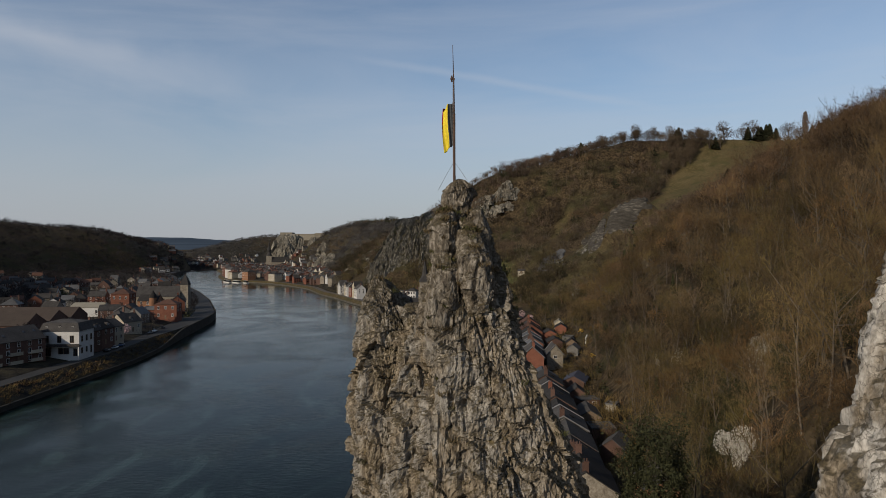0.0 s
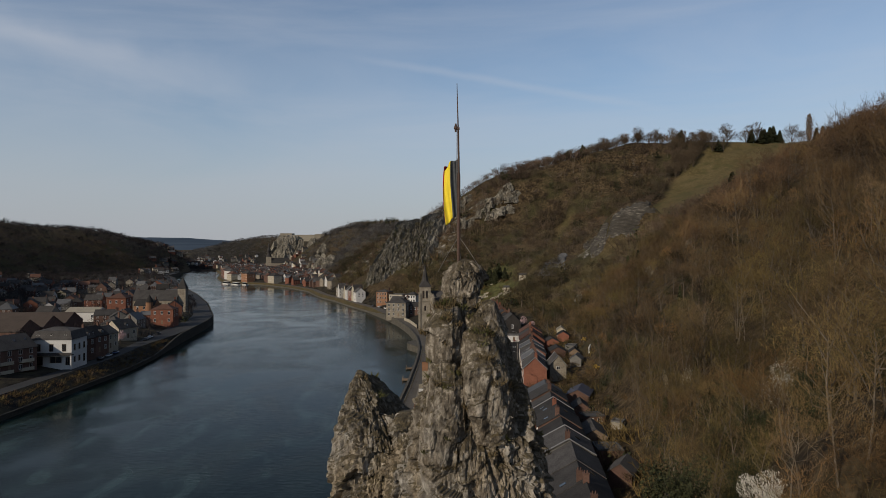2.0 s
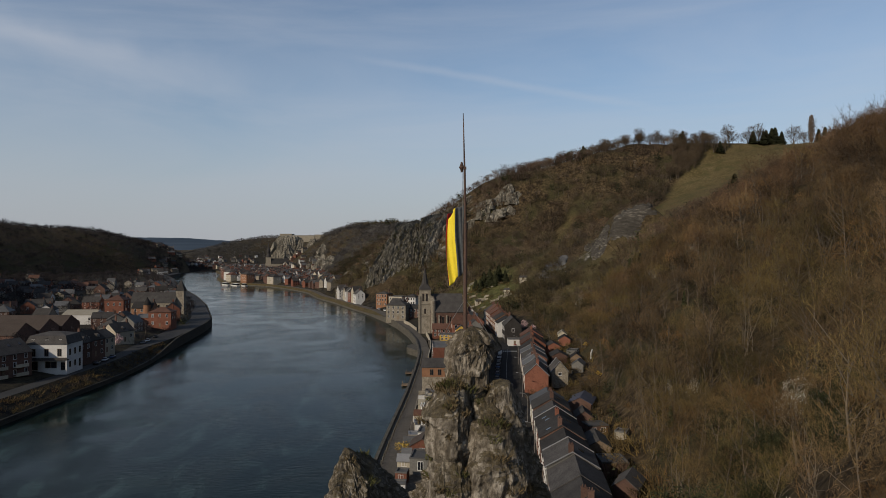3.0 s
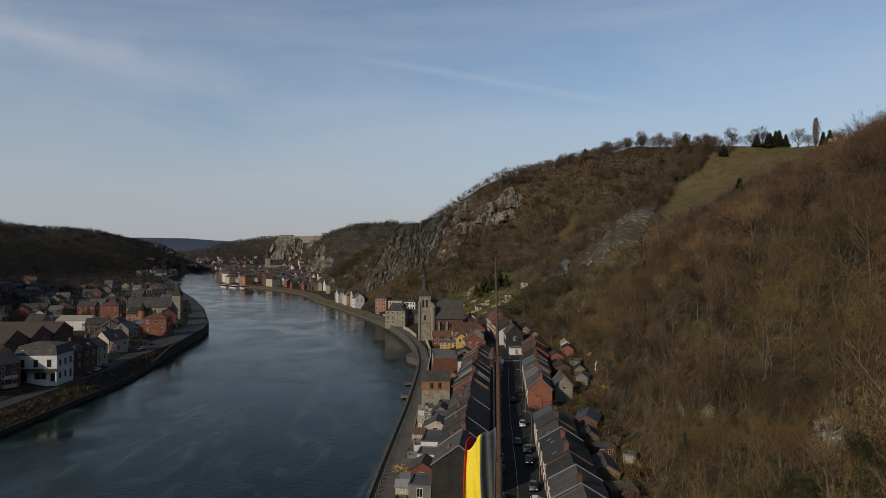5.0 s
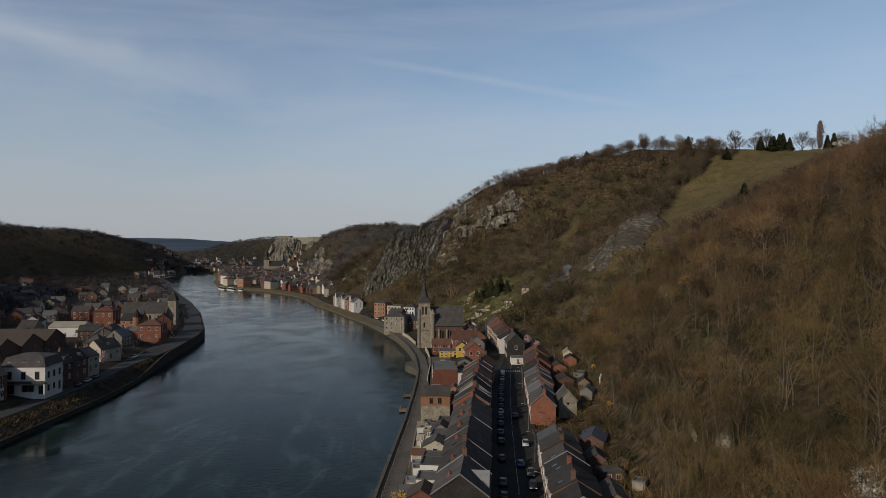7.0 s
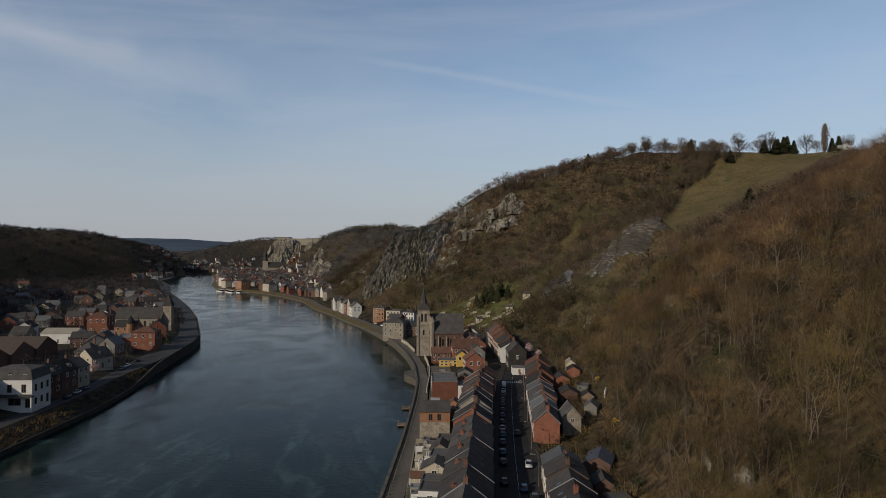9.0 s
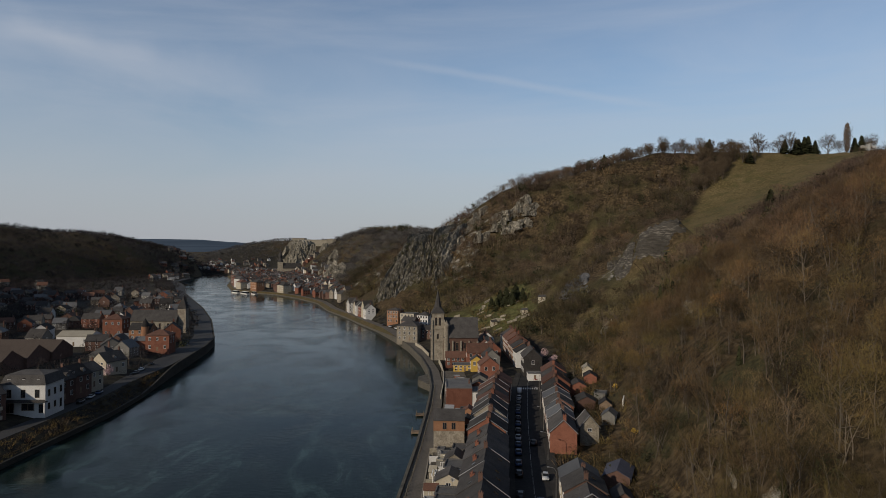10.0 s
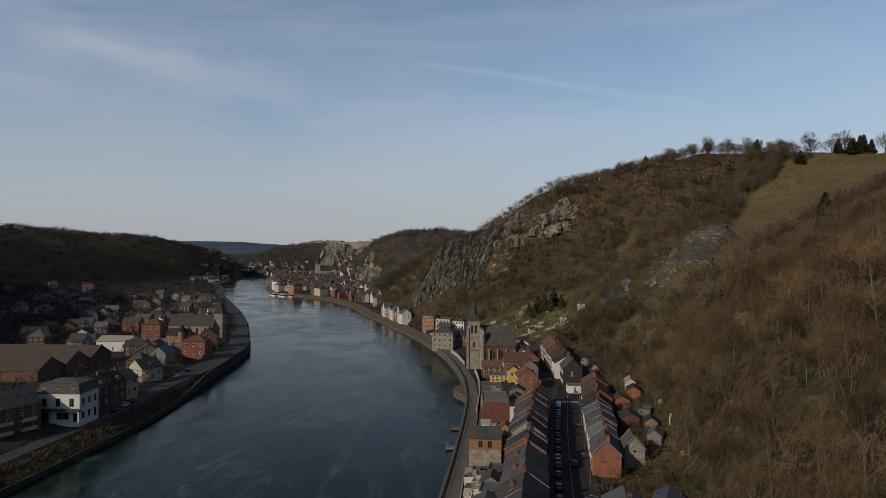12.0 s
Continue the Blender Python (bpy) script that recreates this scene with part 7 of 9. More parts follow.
spots = spread_spots(-140, 345, 335, 800, 4.9, mid_keep, (6, 11), list(range(10)), [3] * 5 + [0.8] * 3 + [0.7, 0.2])
wood("upper_wood", MID_KINDS, spots, "leafless wood over the crags and below the ridge", (BARK, MID_TWIG, IVY))
fy = np.arange(572, 770, 0.9)
fx = np.interp(fy, HILL[:, 0], HILL[:, 3]) + rng.uniform(-12, 3, len(fy))
wood("ridge_fringe", MID_KINDS, np.c_[fx, fy, height(fx, fy), rng.uniform(7, 12.5, len(fy)), rng.uniform(0.7, 1.1, len(fy)), rng.integers(0, 5, len(fy)), rng.random(len(fy)), rng.uniform(0.05, 0.4, len(fy))], "leafless trees in a line along the ridge", (BARK, MID_TWIG, IVY))
spots = spread_spots(18, 215, -40, 290, 11, lambda x, y: hill_keep(x, y) & (x > 22 + 0.74 * y) & ((x > 46) | (y > 40)), (7, 12), [0, 1, 2, 3, 4], [1] * 5)
wood("southern_wood", MID_KINDS, spots, "leafless wood on the slope behind the cliff", (BARK, MID_TWIG, IVY))


def far_keep(x, y):
    xf, xc = np.interp(y, HILL[:, 0], HILL[:, 1]), np.interp(y, HILL[:, 0], HILL[:, 3])
    return (x > xf + 4) & (x < xc + 60) & ~((y > 1440) & (y < 1640) & (x < -300))


spots = spread_spots(-520, 60, 780, 1900, 11, far_keep, (7, 12), list(range(7)), [3] * 5 + [0.12, 0.2], sink=2.5)
wood("distant_wood", FAR_KINDS, spots, "distant leafless wood along the valley side, greyed for haze", (BARK, HAZED_TWIG, IVY))


def west_keep(x, y):
    lf, lc = np.interp(y, LEFT_HILL[:, 0], LEFT_HILL[:, 1]), np.interp(y, LEFT_HILL[:, 0], LEFT_HILL[:, 3])
    return (x < lf + 30) & (x > lc - 60)


spots = spread_spots(-1060, -540, 640, 1900, 11, west_keep, (8, 13), list(range(7)), [3] * 5 + [0.4, 0.4], sink=3.5)
wood("western_wood", FAR_KINDS, spots, "dark leafless wood on the shaded western hill", (BARK, SHADED_TWIG, IVY))


def valley_keep(x, y):
    xl, xr = left_bank(y), right_bank(y)
    lf, xf = np.interp(y, LEFT_HILL[:, 0], LEFT_HILL[:, 1]), np.interp(y, HILL[:, 0], HILL[:, 1])
    west = (x < xl - 11) & (x > lf + 20) & (rng.random(np.shape(x)) < np.where(x < xl - 150, 0.85, 0.55))
    east = (x > xr + 12) & (x < xf) & (y > 640) & (rng.random(np.shape(x)) < 0.3)
    ok = west | east
    for a, b, r in taken:
        ok &= (x - a) ** 2 + (y - b) ** 2 > (r + 2.5) ** 2
    return ok


spots = spread_spots(-420, -90, 260, 540, 7.5, valley_keep, (4, 9), list(range(10)), [3] * 5 + [2] * 3 + [0.4, 0.3])
wood("orchard_trees", MID_KINDS, spots, "bare fruit trees and hedges between the houses of the west bank", (BARK, SHADED_TWIG, IVY))
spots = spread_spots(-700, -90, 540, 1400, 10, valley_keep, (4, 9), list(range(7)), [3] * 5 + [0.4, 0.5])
wood("garden_trees", FAR_KINDS, spots, "bare garden trees and hedges among the houses", (BARK, SHADED_TWIG, IVY))


def bank_keep(x, y):
    d = left_bank(y) - x
    return (d > 1.0) & (d < bank_width(y) - 0.6)


spots = spread_spots(-150, -120, 150, 345, 1.9, bank_keep, (0.7, 1.9), [5, 6, 7], [1, 1, 1])
spots[:, 2] = 1.4 + 3.7 * np.clip((left_bank(spots[:, 1]) - spots[:, 0] - 0.8) / np.maximum(bank_width(spots[:, 1]) - 0.8, 0.5), 0, 1)
wood("embankment_brambles", MID_KINDS, spots, "brown brambles and dead grass on the river embankment")
cy_ = np.linspace(1180, 1500, 70) + rng.uniform(-6, 6, 70)
cx_ = np.interp(cy_, HILL[:, 0], HILL[:, 3]) + rng.uniform(-14, 14, 70)
wood("distant_pines", FAR_KINDS, np.c_[cx_, cy_, height(cx_, cy_) - 1, rng.uniform(9, 16, 70), rng.uniform(1.2, 2.0, 70), rng.choice([5, 6, 6, 0, 1], 70), rng.random(70), np.full(70, 0.4)], "dark pines and ivy-clad trees along the far ridge", (BARK, MID_TWIG, IVY))


def foot_keep(x, y):
    sw, xf = street_west(y), np.interp(y, HILL[:, 0], HILL[:, 1])
    back = (x > sw + 23) & (x < xf + 4) & (y > 92) & (y < 425) & (rng.random(np.shape(x)) < 0.85)
    gap = (x > sw + 13.5) & (x < sw + 24) & (y > 188) & (y < 206)
    terr = (x > -10) & (x < 52) & (y > 415) & (y < 508) & (rng.random(np.shape(x)) < 0.4)
    return back | gap | terr


spots = spread_spots(10, 66, 90, 508, 3.1, foot_keep, (1.4, 4.6), list(range(9)), [1.2] * 5 + [3] * 3 + [0.8])
wood("hedges_and_brambles", MID_KINDS, spots, "bare hedges, brambles and fruit trees in the back gardens")


def mound_keep(x, y):
    return (height(x, y) > 30) & (y > 1750)


HILLTOP_KINDS = [crown_tree(380 + k, 80, 0.46, 0.16, 0.034, False) for k in range(4)]
spots = spread_spots(-1300, 100, 1750, 2450, 15, mound_keep, (8, 12), [0, 1, 2, 3], [1] * 4, sink=3.5)
wood("far_hill_wood", HILLTOP_KINDS, spots, "woods on the far hills, greyed for haze", (BARK, HAZED_TWIG, IVY))


# ---------------------------------------------------------------- single trees
def split_tree(data, name_mats):
    v, f, m = data
    out = []
    for k, (name, material) in enumerate(name_mats):
        sel = np.isin(m, [k] if k == 0 else [1, 2])
        if sel.any():
            out.append((name, mesh_np(name, v, f[sel], [material])))
    return out


def tree_model(data, crown_material, label, category="tree", group="", name="bare_tree"):
    ob = empty(name, Matrix.Identity(4), label, category, group)
    for nm, me in split_tree(data, (("trunk", BARK), ("crown", crown_material))):
        # stray places that no triangle of this part uses are dropped
        used = np.zeros(len(me.vertices), bool)
        tri = np.zeros(len(me.loops), np.int32)
        me.loops.foreach_get("vertex_index", tri)
        used[tri] = True
        co = np.zeros(len(me.vertices) * 3, np.float32)
        me.vertices.foreach_get("co", co)
        remap = np.cumsum(used) - 1
        m2 = mesh_np(nm, co.reshape(-1, 3)[used], remap[tri].reshape(-1, 3), [BARK if nm == "trunk" else crown_material], attrs={"tone": np.full(used.sum(), 0.5), "hue": np.full(used.sum(), 0.35)})
        bpy.data.meshes.remove(me)
        q = new(nm, m2)
        q.parent = ob
    return ob


def set_tree(ob, x, y, h, wide=1.0, z=None, turn=0.0, first=False):
    z = ground_z(x, y) if z is None else z
    m = pose(x, y, z, 0, 0, turn)
    if first:
        ob.matrix_world = m @ Matrix.Diagonal((h * wide, h * wide, h, 1))
        return ob
    q = copy_thing(ob, m)
    q.scale = (h * wide, h * wide, h)
    return q


SKYLINE = "trees along the top of the pasture"
oaks = [tree_model(joined(bare_tree(400 + k, 13, 5, 4, 0.36, width=1.8, clear=0.14), crown_tree(410 + k, 1000, 0.38, 0.10, 0.0060, False)), MID_TWIG, "leafless oak with a round open crown on the hilltop", group=SKYLINE) for k in range(3)]
firs = [tree_model(conifer(420 + k, 14, 16, 0.34), IVY, "dark pointed conifer on the hilltop", group=SKYLINE, name="conifer") for k in range(2)]
poplar = tree_model(joined(bare_tree(440, 26, 4, 3, 0.06, width=1.4, clear=0.08), plume(441)), POPLAR_TWIG, "tall narrow pale leafless poplar on the hilltop", group=SKYLINE, name="poplar")
# (place along the hilltop, height, widening, kind: 0 to 2 oaks, 5 and 6 firs)
for k, (px, h, w, kind) in enumerate(((206, 11, 1.2, 0), (211, 12, 1.2, 1), (216, 12, 1.3, 2), (222, 13, 1.2, 0), (227, 13, 1.0, 1), (233, 15, 1.25, 2), (239, 15, 1.15, 0), (244, 11, 1.2, 5), (249, 12, 0.9, 1), (255, 17, 1.15, 2),
                                      (272, 12, 1.2, 0), (277, 12, 1.3, 5), (281, 16, 1.3, 2), (284, 12, 1.3, 6), (289, 13, 1.2, 5), (293, 15, 1.1, 6), (297, 16, 1.1, 5), (301, 12, 1.2, 6), (314, 16, 1.25, 1))):
    src = oaks[kind] if kind < 3 else firs[kind - 5]
    set_tree(src, px, 570 + rnd.uniform(-4, 6), h, w, turn=rnd.uniform(0, 360))
set_tree(poplar, 324, 566, 26, 1.0, first=True)
for x, y, h, w, kind in ((334, 572, 15, 1.0, 5), (341, 574, 17, 1.0, 6), (349, 572, 16, 1.0, 2), (345, 575, 14, 1.0, 1), (318, 567, 11, 1.1, 1)):
    set_tree(oaks[kind] if kind < 3 else firs[kind - 5], x, y, h, w, turn=rnd.uniform(0, 360))
# move the models themselves onto the hilltop as well
for k, ob in enumerate(oaks + firs):
    set_tree(ob, 205 + k * 3.5, 576 + 3 * k, 12, 1.2, first=True)
# ridge trees against the sky
for k in range(120):
    y = 582 + k * 1.3 + rnd.uniform(-1, 1)
    xc = float(np.interp(y, HILL[:, 0], HILL[:, 3]))
    x = xc + rnd.uniform(-7, 4)
    set_tree(oaks[k % 3], x, y, rnd.uniform(9.5, 15) * (1.1 if k < 26 else 1.0), rnd.uniform(0.75, 1.15), z=ground_z(x, y) - 3.4, turn=rnd.uniform(0, 360))
set_tree(firs[0], 134, 616, 13, 1.2)
for k in range(34):
    t = rnd.random()
    x, y = 196 + 34 * t + rnd.uniform(-9, 5), 546 + 22 * t + rnd.uniform(-6, 8)
    set_tree(oaks[k % 3], x, y, rnd.uniform(9, 14), rnd.uniform(0.8, 1.1), z=ground_z(x, y) - 1.2, turn=rnd.uniform(0, 360))
# dark conifers above the garden terraces
for x, y, h in ((27, 474, 9), (30, 478, 12), (34, 476, 13), (38, 472, 11), (41, 478, 12), (45, 470, 9), (24, 482, 8)):
    set_tree(firs[int(x) % 2], x, y, h, 1.2, turn=rnd.uniform(0, 360))
# pasture's lone conifer
set_tree(firs[1], 183, 406, 14, 1.3)

# blossoming tree, dark conifers and hero trees on the near slope
blossom = tree_model(joined(bare_tree(460, 9, 0, 0, 0.34, stems=2, width=0.6, clear=0.15), crown_tree(461, 5200, 0.36, 0.016, 0.009, False)), BLOSSOM, "blackthorn in white blossom on the slope", name="blossom_tree")
set_tree(blossom, 30.1, 65, 8.0, 0.72, z=ground_z(30.1, 65) - 2.0, first=True)
set_tree(blossom, 338, 565, 10, 1.2, turn=20)
set_tree(blossom, 346, 566, 9, 1.2, turn=110)
thin_blossom = tree_model(joined(bare_tree(464, 10, 3, 2, 0.40, stems=3, width=0.5, clear=0.12), crown_tree(465, 1250, 0.46, 0.017, 0.007, False)), BLOSSOM, "thinly flowering blackthorn among the bare trees", name="blossom_tree")
set_tree(thin_blossom, 43.5, 84, 7.0, 0.95, first=True)
set_tree(thin_blossom, 48, 128, 4.6, 0.7, turn=150)
yew = tree_model(joined(bare_tree(471, 5, 2, 0, 0.25, width=1.6, clear=0.1), ivy_clump(470, 12000, 0.017)), IVY, "dense dark green evergreen tree on the slope", name="evergreen_tree")
set_tree(yew, 21.6, 63, 10, 0.95, z=19.5, first=True)
set_tree(yew, 36.0, 52, 6, 1.3, z=22, turn=50)
set_tree(yew, 39.5, 60, 5, 1.2, turn=110)
for x, y, h in ((36, 80, 4.5), (41, 86, 5.5), (44, 80, 5), (45, 75, 4.5), (48, 90, 5), (33, 74, 4), (41, 98, 4.5), (47, 82, 3.6), (39, 70, 4.2)):
    set_tree(yew, x, y, h, rnd.uniform(1.0, 1.35), turn=rnd.uniform(0, 360))
hero = [tree_model(bare_tree(480 + k, 12, 7, 6, 0.42, width=0.9, clear=0.35), TWIG, "tall leafless tree with a pale trunk on the slope", group="tall trees on the slope") for k in range(4)]
for k, ob in enumerate(hero):
    set_tree(ob, 58 + 14 * k, 80 + 22 * k, 15, 0.9, first=True)
for k in range(64):
    x, y = rnd.uniform(46, 155), rnd.uniform(60, 310)
    set_tree(hero[k % 4], x, y, rnd.uniform(11, 16), rnd.uniform(0.7, 1.0), turn=rnd.uniform(0, 360))

# ---------------------------------------------------------------- yards, walls and sheds
YARD = "sheds and annexes in the back yards"
for k, (y, w, d, h, wl, rf, lb, kd) in enumerate((
        (141, 4.5, 6, 3.2, RENDER_GREY, FLAT_ROOF, "grey yard annex with a flat roof", "flat"), (150, 6, 5.5, 3.0, BRICK, CORRUGATED, "brick shed with a sheet roof", "gable"), (158, 5, 5, 3.6, RENDER_WHITE, FLAT_ROOF, "white yard annex with a flat roof", "flat"),
        (166, 5, 6, 4.2, RENDER_WHITE, FLAT_ROOF, "white two-storey yard annex", "flat"), (174, 5.5, 5, 3.0, BRICK, FLAT_ROOF, "brick yard annex with a flat roof", "flat"), (182, 6, 6, 3.4, RENDER_CREAM, SLATE, "cream yard annex with a slate roof", "gable"),
        (190, 5, 6.5, 3.8, RENDER_WHITE, FLAT_ROOF, "white yard annex with a terrace roof", "flat"), (198, 6, 5, 3.0, STONE, SLATE, "stone outhouse with a slate roof", "gable"), (206, 4.5, 5, 3.2, RENDER_GREY, FLAT_ROOF, "grey yard annex with a flat roof", "flat"),
        (230, 5, 6, 4.0, BRICK, SLATE, "brick annex with a slate roof", "gable"), (238, 5, 5, 5.0, BRICK_ORANGE, TILE, "orange brick annex with a tiled roof", "gable"), (247, 6, 5, 3.4, RENDER_GREY, FLAT_ROOF, "grey yard annex with a flat roof", "flat"),
        (284, 5, 6, 4.2, BRICK, SLATE, "brick annex with a slate roof", "gable"), (296, 6, 6, 4.6, RENDER_GREY, SLATE, "grey annex with a slate roof", "gable"))):
    x = float(street_west(y)) - 10.6 - w / 2 - 0.1
    house(x, y, 84 if kd == "gable" else -6, w, d, h, h + (1.6 if kd == "gable" else 0), wl, rf, lb, z0=4.9, kind=kd, front=(1, 1), back=(0, 0), ends=(1, 1), chimneys=0, group=YARD, category="annex", door=False)


YY = np.arange(118, 336, 8.0)
ribbon("yard_paving", YY, lambda y: right_bank(y) + 6.2, lambda y: street_west(y) - 10.2, 2.5, 4.9, YARD_GROUND, "worn pale paving of the back yards", "paving")
for k in range(30):
    y = 128 + k * 6.3 + rnd.uniform(-1.5, 1.5)
    if 214 < y < 228 or 258 < y < 282:
        continue
    x0, x1 = float(right_bank(y)) + 7.6, float(street_west(y)) - 16.6
    x, w, d, h = rnd.uniform(x0, max(x0 + 0.5, x1)), rnd.uniform(1.8, 3.6), rnd.uniform(1.8, 3.4), rnd.uniform(1.5, 2.6)
    house(x, y, rnd.uniform(-12, 6), w, d, h, h + 0.9, rnd.choice((RENDER_WHITE, TIMBER, RENDER_CREAM, BRICK, STONE, RENDER_GREY)), rnd.choice((ZINC, SLATE_LIGHT, CREAM_ROOF, FLAT_ROOF, TILE)), rnd.choice(("small garden shed with a light roof", "small lean-to against a yard wall", "weathered garden shed in a back yard")), z0=4.9, kind=rnd.choice(("flat", "gable", "flat")), front=(1, 1), back=(0, 0), ends=(0, 0), chimneys=0, group=YARD, category="shed", door=False, panes=False)
# white pergola on posts
pergola = empty("pergola", pose(-3.6, 187, 4.9, 0, 0, -4), "white timber pergola in a back yard", "pergola")
for px_, py_ in ((-2.2, -1.8), (2.2, -1.8), (-2.2, 1.8), (2.2, 1.8)):
    bm = bmesh.new()
    box(bm, px_ - 0.08, px_ + 0.08, py_ - 0.08, py_ + 0.08, 0, 2.5)
    part("post", bm, FRAME_WHITE, pergola)
for k in range(7):
    bm = bmesh.new()
    box(bm, -2.6 + 0.83 * k, -2.45 + 0.83 * k, -2.2, 2.2, 2.503, 2.66)
    part("rafter", bm, FRAME_WHITE, pergola)
# stubby stone posts between the towpath and the water
bm = bmesh.new()
tube(bm, [((0, 0, 0), 0.22), ((0, 0, 0.75), 0.19), ((0, 0, 0.86), 0.10)], 8)
bollard = tagged(part("bollard", fix(bm), QUAY_STONE), "stubby stone post along the towpath", "post", "posts along the towpath")
bollard.matrix_world = pose(float(right_bank(120)) + 1.9, 120, 3.5)
for k in range(1, 80):
    y = 120 + k * 2.4
    copy_thing(bollard, pose(float(right_bank(y)) + 1.9, y, 3.5))


def wall_run(name, pts, h, thick, material, label, z=None, group="", category="garden wall"):
    """A low wall with a coping along a broken line, following the ground."""
    bm = bmesh.new()
    for (x0, y0), (x1, y1) in zip(pts, pts[1:]):
        a, b = Vector((x0, y0, 0)), Vector((x1, y1, 0))
        n = max(1, int((b - a).length / 3))
        side = (b - a).normalized().cross(Vector((0, 0, 1))) * thick / 2
        for i in range(n):
            p, q = a.lerp(b, i / n), a.lerp(b, (i + 1) / n)
            zp = (ground_z(p.x, p.y) if z is None else z)
            zq = (ground_z(q.x, q.y) if z is None else z)
            v = [bm.verts.new(c) for c in ((p + side).to_tuple()[:2] + (zp - 1.5,), (q + side).to_tuple()[:2] + (zq - 1.5,), (q - side).to_tuple()[:2] + (zq - 1.5,), (p - side).to_tuple()[:2] + (zp - 1.5,),
                                           (p + side).to_tuple()[:2] + (zp + h,), (q + side).to_tuple()[:2] + (zq + h,), (q - side).to_tuple()[:2] + (zq + h,), (p - side).to_tuple()[:2] + (zp + h,))]
            for f in ((0, 1, 2, 3), (4, 7, 6, 5), (0, 4, 5, 1), (1, 5, 6, 2), (2, 6, 7, 3), (3, 7, 4, 0)):
                bm.faces.new([v[k] for k in f])
    bmesh.ops.remove_doubles(bm, verts=bm.verts, dist=0.001)
    return tagged(part(name, fix(bm), material), label, category, group)


for k, y in enumerate((136, 146, 154, 163, 170, 178, 186, 195, 203, 211, 229, 243)):
    x1 = float(street_west(y)) - 10.7
    wall_run("yard_wall", [(-7.6 + rnd.uniform(-0.3, 0.4), y), (x1 - 5.5, y + 0.3)], rnd.uniform(0.8, 1.8), 0.3, rnd.choice((GARDEN_WALL, RENDER_GREY, BRICK, RENDER_WHITE)), "low wall between two back yards", z=4.9, group="yard walls")
wall_run("towpath_wall", [(-9.2, 100), (-8.6, 150), (-7.9, 213)], 0.9, 0.35, STONE, "stone wall along the towpath", z=3.6)
wall_run("towpath_wall", [(-6.5, 228), (-6.2, 259)], 1.4, 0.35, STONE, "stone wall along the towpath", z=3.8)
wall_run("towpath_wall", [(-6.5, 282), (-6.0, 310), (-6.5, 330), (-8.0, 350), (-9.8, 366)], 1.5, 0.35, RENDER_CREAM, "pale rendered garden wall along the towpath", z=3.8)
wall_run("towpath_wall", [(-16.0, 384), (-21.5, 410), (-26, 424)], 1.5, 0.35, RENDER_CREAM, "pale rendered wall along the towpath", z=3.8)

# landing stage where the quay bends
bm = bmesh.new()
prism(bm, [(-11.5, 309), (-10.2, 336), (-13.5, 336), (-18.2, 328), (-18.2, 322)], "z", -2.5, 3.2)
tagged(part("landing_stage", fix(bm), QUAY_STONE), "stone landing stage at the bend of the quay", "landing stage")
for y in (268.0, 245.0):
    bm = bmesh.new()
    box(bm, -15.6, -12.2, y, y + 3, 0.3, 0.7)
    for sx in (-15.3, -12.6):
        for sy in (y + 0.3, y + 2.6):
            tube(bm, [((sx, sy, -3), 0.12), ((sx, sy, 1.7), 0.12)], 7)
    tagged(part("jetty", fix(bm), TIMBER), "small timber jetty at the quay wall", "jetty")

# terraced gardens above the church
for k in range(40):
    x, y = rnd.uniform(-5, 44), rnd.uniform(432, 500)
    ln, turn = rnd.uniform(3, 7), rnd.uniform(-35, 25)
    c, s_ = math.cos(radians(turn)), math.sin(radians(turn))
    wall_run("terrace_wall", [(x - ln / 2 * c, y - ln / 2 * s_), (x, y + rnd.uniform(0.3, 1.2)), (x + ln / 2 * c, y + ln / 2 * s_)], rnd.uniform(0.7, 1.7), 0.5, GARDEN_WALL, "pale stone retaining wall of a terraced garden", group="terraced garden walls", category="retaining wall")
for x, y, rot, w, d in ((24, 449, 10, 4, 3), (44, 446, -10, 4, 3), (10, 440, 0, 5, 4), (56, 452, -15, 5, 4)):
    house(x, y, rot, w, d, 2.4, 3.4, RENDER_CREAM, SLATE, "small garden hut on a terrace", front=(1, 1), back=(0, 0), ends=(0, 0), chimneys=0, group="garden huts", category="garden hut")

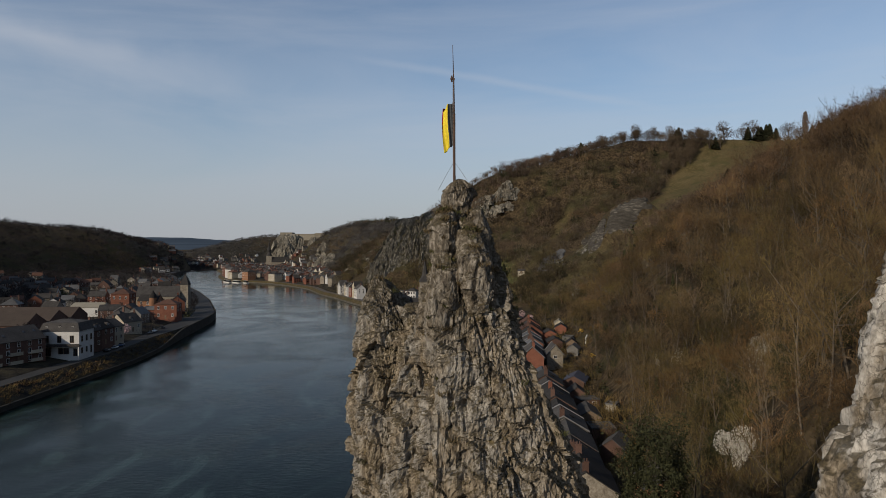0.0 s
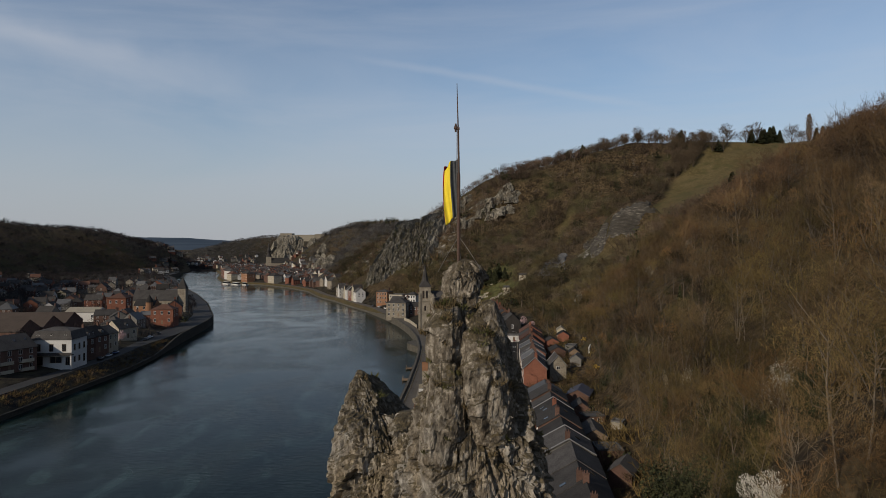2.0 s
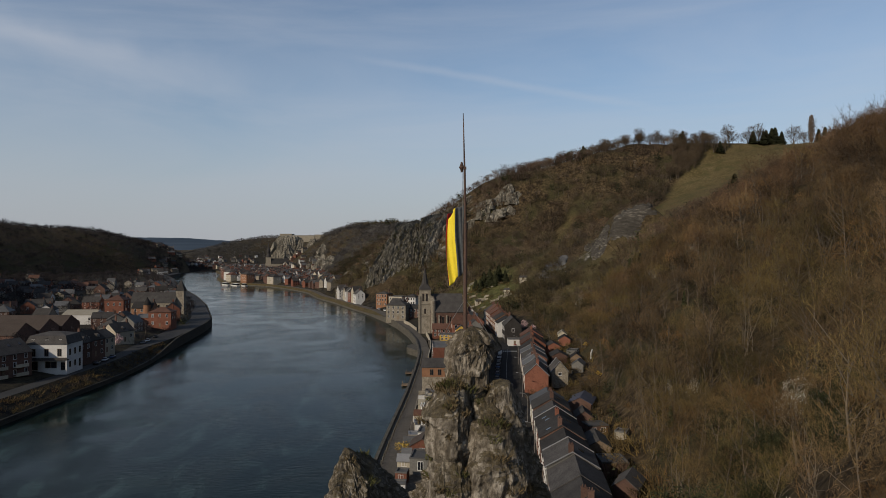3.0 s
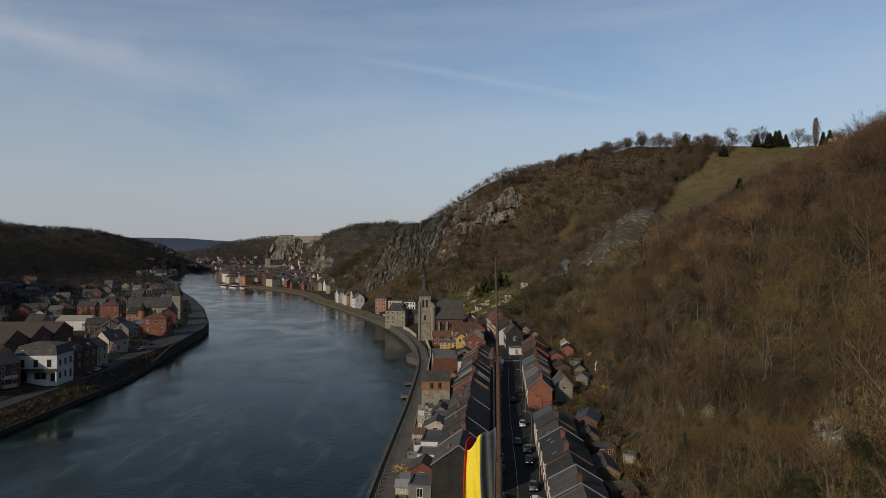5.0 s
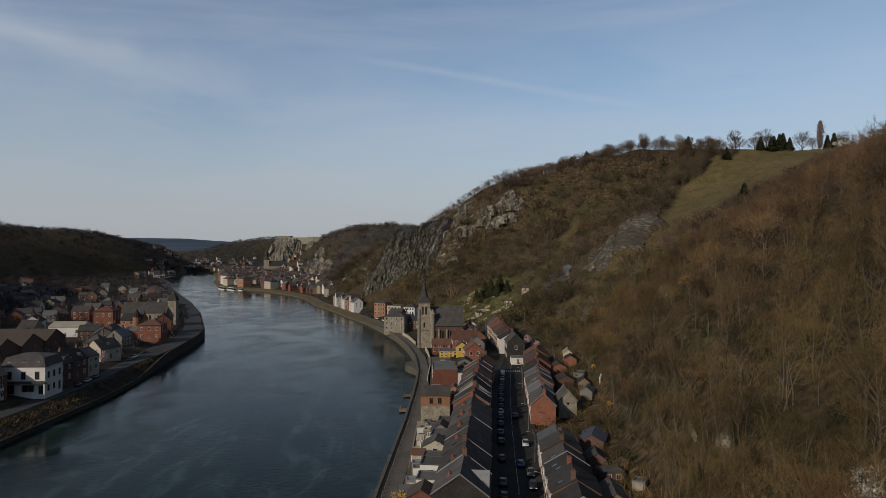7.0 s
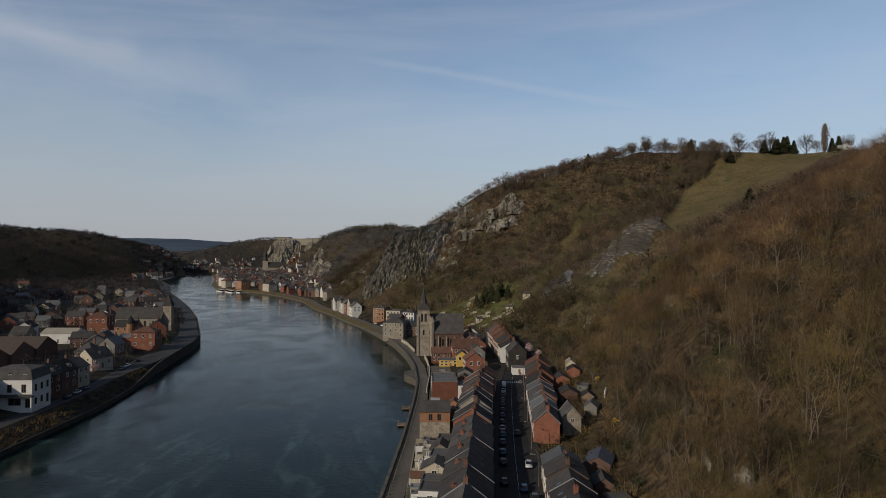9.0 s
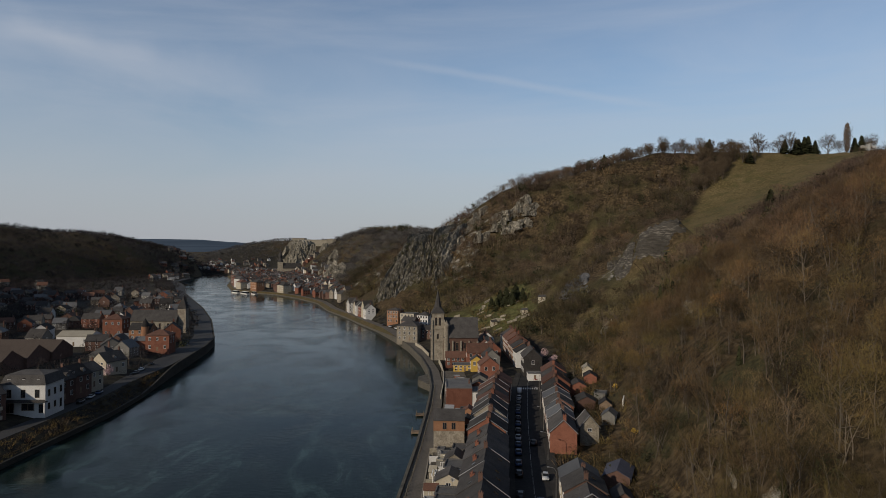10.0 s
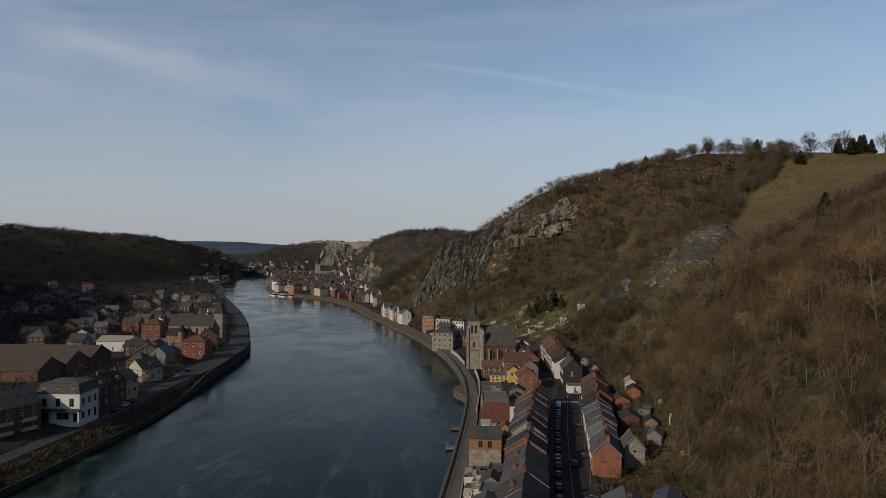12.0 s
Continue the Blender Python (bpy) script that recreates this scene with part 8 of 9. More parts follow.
# back gardens at the foot of the eastern hill
for x, y, rot, w, d, h, wl, rf, lb in (
        (32.5, 118, 62, 6, 4, 2.4, BRICK_DARK, SLATE, "dark back annex with a slate roof"), (33, 131, 90, 5, 5, 2.6, BRICK_DARK, FLAT_ROOF, "dark back annex with a flat roof"), (33.6, 146, 84, 9, 5, 2.4, TIMBER, SLATE, "dark timber lean-to with a slate roof"),
        (36.4, 159, 12, 5, 4, 2.2, BRICK_DARK, FLAT_ROOF, "dark brick outhouse with a flat roof"), (36, 170, 84, 6, 4, 2.2, BRICK_DARK, SLATE, "dark outhouse with a slate roof"), (38.8, 184, 70, 9, 6, 2.2, BRICK_DARK, SLATE_BLUE, "dark outhouse with a bluish slate roof"),
        (40.6, 151, 60, 3, 2.6, 1.6, STONE, FLAT_ROOF, "stone garden shed with a flat roof"), (48, 232, 70, 6, 4, 2.6, RENDER_GREY, SLATE_LIGHT, "grey garden shed with a pale roof"), (50, 246, 80, 5, 4, 2.6, TIMBER, SLATE, "timber garden shed with a slate roof"),
        (52, 262, 70, 6, 4, 2.4, RENDER_GREY, FLAT_ROOF, "grey garden shed with a flat roof"), (54, 290, 80, 7, 5, 2.8, BRICK, SLATE, "brick garden shed with a slate roof"), (56, 306, 80, 8, 4, 2.6, RENDER_CREAM, CREAM_ROOF, "long garden shed with a cream roof"),
        (45, 255, 86, 8, 6, 3.4, BRICK_DARK, SLATE, "dark back annex with a slate roof"), (47, 280, 86, 8, 6, 3.4, BRICK, SLATE, "brick back annex with a slate roof"), (32, 92, 84, 8, 6, 3.0, BRICK_ORANGE, SLATE, "orange brick outhouse with a slate roof")):
    house(x, y, rot, w, d, h, h + 1.5, wl, rf, lb, kind="flat" if rf is FLAT_ROOF else "gable", front=(2, 1), back=(0, 0), ends=(0, 0), chimneys=0, group="outhouses at the foot of the hill", category="outhouse", door=False)
wall_run("garden_wall", [(54, 239), (55.2, 242)], 2.2, 0.4, RENDER_WHITE, "tall white wall in a hillside garden")
wall_run("garden_wall", [(50, 146), (52, 154)], 1.4, 0.5, STONE, "broken stone retaining wall at the foot of the slope")
wall_run("garden_wall", [(26, 50), (36, 46), (42, 40)], 1.2, 0.5, GARDEN_WALL, "stone wall on the slope by the cliff")
bm = bmesh.new()
bmesh.ops.create_uvsphere(bm, u_segments=20, v_segments=10, radius=1.0, matrix=Matrix.Diagonal((1.7, 1.5, 0.75, 1)))
for v in bm.verts:
    v.co += noise.noise_vector(v.co * 1.3) * 0.12
tagged(part("tarpaulin", bm, BLUE_TARP, smooth=True), "bright blue tarpaulin over a heap in a garden", "tarpaulin").location = (53.5, 271, ground_z(53.5, 271) + 0.35)
bm = bmesh.new()
prism(bm, [(-1.5, 0), (1.5, 0), (1.2, 1.1), (0.1, 2.4), (-1.2, 1.2)], "y", -1.4, 1.4)
for v in bm.verts:
    v.co += noise.noise_vector(v.co * 0.9) * 0.15
tagged(part("tent", fix(bm), RED_CLOTH), "small red garden tent in a yard", "tent").matrix_world = pose(-3.4, 160, 4.8, 0, 0, 30)
for x, y, h in ((-8.4, 152, 3.0), (30, 236, 2.4), (57, 262, 2.6), (50, 210, 2.0)):
    g = tree_model(crown_tree(int(x * 7 + y) % 97 + 500, 260, 0.42, 0.16, 0.03), FORSYTHIA, "yellow forsythia bush in bloom", "shrub", name="forsythia")
    set_tree(g, x, y, h, 1.2, z=4.4 if x < 0 else None, first=True)
for x, y, h, wd in ((-150.5, 300, 6, 1.1), (44, 352, 6, 1.0), (46, 338, 5, 1.2)):
    g = tree_model(crown_tree(int(abs(x) * 3 + y) % 89 + 600, 420, 0.42, 0.12, 0.02), PINK_BLOSSOM, "ornamental cherry in pale pink blossom", "tree", name="cherry_tree")
    set_tree(g, x, y, h, wd, first=True)

# ---------------------------------------------------------------- street markings and cars
bm = bmesh.new()
for y in np.arange(70, 318, 6.0):
    x = float(street_west(y)) + 6.2
    v = [bm.verts.new((x + a + (b * 0.105), y + b, 6.006)) for a, b in ((-0.05, 0), (0.05, 0), (0.05, 5.2), (-0.05, 5.2))]
    bm.faces.new(v)
tagged(part("lane_line", bm, MARKING), "thin worn white line along the street", "road marking", kind="structure")
bm = bmesh.new()
for k in range(9):
    x = float(street_west(291)) + 2.3 + k * 0.92
    bm.faces.new([bm.verts.new((x + a, 290 + b, 6.007)) for a, b in ((0, 0), (0.5, 0), (0.9, 3.2), (0.4, 3.2))])
tagged(part("crossing", bm, MARKING), "white striped pedestrian crossing", "road marking", kind="structure")


def car_model(paint, label, van=False):
    ob = empty("car", Matrix.Identity(4), label, "car", "cars parked along the street")
    side = [(-2.1, 0.35), (2.1, 0.35), (2.12, 0.75), (1.9, 0.92), (0.95, 1.0), (-1.75, 1.02), (-2.12, 0.85)]
    if van:
        side = [(-2.3, 0.35), (2.3, 0.35), (2.32, 0.9), (1.75, 1.2), (1.3, 1.95), (-2.28, 2.0), (-2.32, 0.8)]
    bm = bmesh.new()
    prism(bm, side, "x", -0.86, 0.86)
    fix(bm)
    bmesh.ops.bevel(bm, geom=list(bm.edges), offset=0.07, segments=2, affect="EDGES")
    part("body", bm, paint, ob, smooth=True)
    if not van:
        bm = bmesh.new()
        lo = [bm.verts.new(c) for c in ((-0.78, -1.55, 0.99), (0.78, -1.55, 0.99), (0.78, 1.05, 0.97), (-0.78, 1.05, 0.97))]
        hi = [bm.verts.new(c) for c in ((-0.60, -1.05, 1.44), (0.60, -1.05, 1.44), (0.60, 0.35, 1.45), (-0.60, 0.35, 1.45))]
        for i in range(4):
            bm.faces.new((lo[i], lo[(i + 1) % 4], hi[(i + 1) % 4], hi[i]))
        bm.faces.new(hi)
        bm.faces.new(lo[::-1])
        cabin = part("cabin_glass", fix(bm), CAR_GLASS, ob, "dark car windows")
        bm = bmesh.new()
        box(bm, -0.60, 0.60, -1.03, 0.33, 1.452, 1.49)
        bmesh.ops.bevel(bm, geom=list(bm.edges), offset=0.015, segments=1, affect="EDGES")
        part("roof_panel", bm, paint, ob)
    else:
        bm = bmesh.new()
        prism(bm, [(1.80, 1.22), (1.36, 1.88), (1.38, 1.90), (1.83, 1.24)], "x", -0.74, 0.74)
        part("windscreen", fix(bm), CAR_GLASS, ob, "dark windscreen")
    for sx in (-0.80, 0.80):
        for sy in (-1.3, 1.32):
            bm = bmesh.new()
            tube(bm, [((sx - 0.1, sy, 0.32), 0.32), ((sx + 0.1, sy, 0.32), 0.32)], 14)
            part("wheel", fix(bm), RUBBER, ob)
    for sx in (-0.62, 0.62):
        bm = bmesh.new()
        box(bm, sx - 0.16, sx + 0.16, 2.05, 2.125, 0.62, 0.76)
        part("headlight", bm, FRAME_WHITE, ob, "pale headlight")
    return ob


cars = [car_model(p_, f"{n_} car parked by the kerb") for p_, n_ in zip(CAR_PAINTS, ("shiny black", "dark grey", "silver", "white", "dark blue", "dark red"))]
van = car_model(CAR_PAINTS[3], "white delivery van parked by the kerb", True)
spots_ = []
for y in (118, 128, 136, 152, 160, 176, 190, 198, 207, 214, 221, 228, 236, 243, 251, 258, 266, 273):
    spots_.append((float(street_west(y)) + 2.95, y, -6))
for y in (108, 116, 134, 142, 158, 166, 188):
    spots_.append((float(street_west(y)) + 9.4, y, 174))
for y in (172, 216):
    spots_.append((float(street_west(y)) + 7.4, y, -6))
placed = {}
for k, (x, y, r) in enumerate(spots_):
    src = cars[rnd.choice((0, 0, 1, 1, 0, 0, 1, 2, 4, 4, 5, 3))]
    m = pose(x, y, 6.0, 0, 0, r)
    if src.name not in placed:
        src.matrix_world = m
        placed[src.name] = 1
    else:
        copy_thing(src, m)
van.matrix_world = pose(float(street_west(282)) + 3.1, 283, 6.0, 0, 0, -6)
for k, ob in enumerate(cars):
    if ob.name not in placed:
        ob.matrix_world = pose(float(street_west(304 + k)) + 9, 304 + k, 6.0, 0, 0, 174)
for k, (y, off) in enumerate(((262, 11.2), (270, 11.2), (277, 11.3), (318, 11.4), (326, 11.5), (340, 11.5))):
    copy_thing(cars[(k * 2) % 5], pose(float(left_bank(y)) - off, y, 5.12, 0, 0, 10))
for k, (x, y) in enumerate(((-40, 505), (-46, 517), (-52, 527))):
    copy_thing(cars[(3, 2, 0)[k]], pose(x - 6, y, 3.55, 0, 0, 25))
"""street lamps"""
lamp = empty("street_lamp", pose(float(street_west(118)) + 10.9, 118, 6.13), "tall grey street lamp on the pavement", "street lamp", "street lamps")
bm = bmesh.new()
tube(bm, [((0, 0, 0), 0.09), ((0, 0, 6.6), 0.06), ((-0.5, 0, 7.3), 0.05), ((-1.6, 0, 7.5), 0.045)], 8)
part("post", bm, STEEL, lamp)
bm = bmesh.new()
box(bm, -2.1, -1.5, -0.14, 0.14, 7.44, 7.58)
part("lamp_head", bm, ZINC, lamp)
for y in (146, 174, 202, 230, 258, 286):
    copy_thing(lamp, pose(float(street_west(y)) + 10.9, y, 6.13, 0, 0, -6))

# ---------------------------------------------------------------- far end of the valley
def big_rock(name, rows, n, scale, material, label, seed, fl=0.3, bl=0.25):
    rows = [(z / scale, x / scale, y / scale, a / scale, b / scale) for z, x, y, a, b in rows]
    vs = column(rows, n, 0.09, seed, fl, bl, fine_from=-99) * scale
    return rock(name, [vs], material, label)


big_rock("citadel_rock", [(4, -396, 1552, 42, 26), (30, -394, 1556, 38, 24), (58, -390, 1560, 33, 22), (78, -386, 1563, 27, 20), (86, -384, 1565, 22, 16), (88, -383, 1566, 12, 9)], 130, 14, CRAG, "pale limestone cliff under the fortress", 11.0, 0.2, 0.25)
for k, (x, y, z0, z1, r) in enumerate(((-352, 1550, 20, 78, 10), (-322, 1545, 30, 80, 12), (-272, 1530, 40, 82, 9))):
    big_rock("citadel_rock", [(z0, x - 4, y - 6, r * 1.5, r), (z0 * 0.4 + z1 * 0.6, x, y, r, r * 0.8), (z1, x + 3, y + 3, r * 0.6, r * 0.4)], 60, 10, CRAG, "pale rock face on the fortress hill", 13.0 + k, 0.22, 0.25)
fort = empty("fortress", pose(-340, 1575, 82), "long pale stone fortress on the cliff top", "fortress")
for x0, x1, y0, y1, z1 in ((-64, -34, -12, 14, 9.5), (-34, 20, -5, 16, 6.0), (20, 66, -4, 18, 8.0), (66, 92, 0, 14, 5.0)):
    bm = bmesh.new()
    prism(bm, [(y0 - 0.6, -9), (y1 + 0.6, -9), (y1, z1), (y0, z1)], "x", x0 + 0.05, x1 - 0.05)
    part("rampart", fix(bm), GARDEN_WALL, fort)
    bm = bmesh.new()
    box(bm, x0 - 0.4, x1 + 0.4, y0 - 0.5, y1 + 0.5, z1 + 0.003, z1 + 1.0)
    part("coping", fix(bm), STONE, fort)
colleg = empty("collegiate_church", pose(-414, 1500, 8, 0, 0, 12), "dark gothic church with a bulbous spire below the cliff", "church")
bm = bmesh.new()
box(bm, -6, 6, -6, 6, -2, 27)
part("tower", fix(bm), STONE, colleg)
bm = bmesh.new()
tube(bm, [((0, 0, 27.02), 6.6), ((0, 0, 32), 5.2), ((0, 0, 36), 3.0), ((0, 0, 40), 4.4), ((0, 0, 44), 4.6), ((0, 0, 48), 2.4), ((0, 0, 52), 1.4), ((0, 0, 55), 1.7), ((0, 0, 62), 0.25)], 10)
part("bulb_spire", fix(bm), SLATE, colleg, "dark pear-shaped slate spire")
bm = bmesh.new()
prism(bm, [(-8, -2), (8, -2), (8, 13), (0, 24), (-8, 13)], "x", 6.2, 46)
part("nave", fix(bm), STONE, colleg)
bm = bmesh.new()
roof_slabs(bm, 40, 16, 13, 24, 0.6, 0.4)
part("nave_roof", fix(bm), SLATE, colleg).matrix_basis = pose(26.2, 0, 0.05)
# riverside hotels by the moorings and the white boats
for k, (t, w, h, wl, rf, lb) in enumerate(((0.0, 20, 9, RENDER_CREAM, SLATE, "cream rendered riverside hotel"), (0.18, 22, 11, BRICK_ORANGE, SLATE, "tall orange brick riverside hotel"), (0.36, 18, 9, RENDER_CREAM, TILE, "cream riverside house with a tiled roof"),
                                            (0.54, 24, 12, RENDER_WHITE, SLATE, "white riverside hotel"), (0.72, 22, 13, BRICK, SLATE, "brick riverside block"), (0.9, 24, 15, BRICK_DARK, SLATE, "dark riverside apartment block"))):
    y = 905 + t * 210
    x = float(right_bank(y)) + 16
    house(x, y, -50, w, 12, h, h + 4, wl, rf, lb + " beside the moorings", z0=5, kind="hip", front=(5, 3), back=(0, 0), ends=(3, 3), chimneys=1, group="riverside hotels", panes=False, door=False)


def boat(x, y, rot, ln, label):
    ob = empty("passenger_boat", pose(x, y, 0, 0, 0, rot), label, "boat", "moored boats")
    bm = bmesh.new()
    prism(bm, [(-ln / 2, -2.2), (ln / 2 - 4, -2.3), (ln / 2, 0), (ln / 2 - 4, 2.3), (-ln / 2, 2.2)], "z", -0.4, 1.3)
    part("hull", fix(bm), RENDER_WHITE, ob)
    bm = bmesh.new()
    box(bm, -ln / 2 + 2, ln / 2 - 6, -1.8, 1.8, 1.303, 3.4)
    part("cabin", fix(bm), PANE, ob, "glazed cabin")
    bm = bmesh.new()
    box(bm, -ln / 2 + 1.5, ln / 2 - 5, -2.0, 2.0, 3.403, 3.7)
    part("deck_roof", fix(bm), RENDER_WHITE, ob)
    return ob


boat(-302, 922, 128, 30, "white glazed passenger boat at the quay")
boat(-322, 941, 130, 26, "white passenger boat moored behind another")
boat(-287, 915, 140, 14, "small white boat at the quay")

# the buttress above the quay: a steep fan of limestone ribs with soil and scrub in the gullies
def rock_face(name, foot_a, foot_b, head_a, head_b, nu, nv, ribs, depth, material, label, seed, back=24.0):
    """A fluted rock face between two foot and two head corners; its rim turns back into the hill. Returns the object and its ledges."""
    fa, fb, ha, hb = (np.array(p, float) for p in (foot_a, foot_b, head_a, head_b))
    out = unit(np.cross(fb - fa, ha - fa))
    vs = np.zeros((nv + 1, nu + 1, 3))
    ledges = []
    for i in range(nv + 1):
        t = i / nv
        for j in range(nu + 1):
            s = j / nu
            p = (fa * (1 - s) + fb * s) * (1 - t) + (ha * (1 - s) + hb * s) * t
            p = p + np.array((0.75, 0.66, 0.0)) * 9 * noise.noise(Vector((s * 2.6 + seed, t * 2.1, 2.0))) + np.array((0, 0, 1.0)) * t * t * (9 * noise.noise(Vector((s * 4.5 + seed, 3.0, 8.0))) + 4 * noise.noise(Vector((s * 13, 3.0, 8.0))))
            q = Vector((s * ribs + seed, t * 2.2, seed))
            w = s * ribs + 0.9 * noise.noise(Vector((s * 5 + seed, t * 3.5, 1.0))) + 0.25 * noise.noise(Vector((s * 16, t * 12, seed)))
            rib = abs((w % 1.0) - 0.5) * 2
            keep = 0.35 + 0.65 * max(0.0, min(1.0, 0.5 + 1.6 * noise.noise(Vector((math.floor(w) * 3.7 + seed, t * 3.2, 5.0)))))
            d = (rib ** 0.7 - 0.45) * depth * keep + noise.fractal(q * 1.7, 0.8, 2.1, 5) * depth * 0.8
            d += (noise.cell(Vector((w * 1.4, t * 15 + w, seed))) - 0.5) * depth * 0.55 + (noise.cell(Vector((w * 3.3, t * 34 - w, seed))) - 0.5) * depth * 0.25
            rim = max(0.0, 1 - min(s, 1 - s) * 9, 1 - (1 - t) * 8)
            base = max(0.0, 1 - t * 10)
            p = p + out * (d * (1 - 0.5 * rim)) + np.array((0.55, 0.83, 0)) * back * rim ** 2.2 + np.array((0, 0, -2.5 * base)) - np.array((0, 0, 1)) * rim ** 2 * 3
            vs[i, j] = p
            if rim < 0.2 and rib < 0.45 and noise.noise(q * 2.3) > -0.1:
                ledges.append(p)
    idx = np.arange((nv + 1) * (nu + 1)).reshape(nv + 1, nu + 1)
    quads_ = np.stack([idx[:-1, :-1], idx[:-1, 1:], idx[1:, 1:], idx[1:, :-1]], -1).reshape(-1, 4)
    return tagged(new(name, mesh_np(name, vs.reshape(-1, 3), quads_, [material])), label, "rock"), ledges


buttress, LEDGES = rock_face("rock_buttress", (-92, 592, -2), (-22, 550, 6), (-44, 634, 80), (4, 612, 90), 210, 150, 19, 3.0, CRAG, "steep ribbed limestone buttress with scrub in its gullies", 3.0)
pick = np.random.default_rng(77).permutation(len(LEDGES))[:640]
wood("buttress_scrub", MID_KINDS, [(*(LEDGES[k] - np.array((0, 0, 1.0))), 1.6 + 3.0 * ((k * 37) % 100) / 100, 1.1, (0, 3, 5, 6, 8, 8, 8)[k % 7], ((k * 53) % 100) / 100, 0.55) for k in pick], "bare scrub and ivy in the gullies of the buttress", (BARK, MID_TWIG, IVY))
# broken crags on the slope above it
for k, (x, y, r, h) in enumerate(((-7, 640, 6, 16), (3, 622, 7, 17), (-7, 626, 6, 15), (2, 608, 6, 12), (11, 618, 6, 14), (18, 598, 5, 10), (25, 595, 6, 11), (39, 596, 6, 13), (48, 591, 7, 12), (59, 589, 7, 12), (51, 598, 7, 15), (60, 600, 7, 17), (67, 594, 6, 13), (39, 602, 6, 13), (24, 628, 7, 14), (17, 623, 6, 12))):
    z, r, h = ground_z(x, y), r * 0.9, h * (0.72 if k > 5 else 1.0)
    big_rock("crag", [(z - h * 0.8, x - r * 0.5, y - r * 0.5, r * 1.25, r * 0.6), (z - h * 0.1, x - r * 0.3, y - r * 0.35, r * 1.1, r * 0.5), (z + h * 0.22, x, y - 0.2 * r, r * 0.85, r * 0.42), (z + h * 0.45, x + r * 0.2, y, r * 0.45, r * 0.3), (z + h * 0.55, x + r * 0.3, y, r * 0.15, r * 0.12)], 64, 5.0, CRAG, "pale broken limestone crag standing out of the wooded slope", 20.0 + k, 0.42, 0.4)["group"] = "crags above the quay"
# low cliffs on the valley side towards the fortress
for k, (x, y, r, h) in enumerate(((-196, 1010, 9, 26), (-178, 960, 8, 20), (-214, 1100, 9, 30), (-190, 1050, 8, 22), (-165, 930, 7, 16), (-236, 1230, 10, 28), (-250, 1300, 10, 30))):
    z = ground_z(x, y) + 8
    big_rock("crag", [(z - h, x - 4, y - 6, r * 1.3, r * 0.7), (z, x, y - 3, r, r * 0.5), (z + h * 0.4, x + 3, y, r * 0.5, r * 0.3), (z + h * 0.5, x + 3, y, r * 0.15, r * 0.1)], 48, 8.0, CRAG, "pale limestone cliff on the valley side near the old town", 90.0 + k, 0.4, 0.4)["group"] = "cliffs near the old town"
# bare knoll under the pasture, the dark slab below it and the pale ribs between: smooth sheets of rock over the slope
def rock_sheet(name, cx, cy, rx, ry, turn, lift, bands, material, label, seed, n=170):
    c, s_ = math.cos(turn), math.sin(turn)
    g = np.linspace(-1.25, 1.25, n)
    A, B = np.meshgrid(g, g)
    X, Y = cx + rx * A * c - ry * B * s_, cy + rx * A * s_ + ry * B * c
    Z = height(X, Y)
    rad = np.hypot(A, B) + 0.30 * fbm(A * 2.2, B * 2.2, 4, seed)
    inside = 1 - step(rad, 0.72, 1.0)
    lay = Z * bands + 1.6 * fbm(X / 9, Y / 9, 3, seed + 1)
    D = lift + 0.7 * np.sin(lay * 2 * np.pi) + 0.9 * fbm(X / 5, Y / 5, 4, seed + 2) + 0.3 * fbm(X / 1.3, Y / 1.3, 3, seed + 3)
    Z = Z + D * inside - 3.0 * (1 - inside)
    idx = np.arange(n * n).reshape(n, n)
    q = np.stack([idx[:-1, :-1], idx[:-1, 1:], idx[1:, 1:], idx[1:, :-1]], -1).reshape(-1, 4)
    tagged(new(name, mesh_np(name, np.stack([X, Y, Z], -1).reshape(-1, 3), q, [material], smooth=True)), label, "rock", "slabs below the pasture")


rock_sheet("rock_slab", 123, 424, 20, 13, 0.2, 0.8, 0.42, SLAB, "bare rounded knoll of banded grey limestone below the pasture", 51)
rock_sheet("rock_slab", 78, 449, 11, 26, -0.35, 0.9, 0.12, DARK_SLAB, "smooth dark bluish rock slab on the slope", 53)
rock_sheet("rock_slab", 104, 430, 8, 15, -0.3, 1.0, 0.25, SLAB, "pale ribbed limestone below the rounded knoll", 55)
rock_sheet("rock_slab", 106, 462, 7, 16, -0.3, 1.0, 0.25, SLAB, "narrow pale limestone rib beside the grass strip", 57)

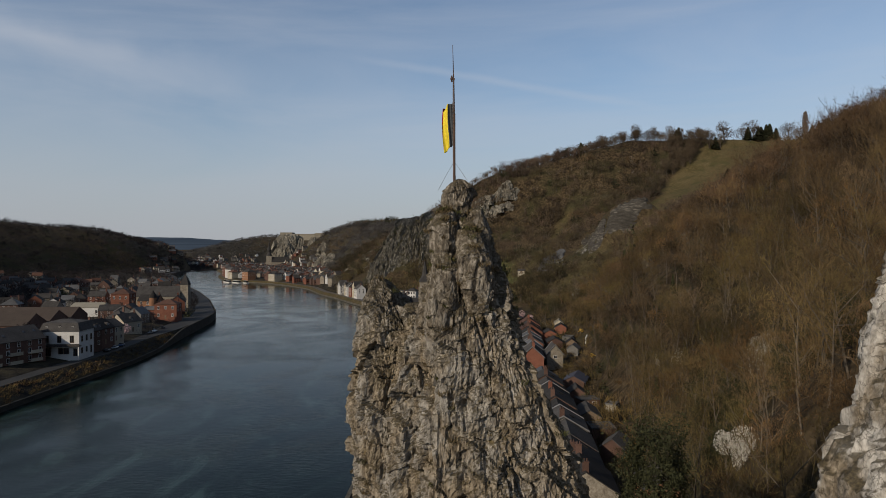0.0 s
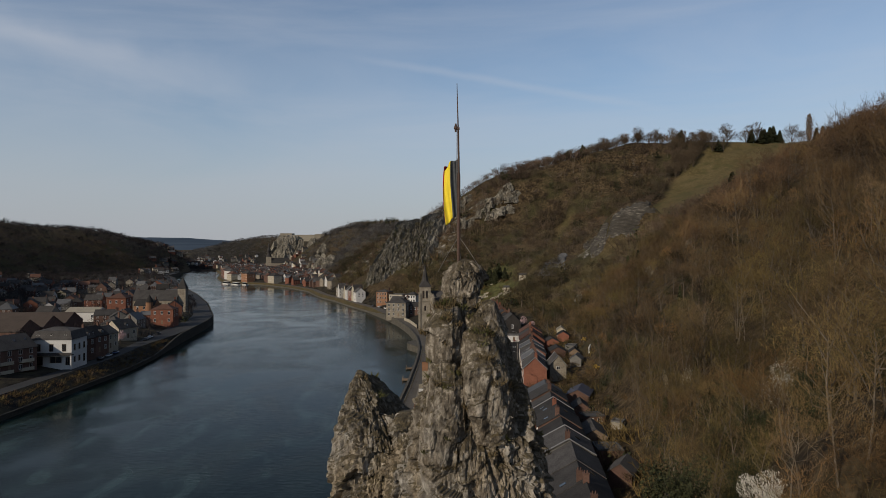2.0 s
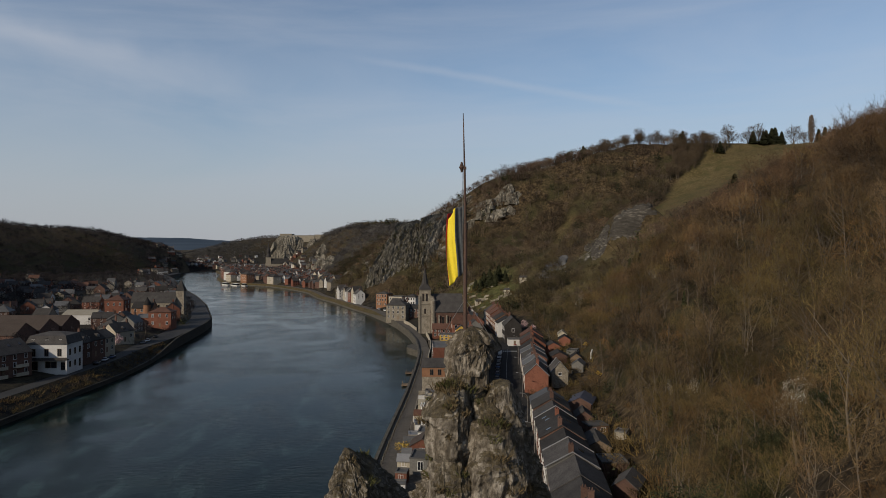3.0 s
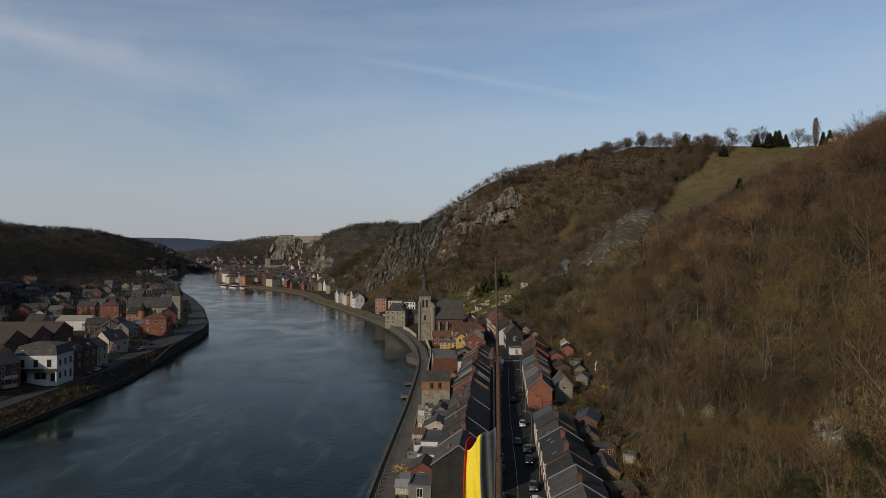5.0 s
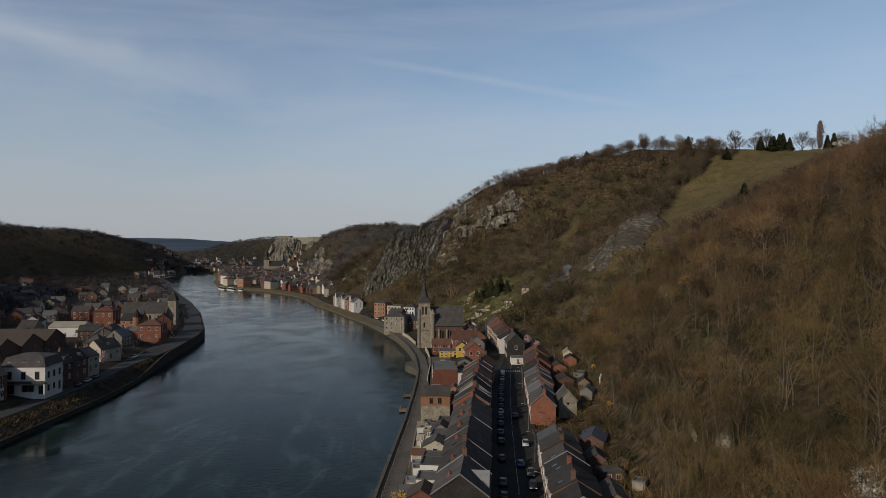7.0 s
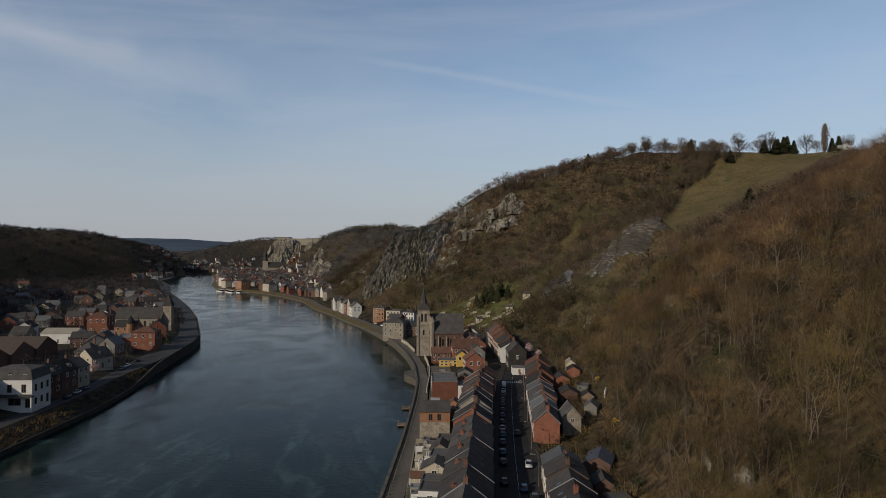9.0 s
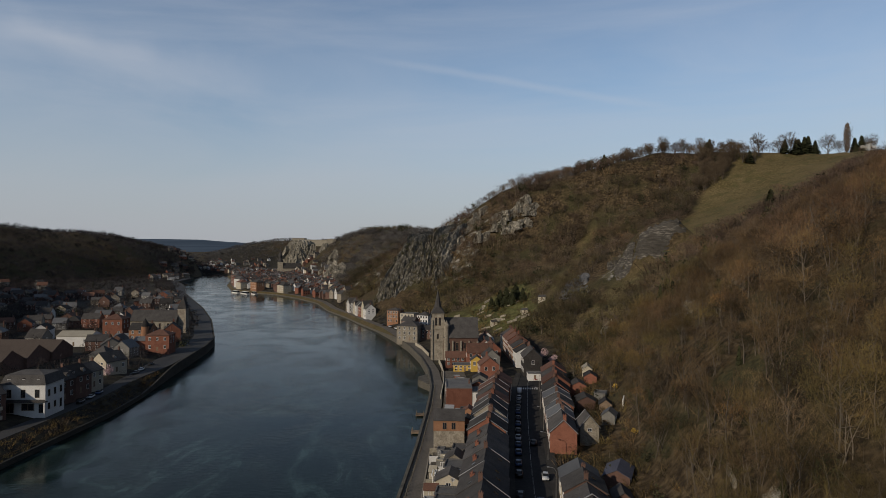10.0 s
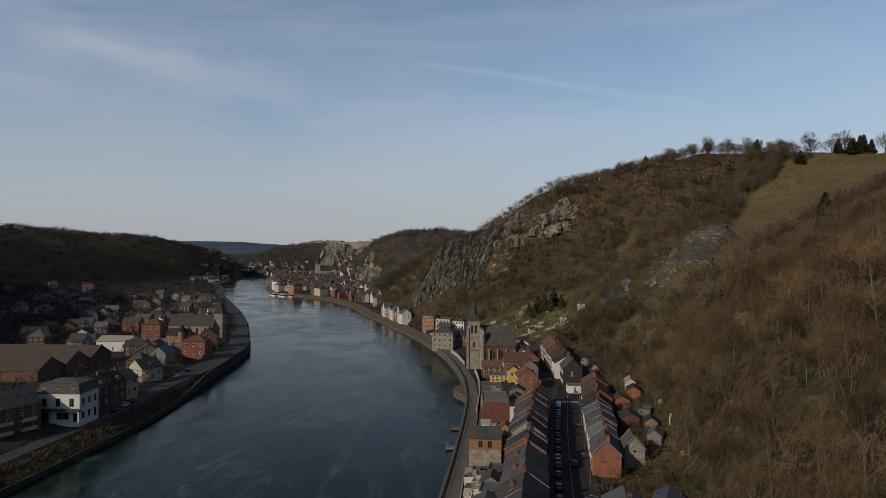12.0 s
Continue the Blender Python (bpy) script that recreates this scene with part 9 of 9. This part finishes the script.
# small outcrops among the trees of the near slope
for k, (x, y, r, h) in enumerate(((88, 272, 3, 5), (92, 286, 2.4, 4.5), (103, 260, 2.6, 5), (107, 266, 2.2, 4.5), (75, 346, 2.6, 6))):
    z = ground_z(x, y)
    big_rock("outcrop", [(z - h, x - r, y - r * 0.5, r * 1.5, r), (z, x - r * 0.3, y, r * 1.1, r * 0.7), (z + h * 0.55, x + r * 0.3, y + 0.5, r * 0.6, r * 0.4), (z + h * 0.8, x + r * 0.5, y + 0.5, r * 0.15, r * 0.12)], 48, 4, CRAG, "pale limestone outcrop among bare trees on the slope", 70.0 + k, 0.3, 0.3)["group"] = "outcrops on the near slope"

# satellite dishes on the back roofs of the riverside row
dish = empty("satellite_dish", pose(-1.0, 176, 8.4), "small white satellite dish on a pole", "satellite dish", "satellite dishes")
bm = bmesh.new()
tube(bm, [((0, 0, -1.0), 0.04), ((0, 0, 1.4), 0.035)], 6)
part("pole", bm, STEEL, dish)
bm = bmesh.new()
rings = [[bm.verts.new((r_ * math.cos(a * math.pi / 8), -0.12 - 0.35 * r_ * r_, 1.5 + r_ * math.sin(a * math.pi / 8))) for a in range(16)] for r_ in (0.08, 0.3, 0.5)]
for ra, rb in zip(rings, rings[1:]):
    for a in range(16):
        bm.faces.new((ra[a], ra[(a + 1) % 16], rb[(a + 1) % 16], rb[a]))
bm.faces.new(rings[0][::-1])
bmesh.ops.solidify(bm, geom=bm.faces[:], thickness=0.03)
part("reflector", bm, RENDER_WHITE, dish)

# dry tufts on the ledges of the needle
def tufts(name, spots, material, label, blades=34):
    g = np.random.default_rng(900)
    V, F = [], []
    for x, y, z, r in spots:
        for b in range(blades):
            a, q = g.random() * 6.283, g.random() ** 0.5 * r
            p = np.array((x + math.cos(a) * q, y + math.sin(a) * q, z + g.normal() * 0.03 - 0.03))
            e = p + np.array((math.cos(a) * 0.6 + g.normal() * 0.5, math.sin(a) * 0.6 - 0.3 + g.normal() * 0.5, 0.7 + g.random())) * r * 0.55
            s = unit(np.cross(e - p, g.normal(size=3))) * 0.012
            k = len(V)
            V.extend([p - s, p + s, e])
            F.append((k, k + 1, k + 2))
    ob = new(name, mesh_np(name, V, F, [material]))
    return tagged(ob, label, "grass tufts", kind="stuff")


TUFTS = TUFT_SPOTS
tufts("dry_tufts", [q for k, q in enumerate(TUFTS) if k % 3], DRY_GRASS, "dry ochre grass tufts on the ledges of the rock", 70)
tufts("green_tufts", [q for k, q in enumerate(TUFTS) if k % 3 == 0], MOSS, "mossy green tufts on the ledges of the rock", 60)
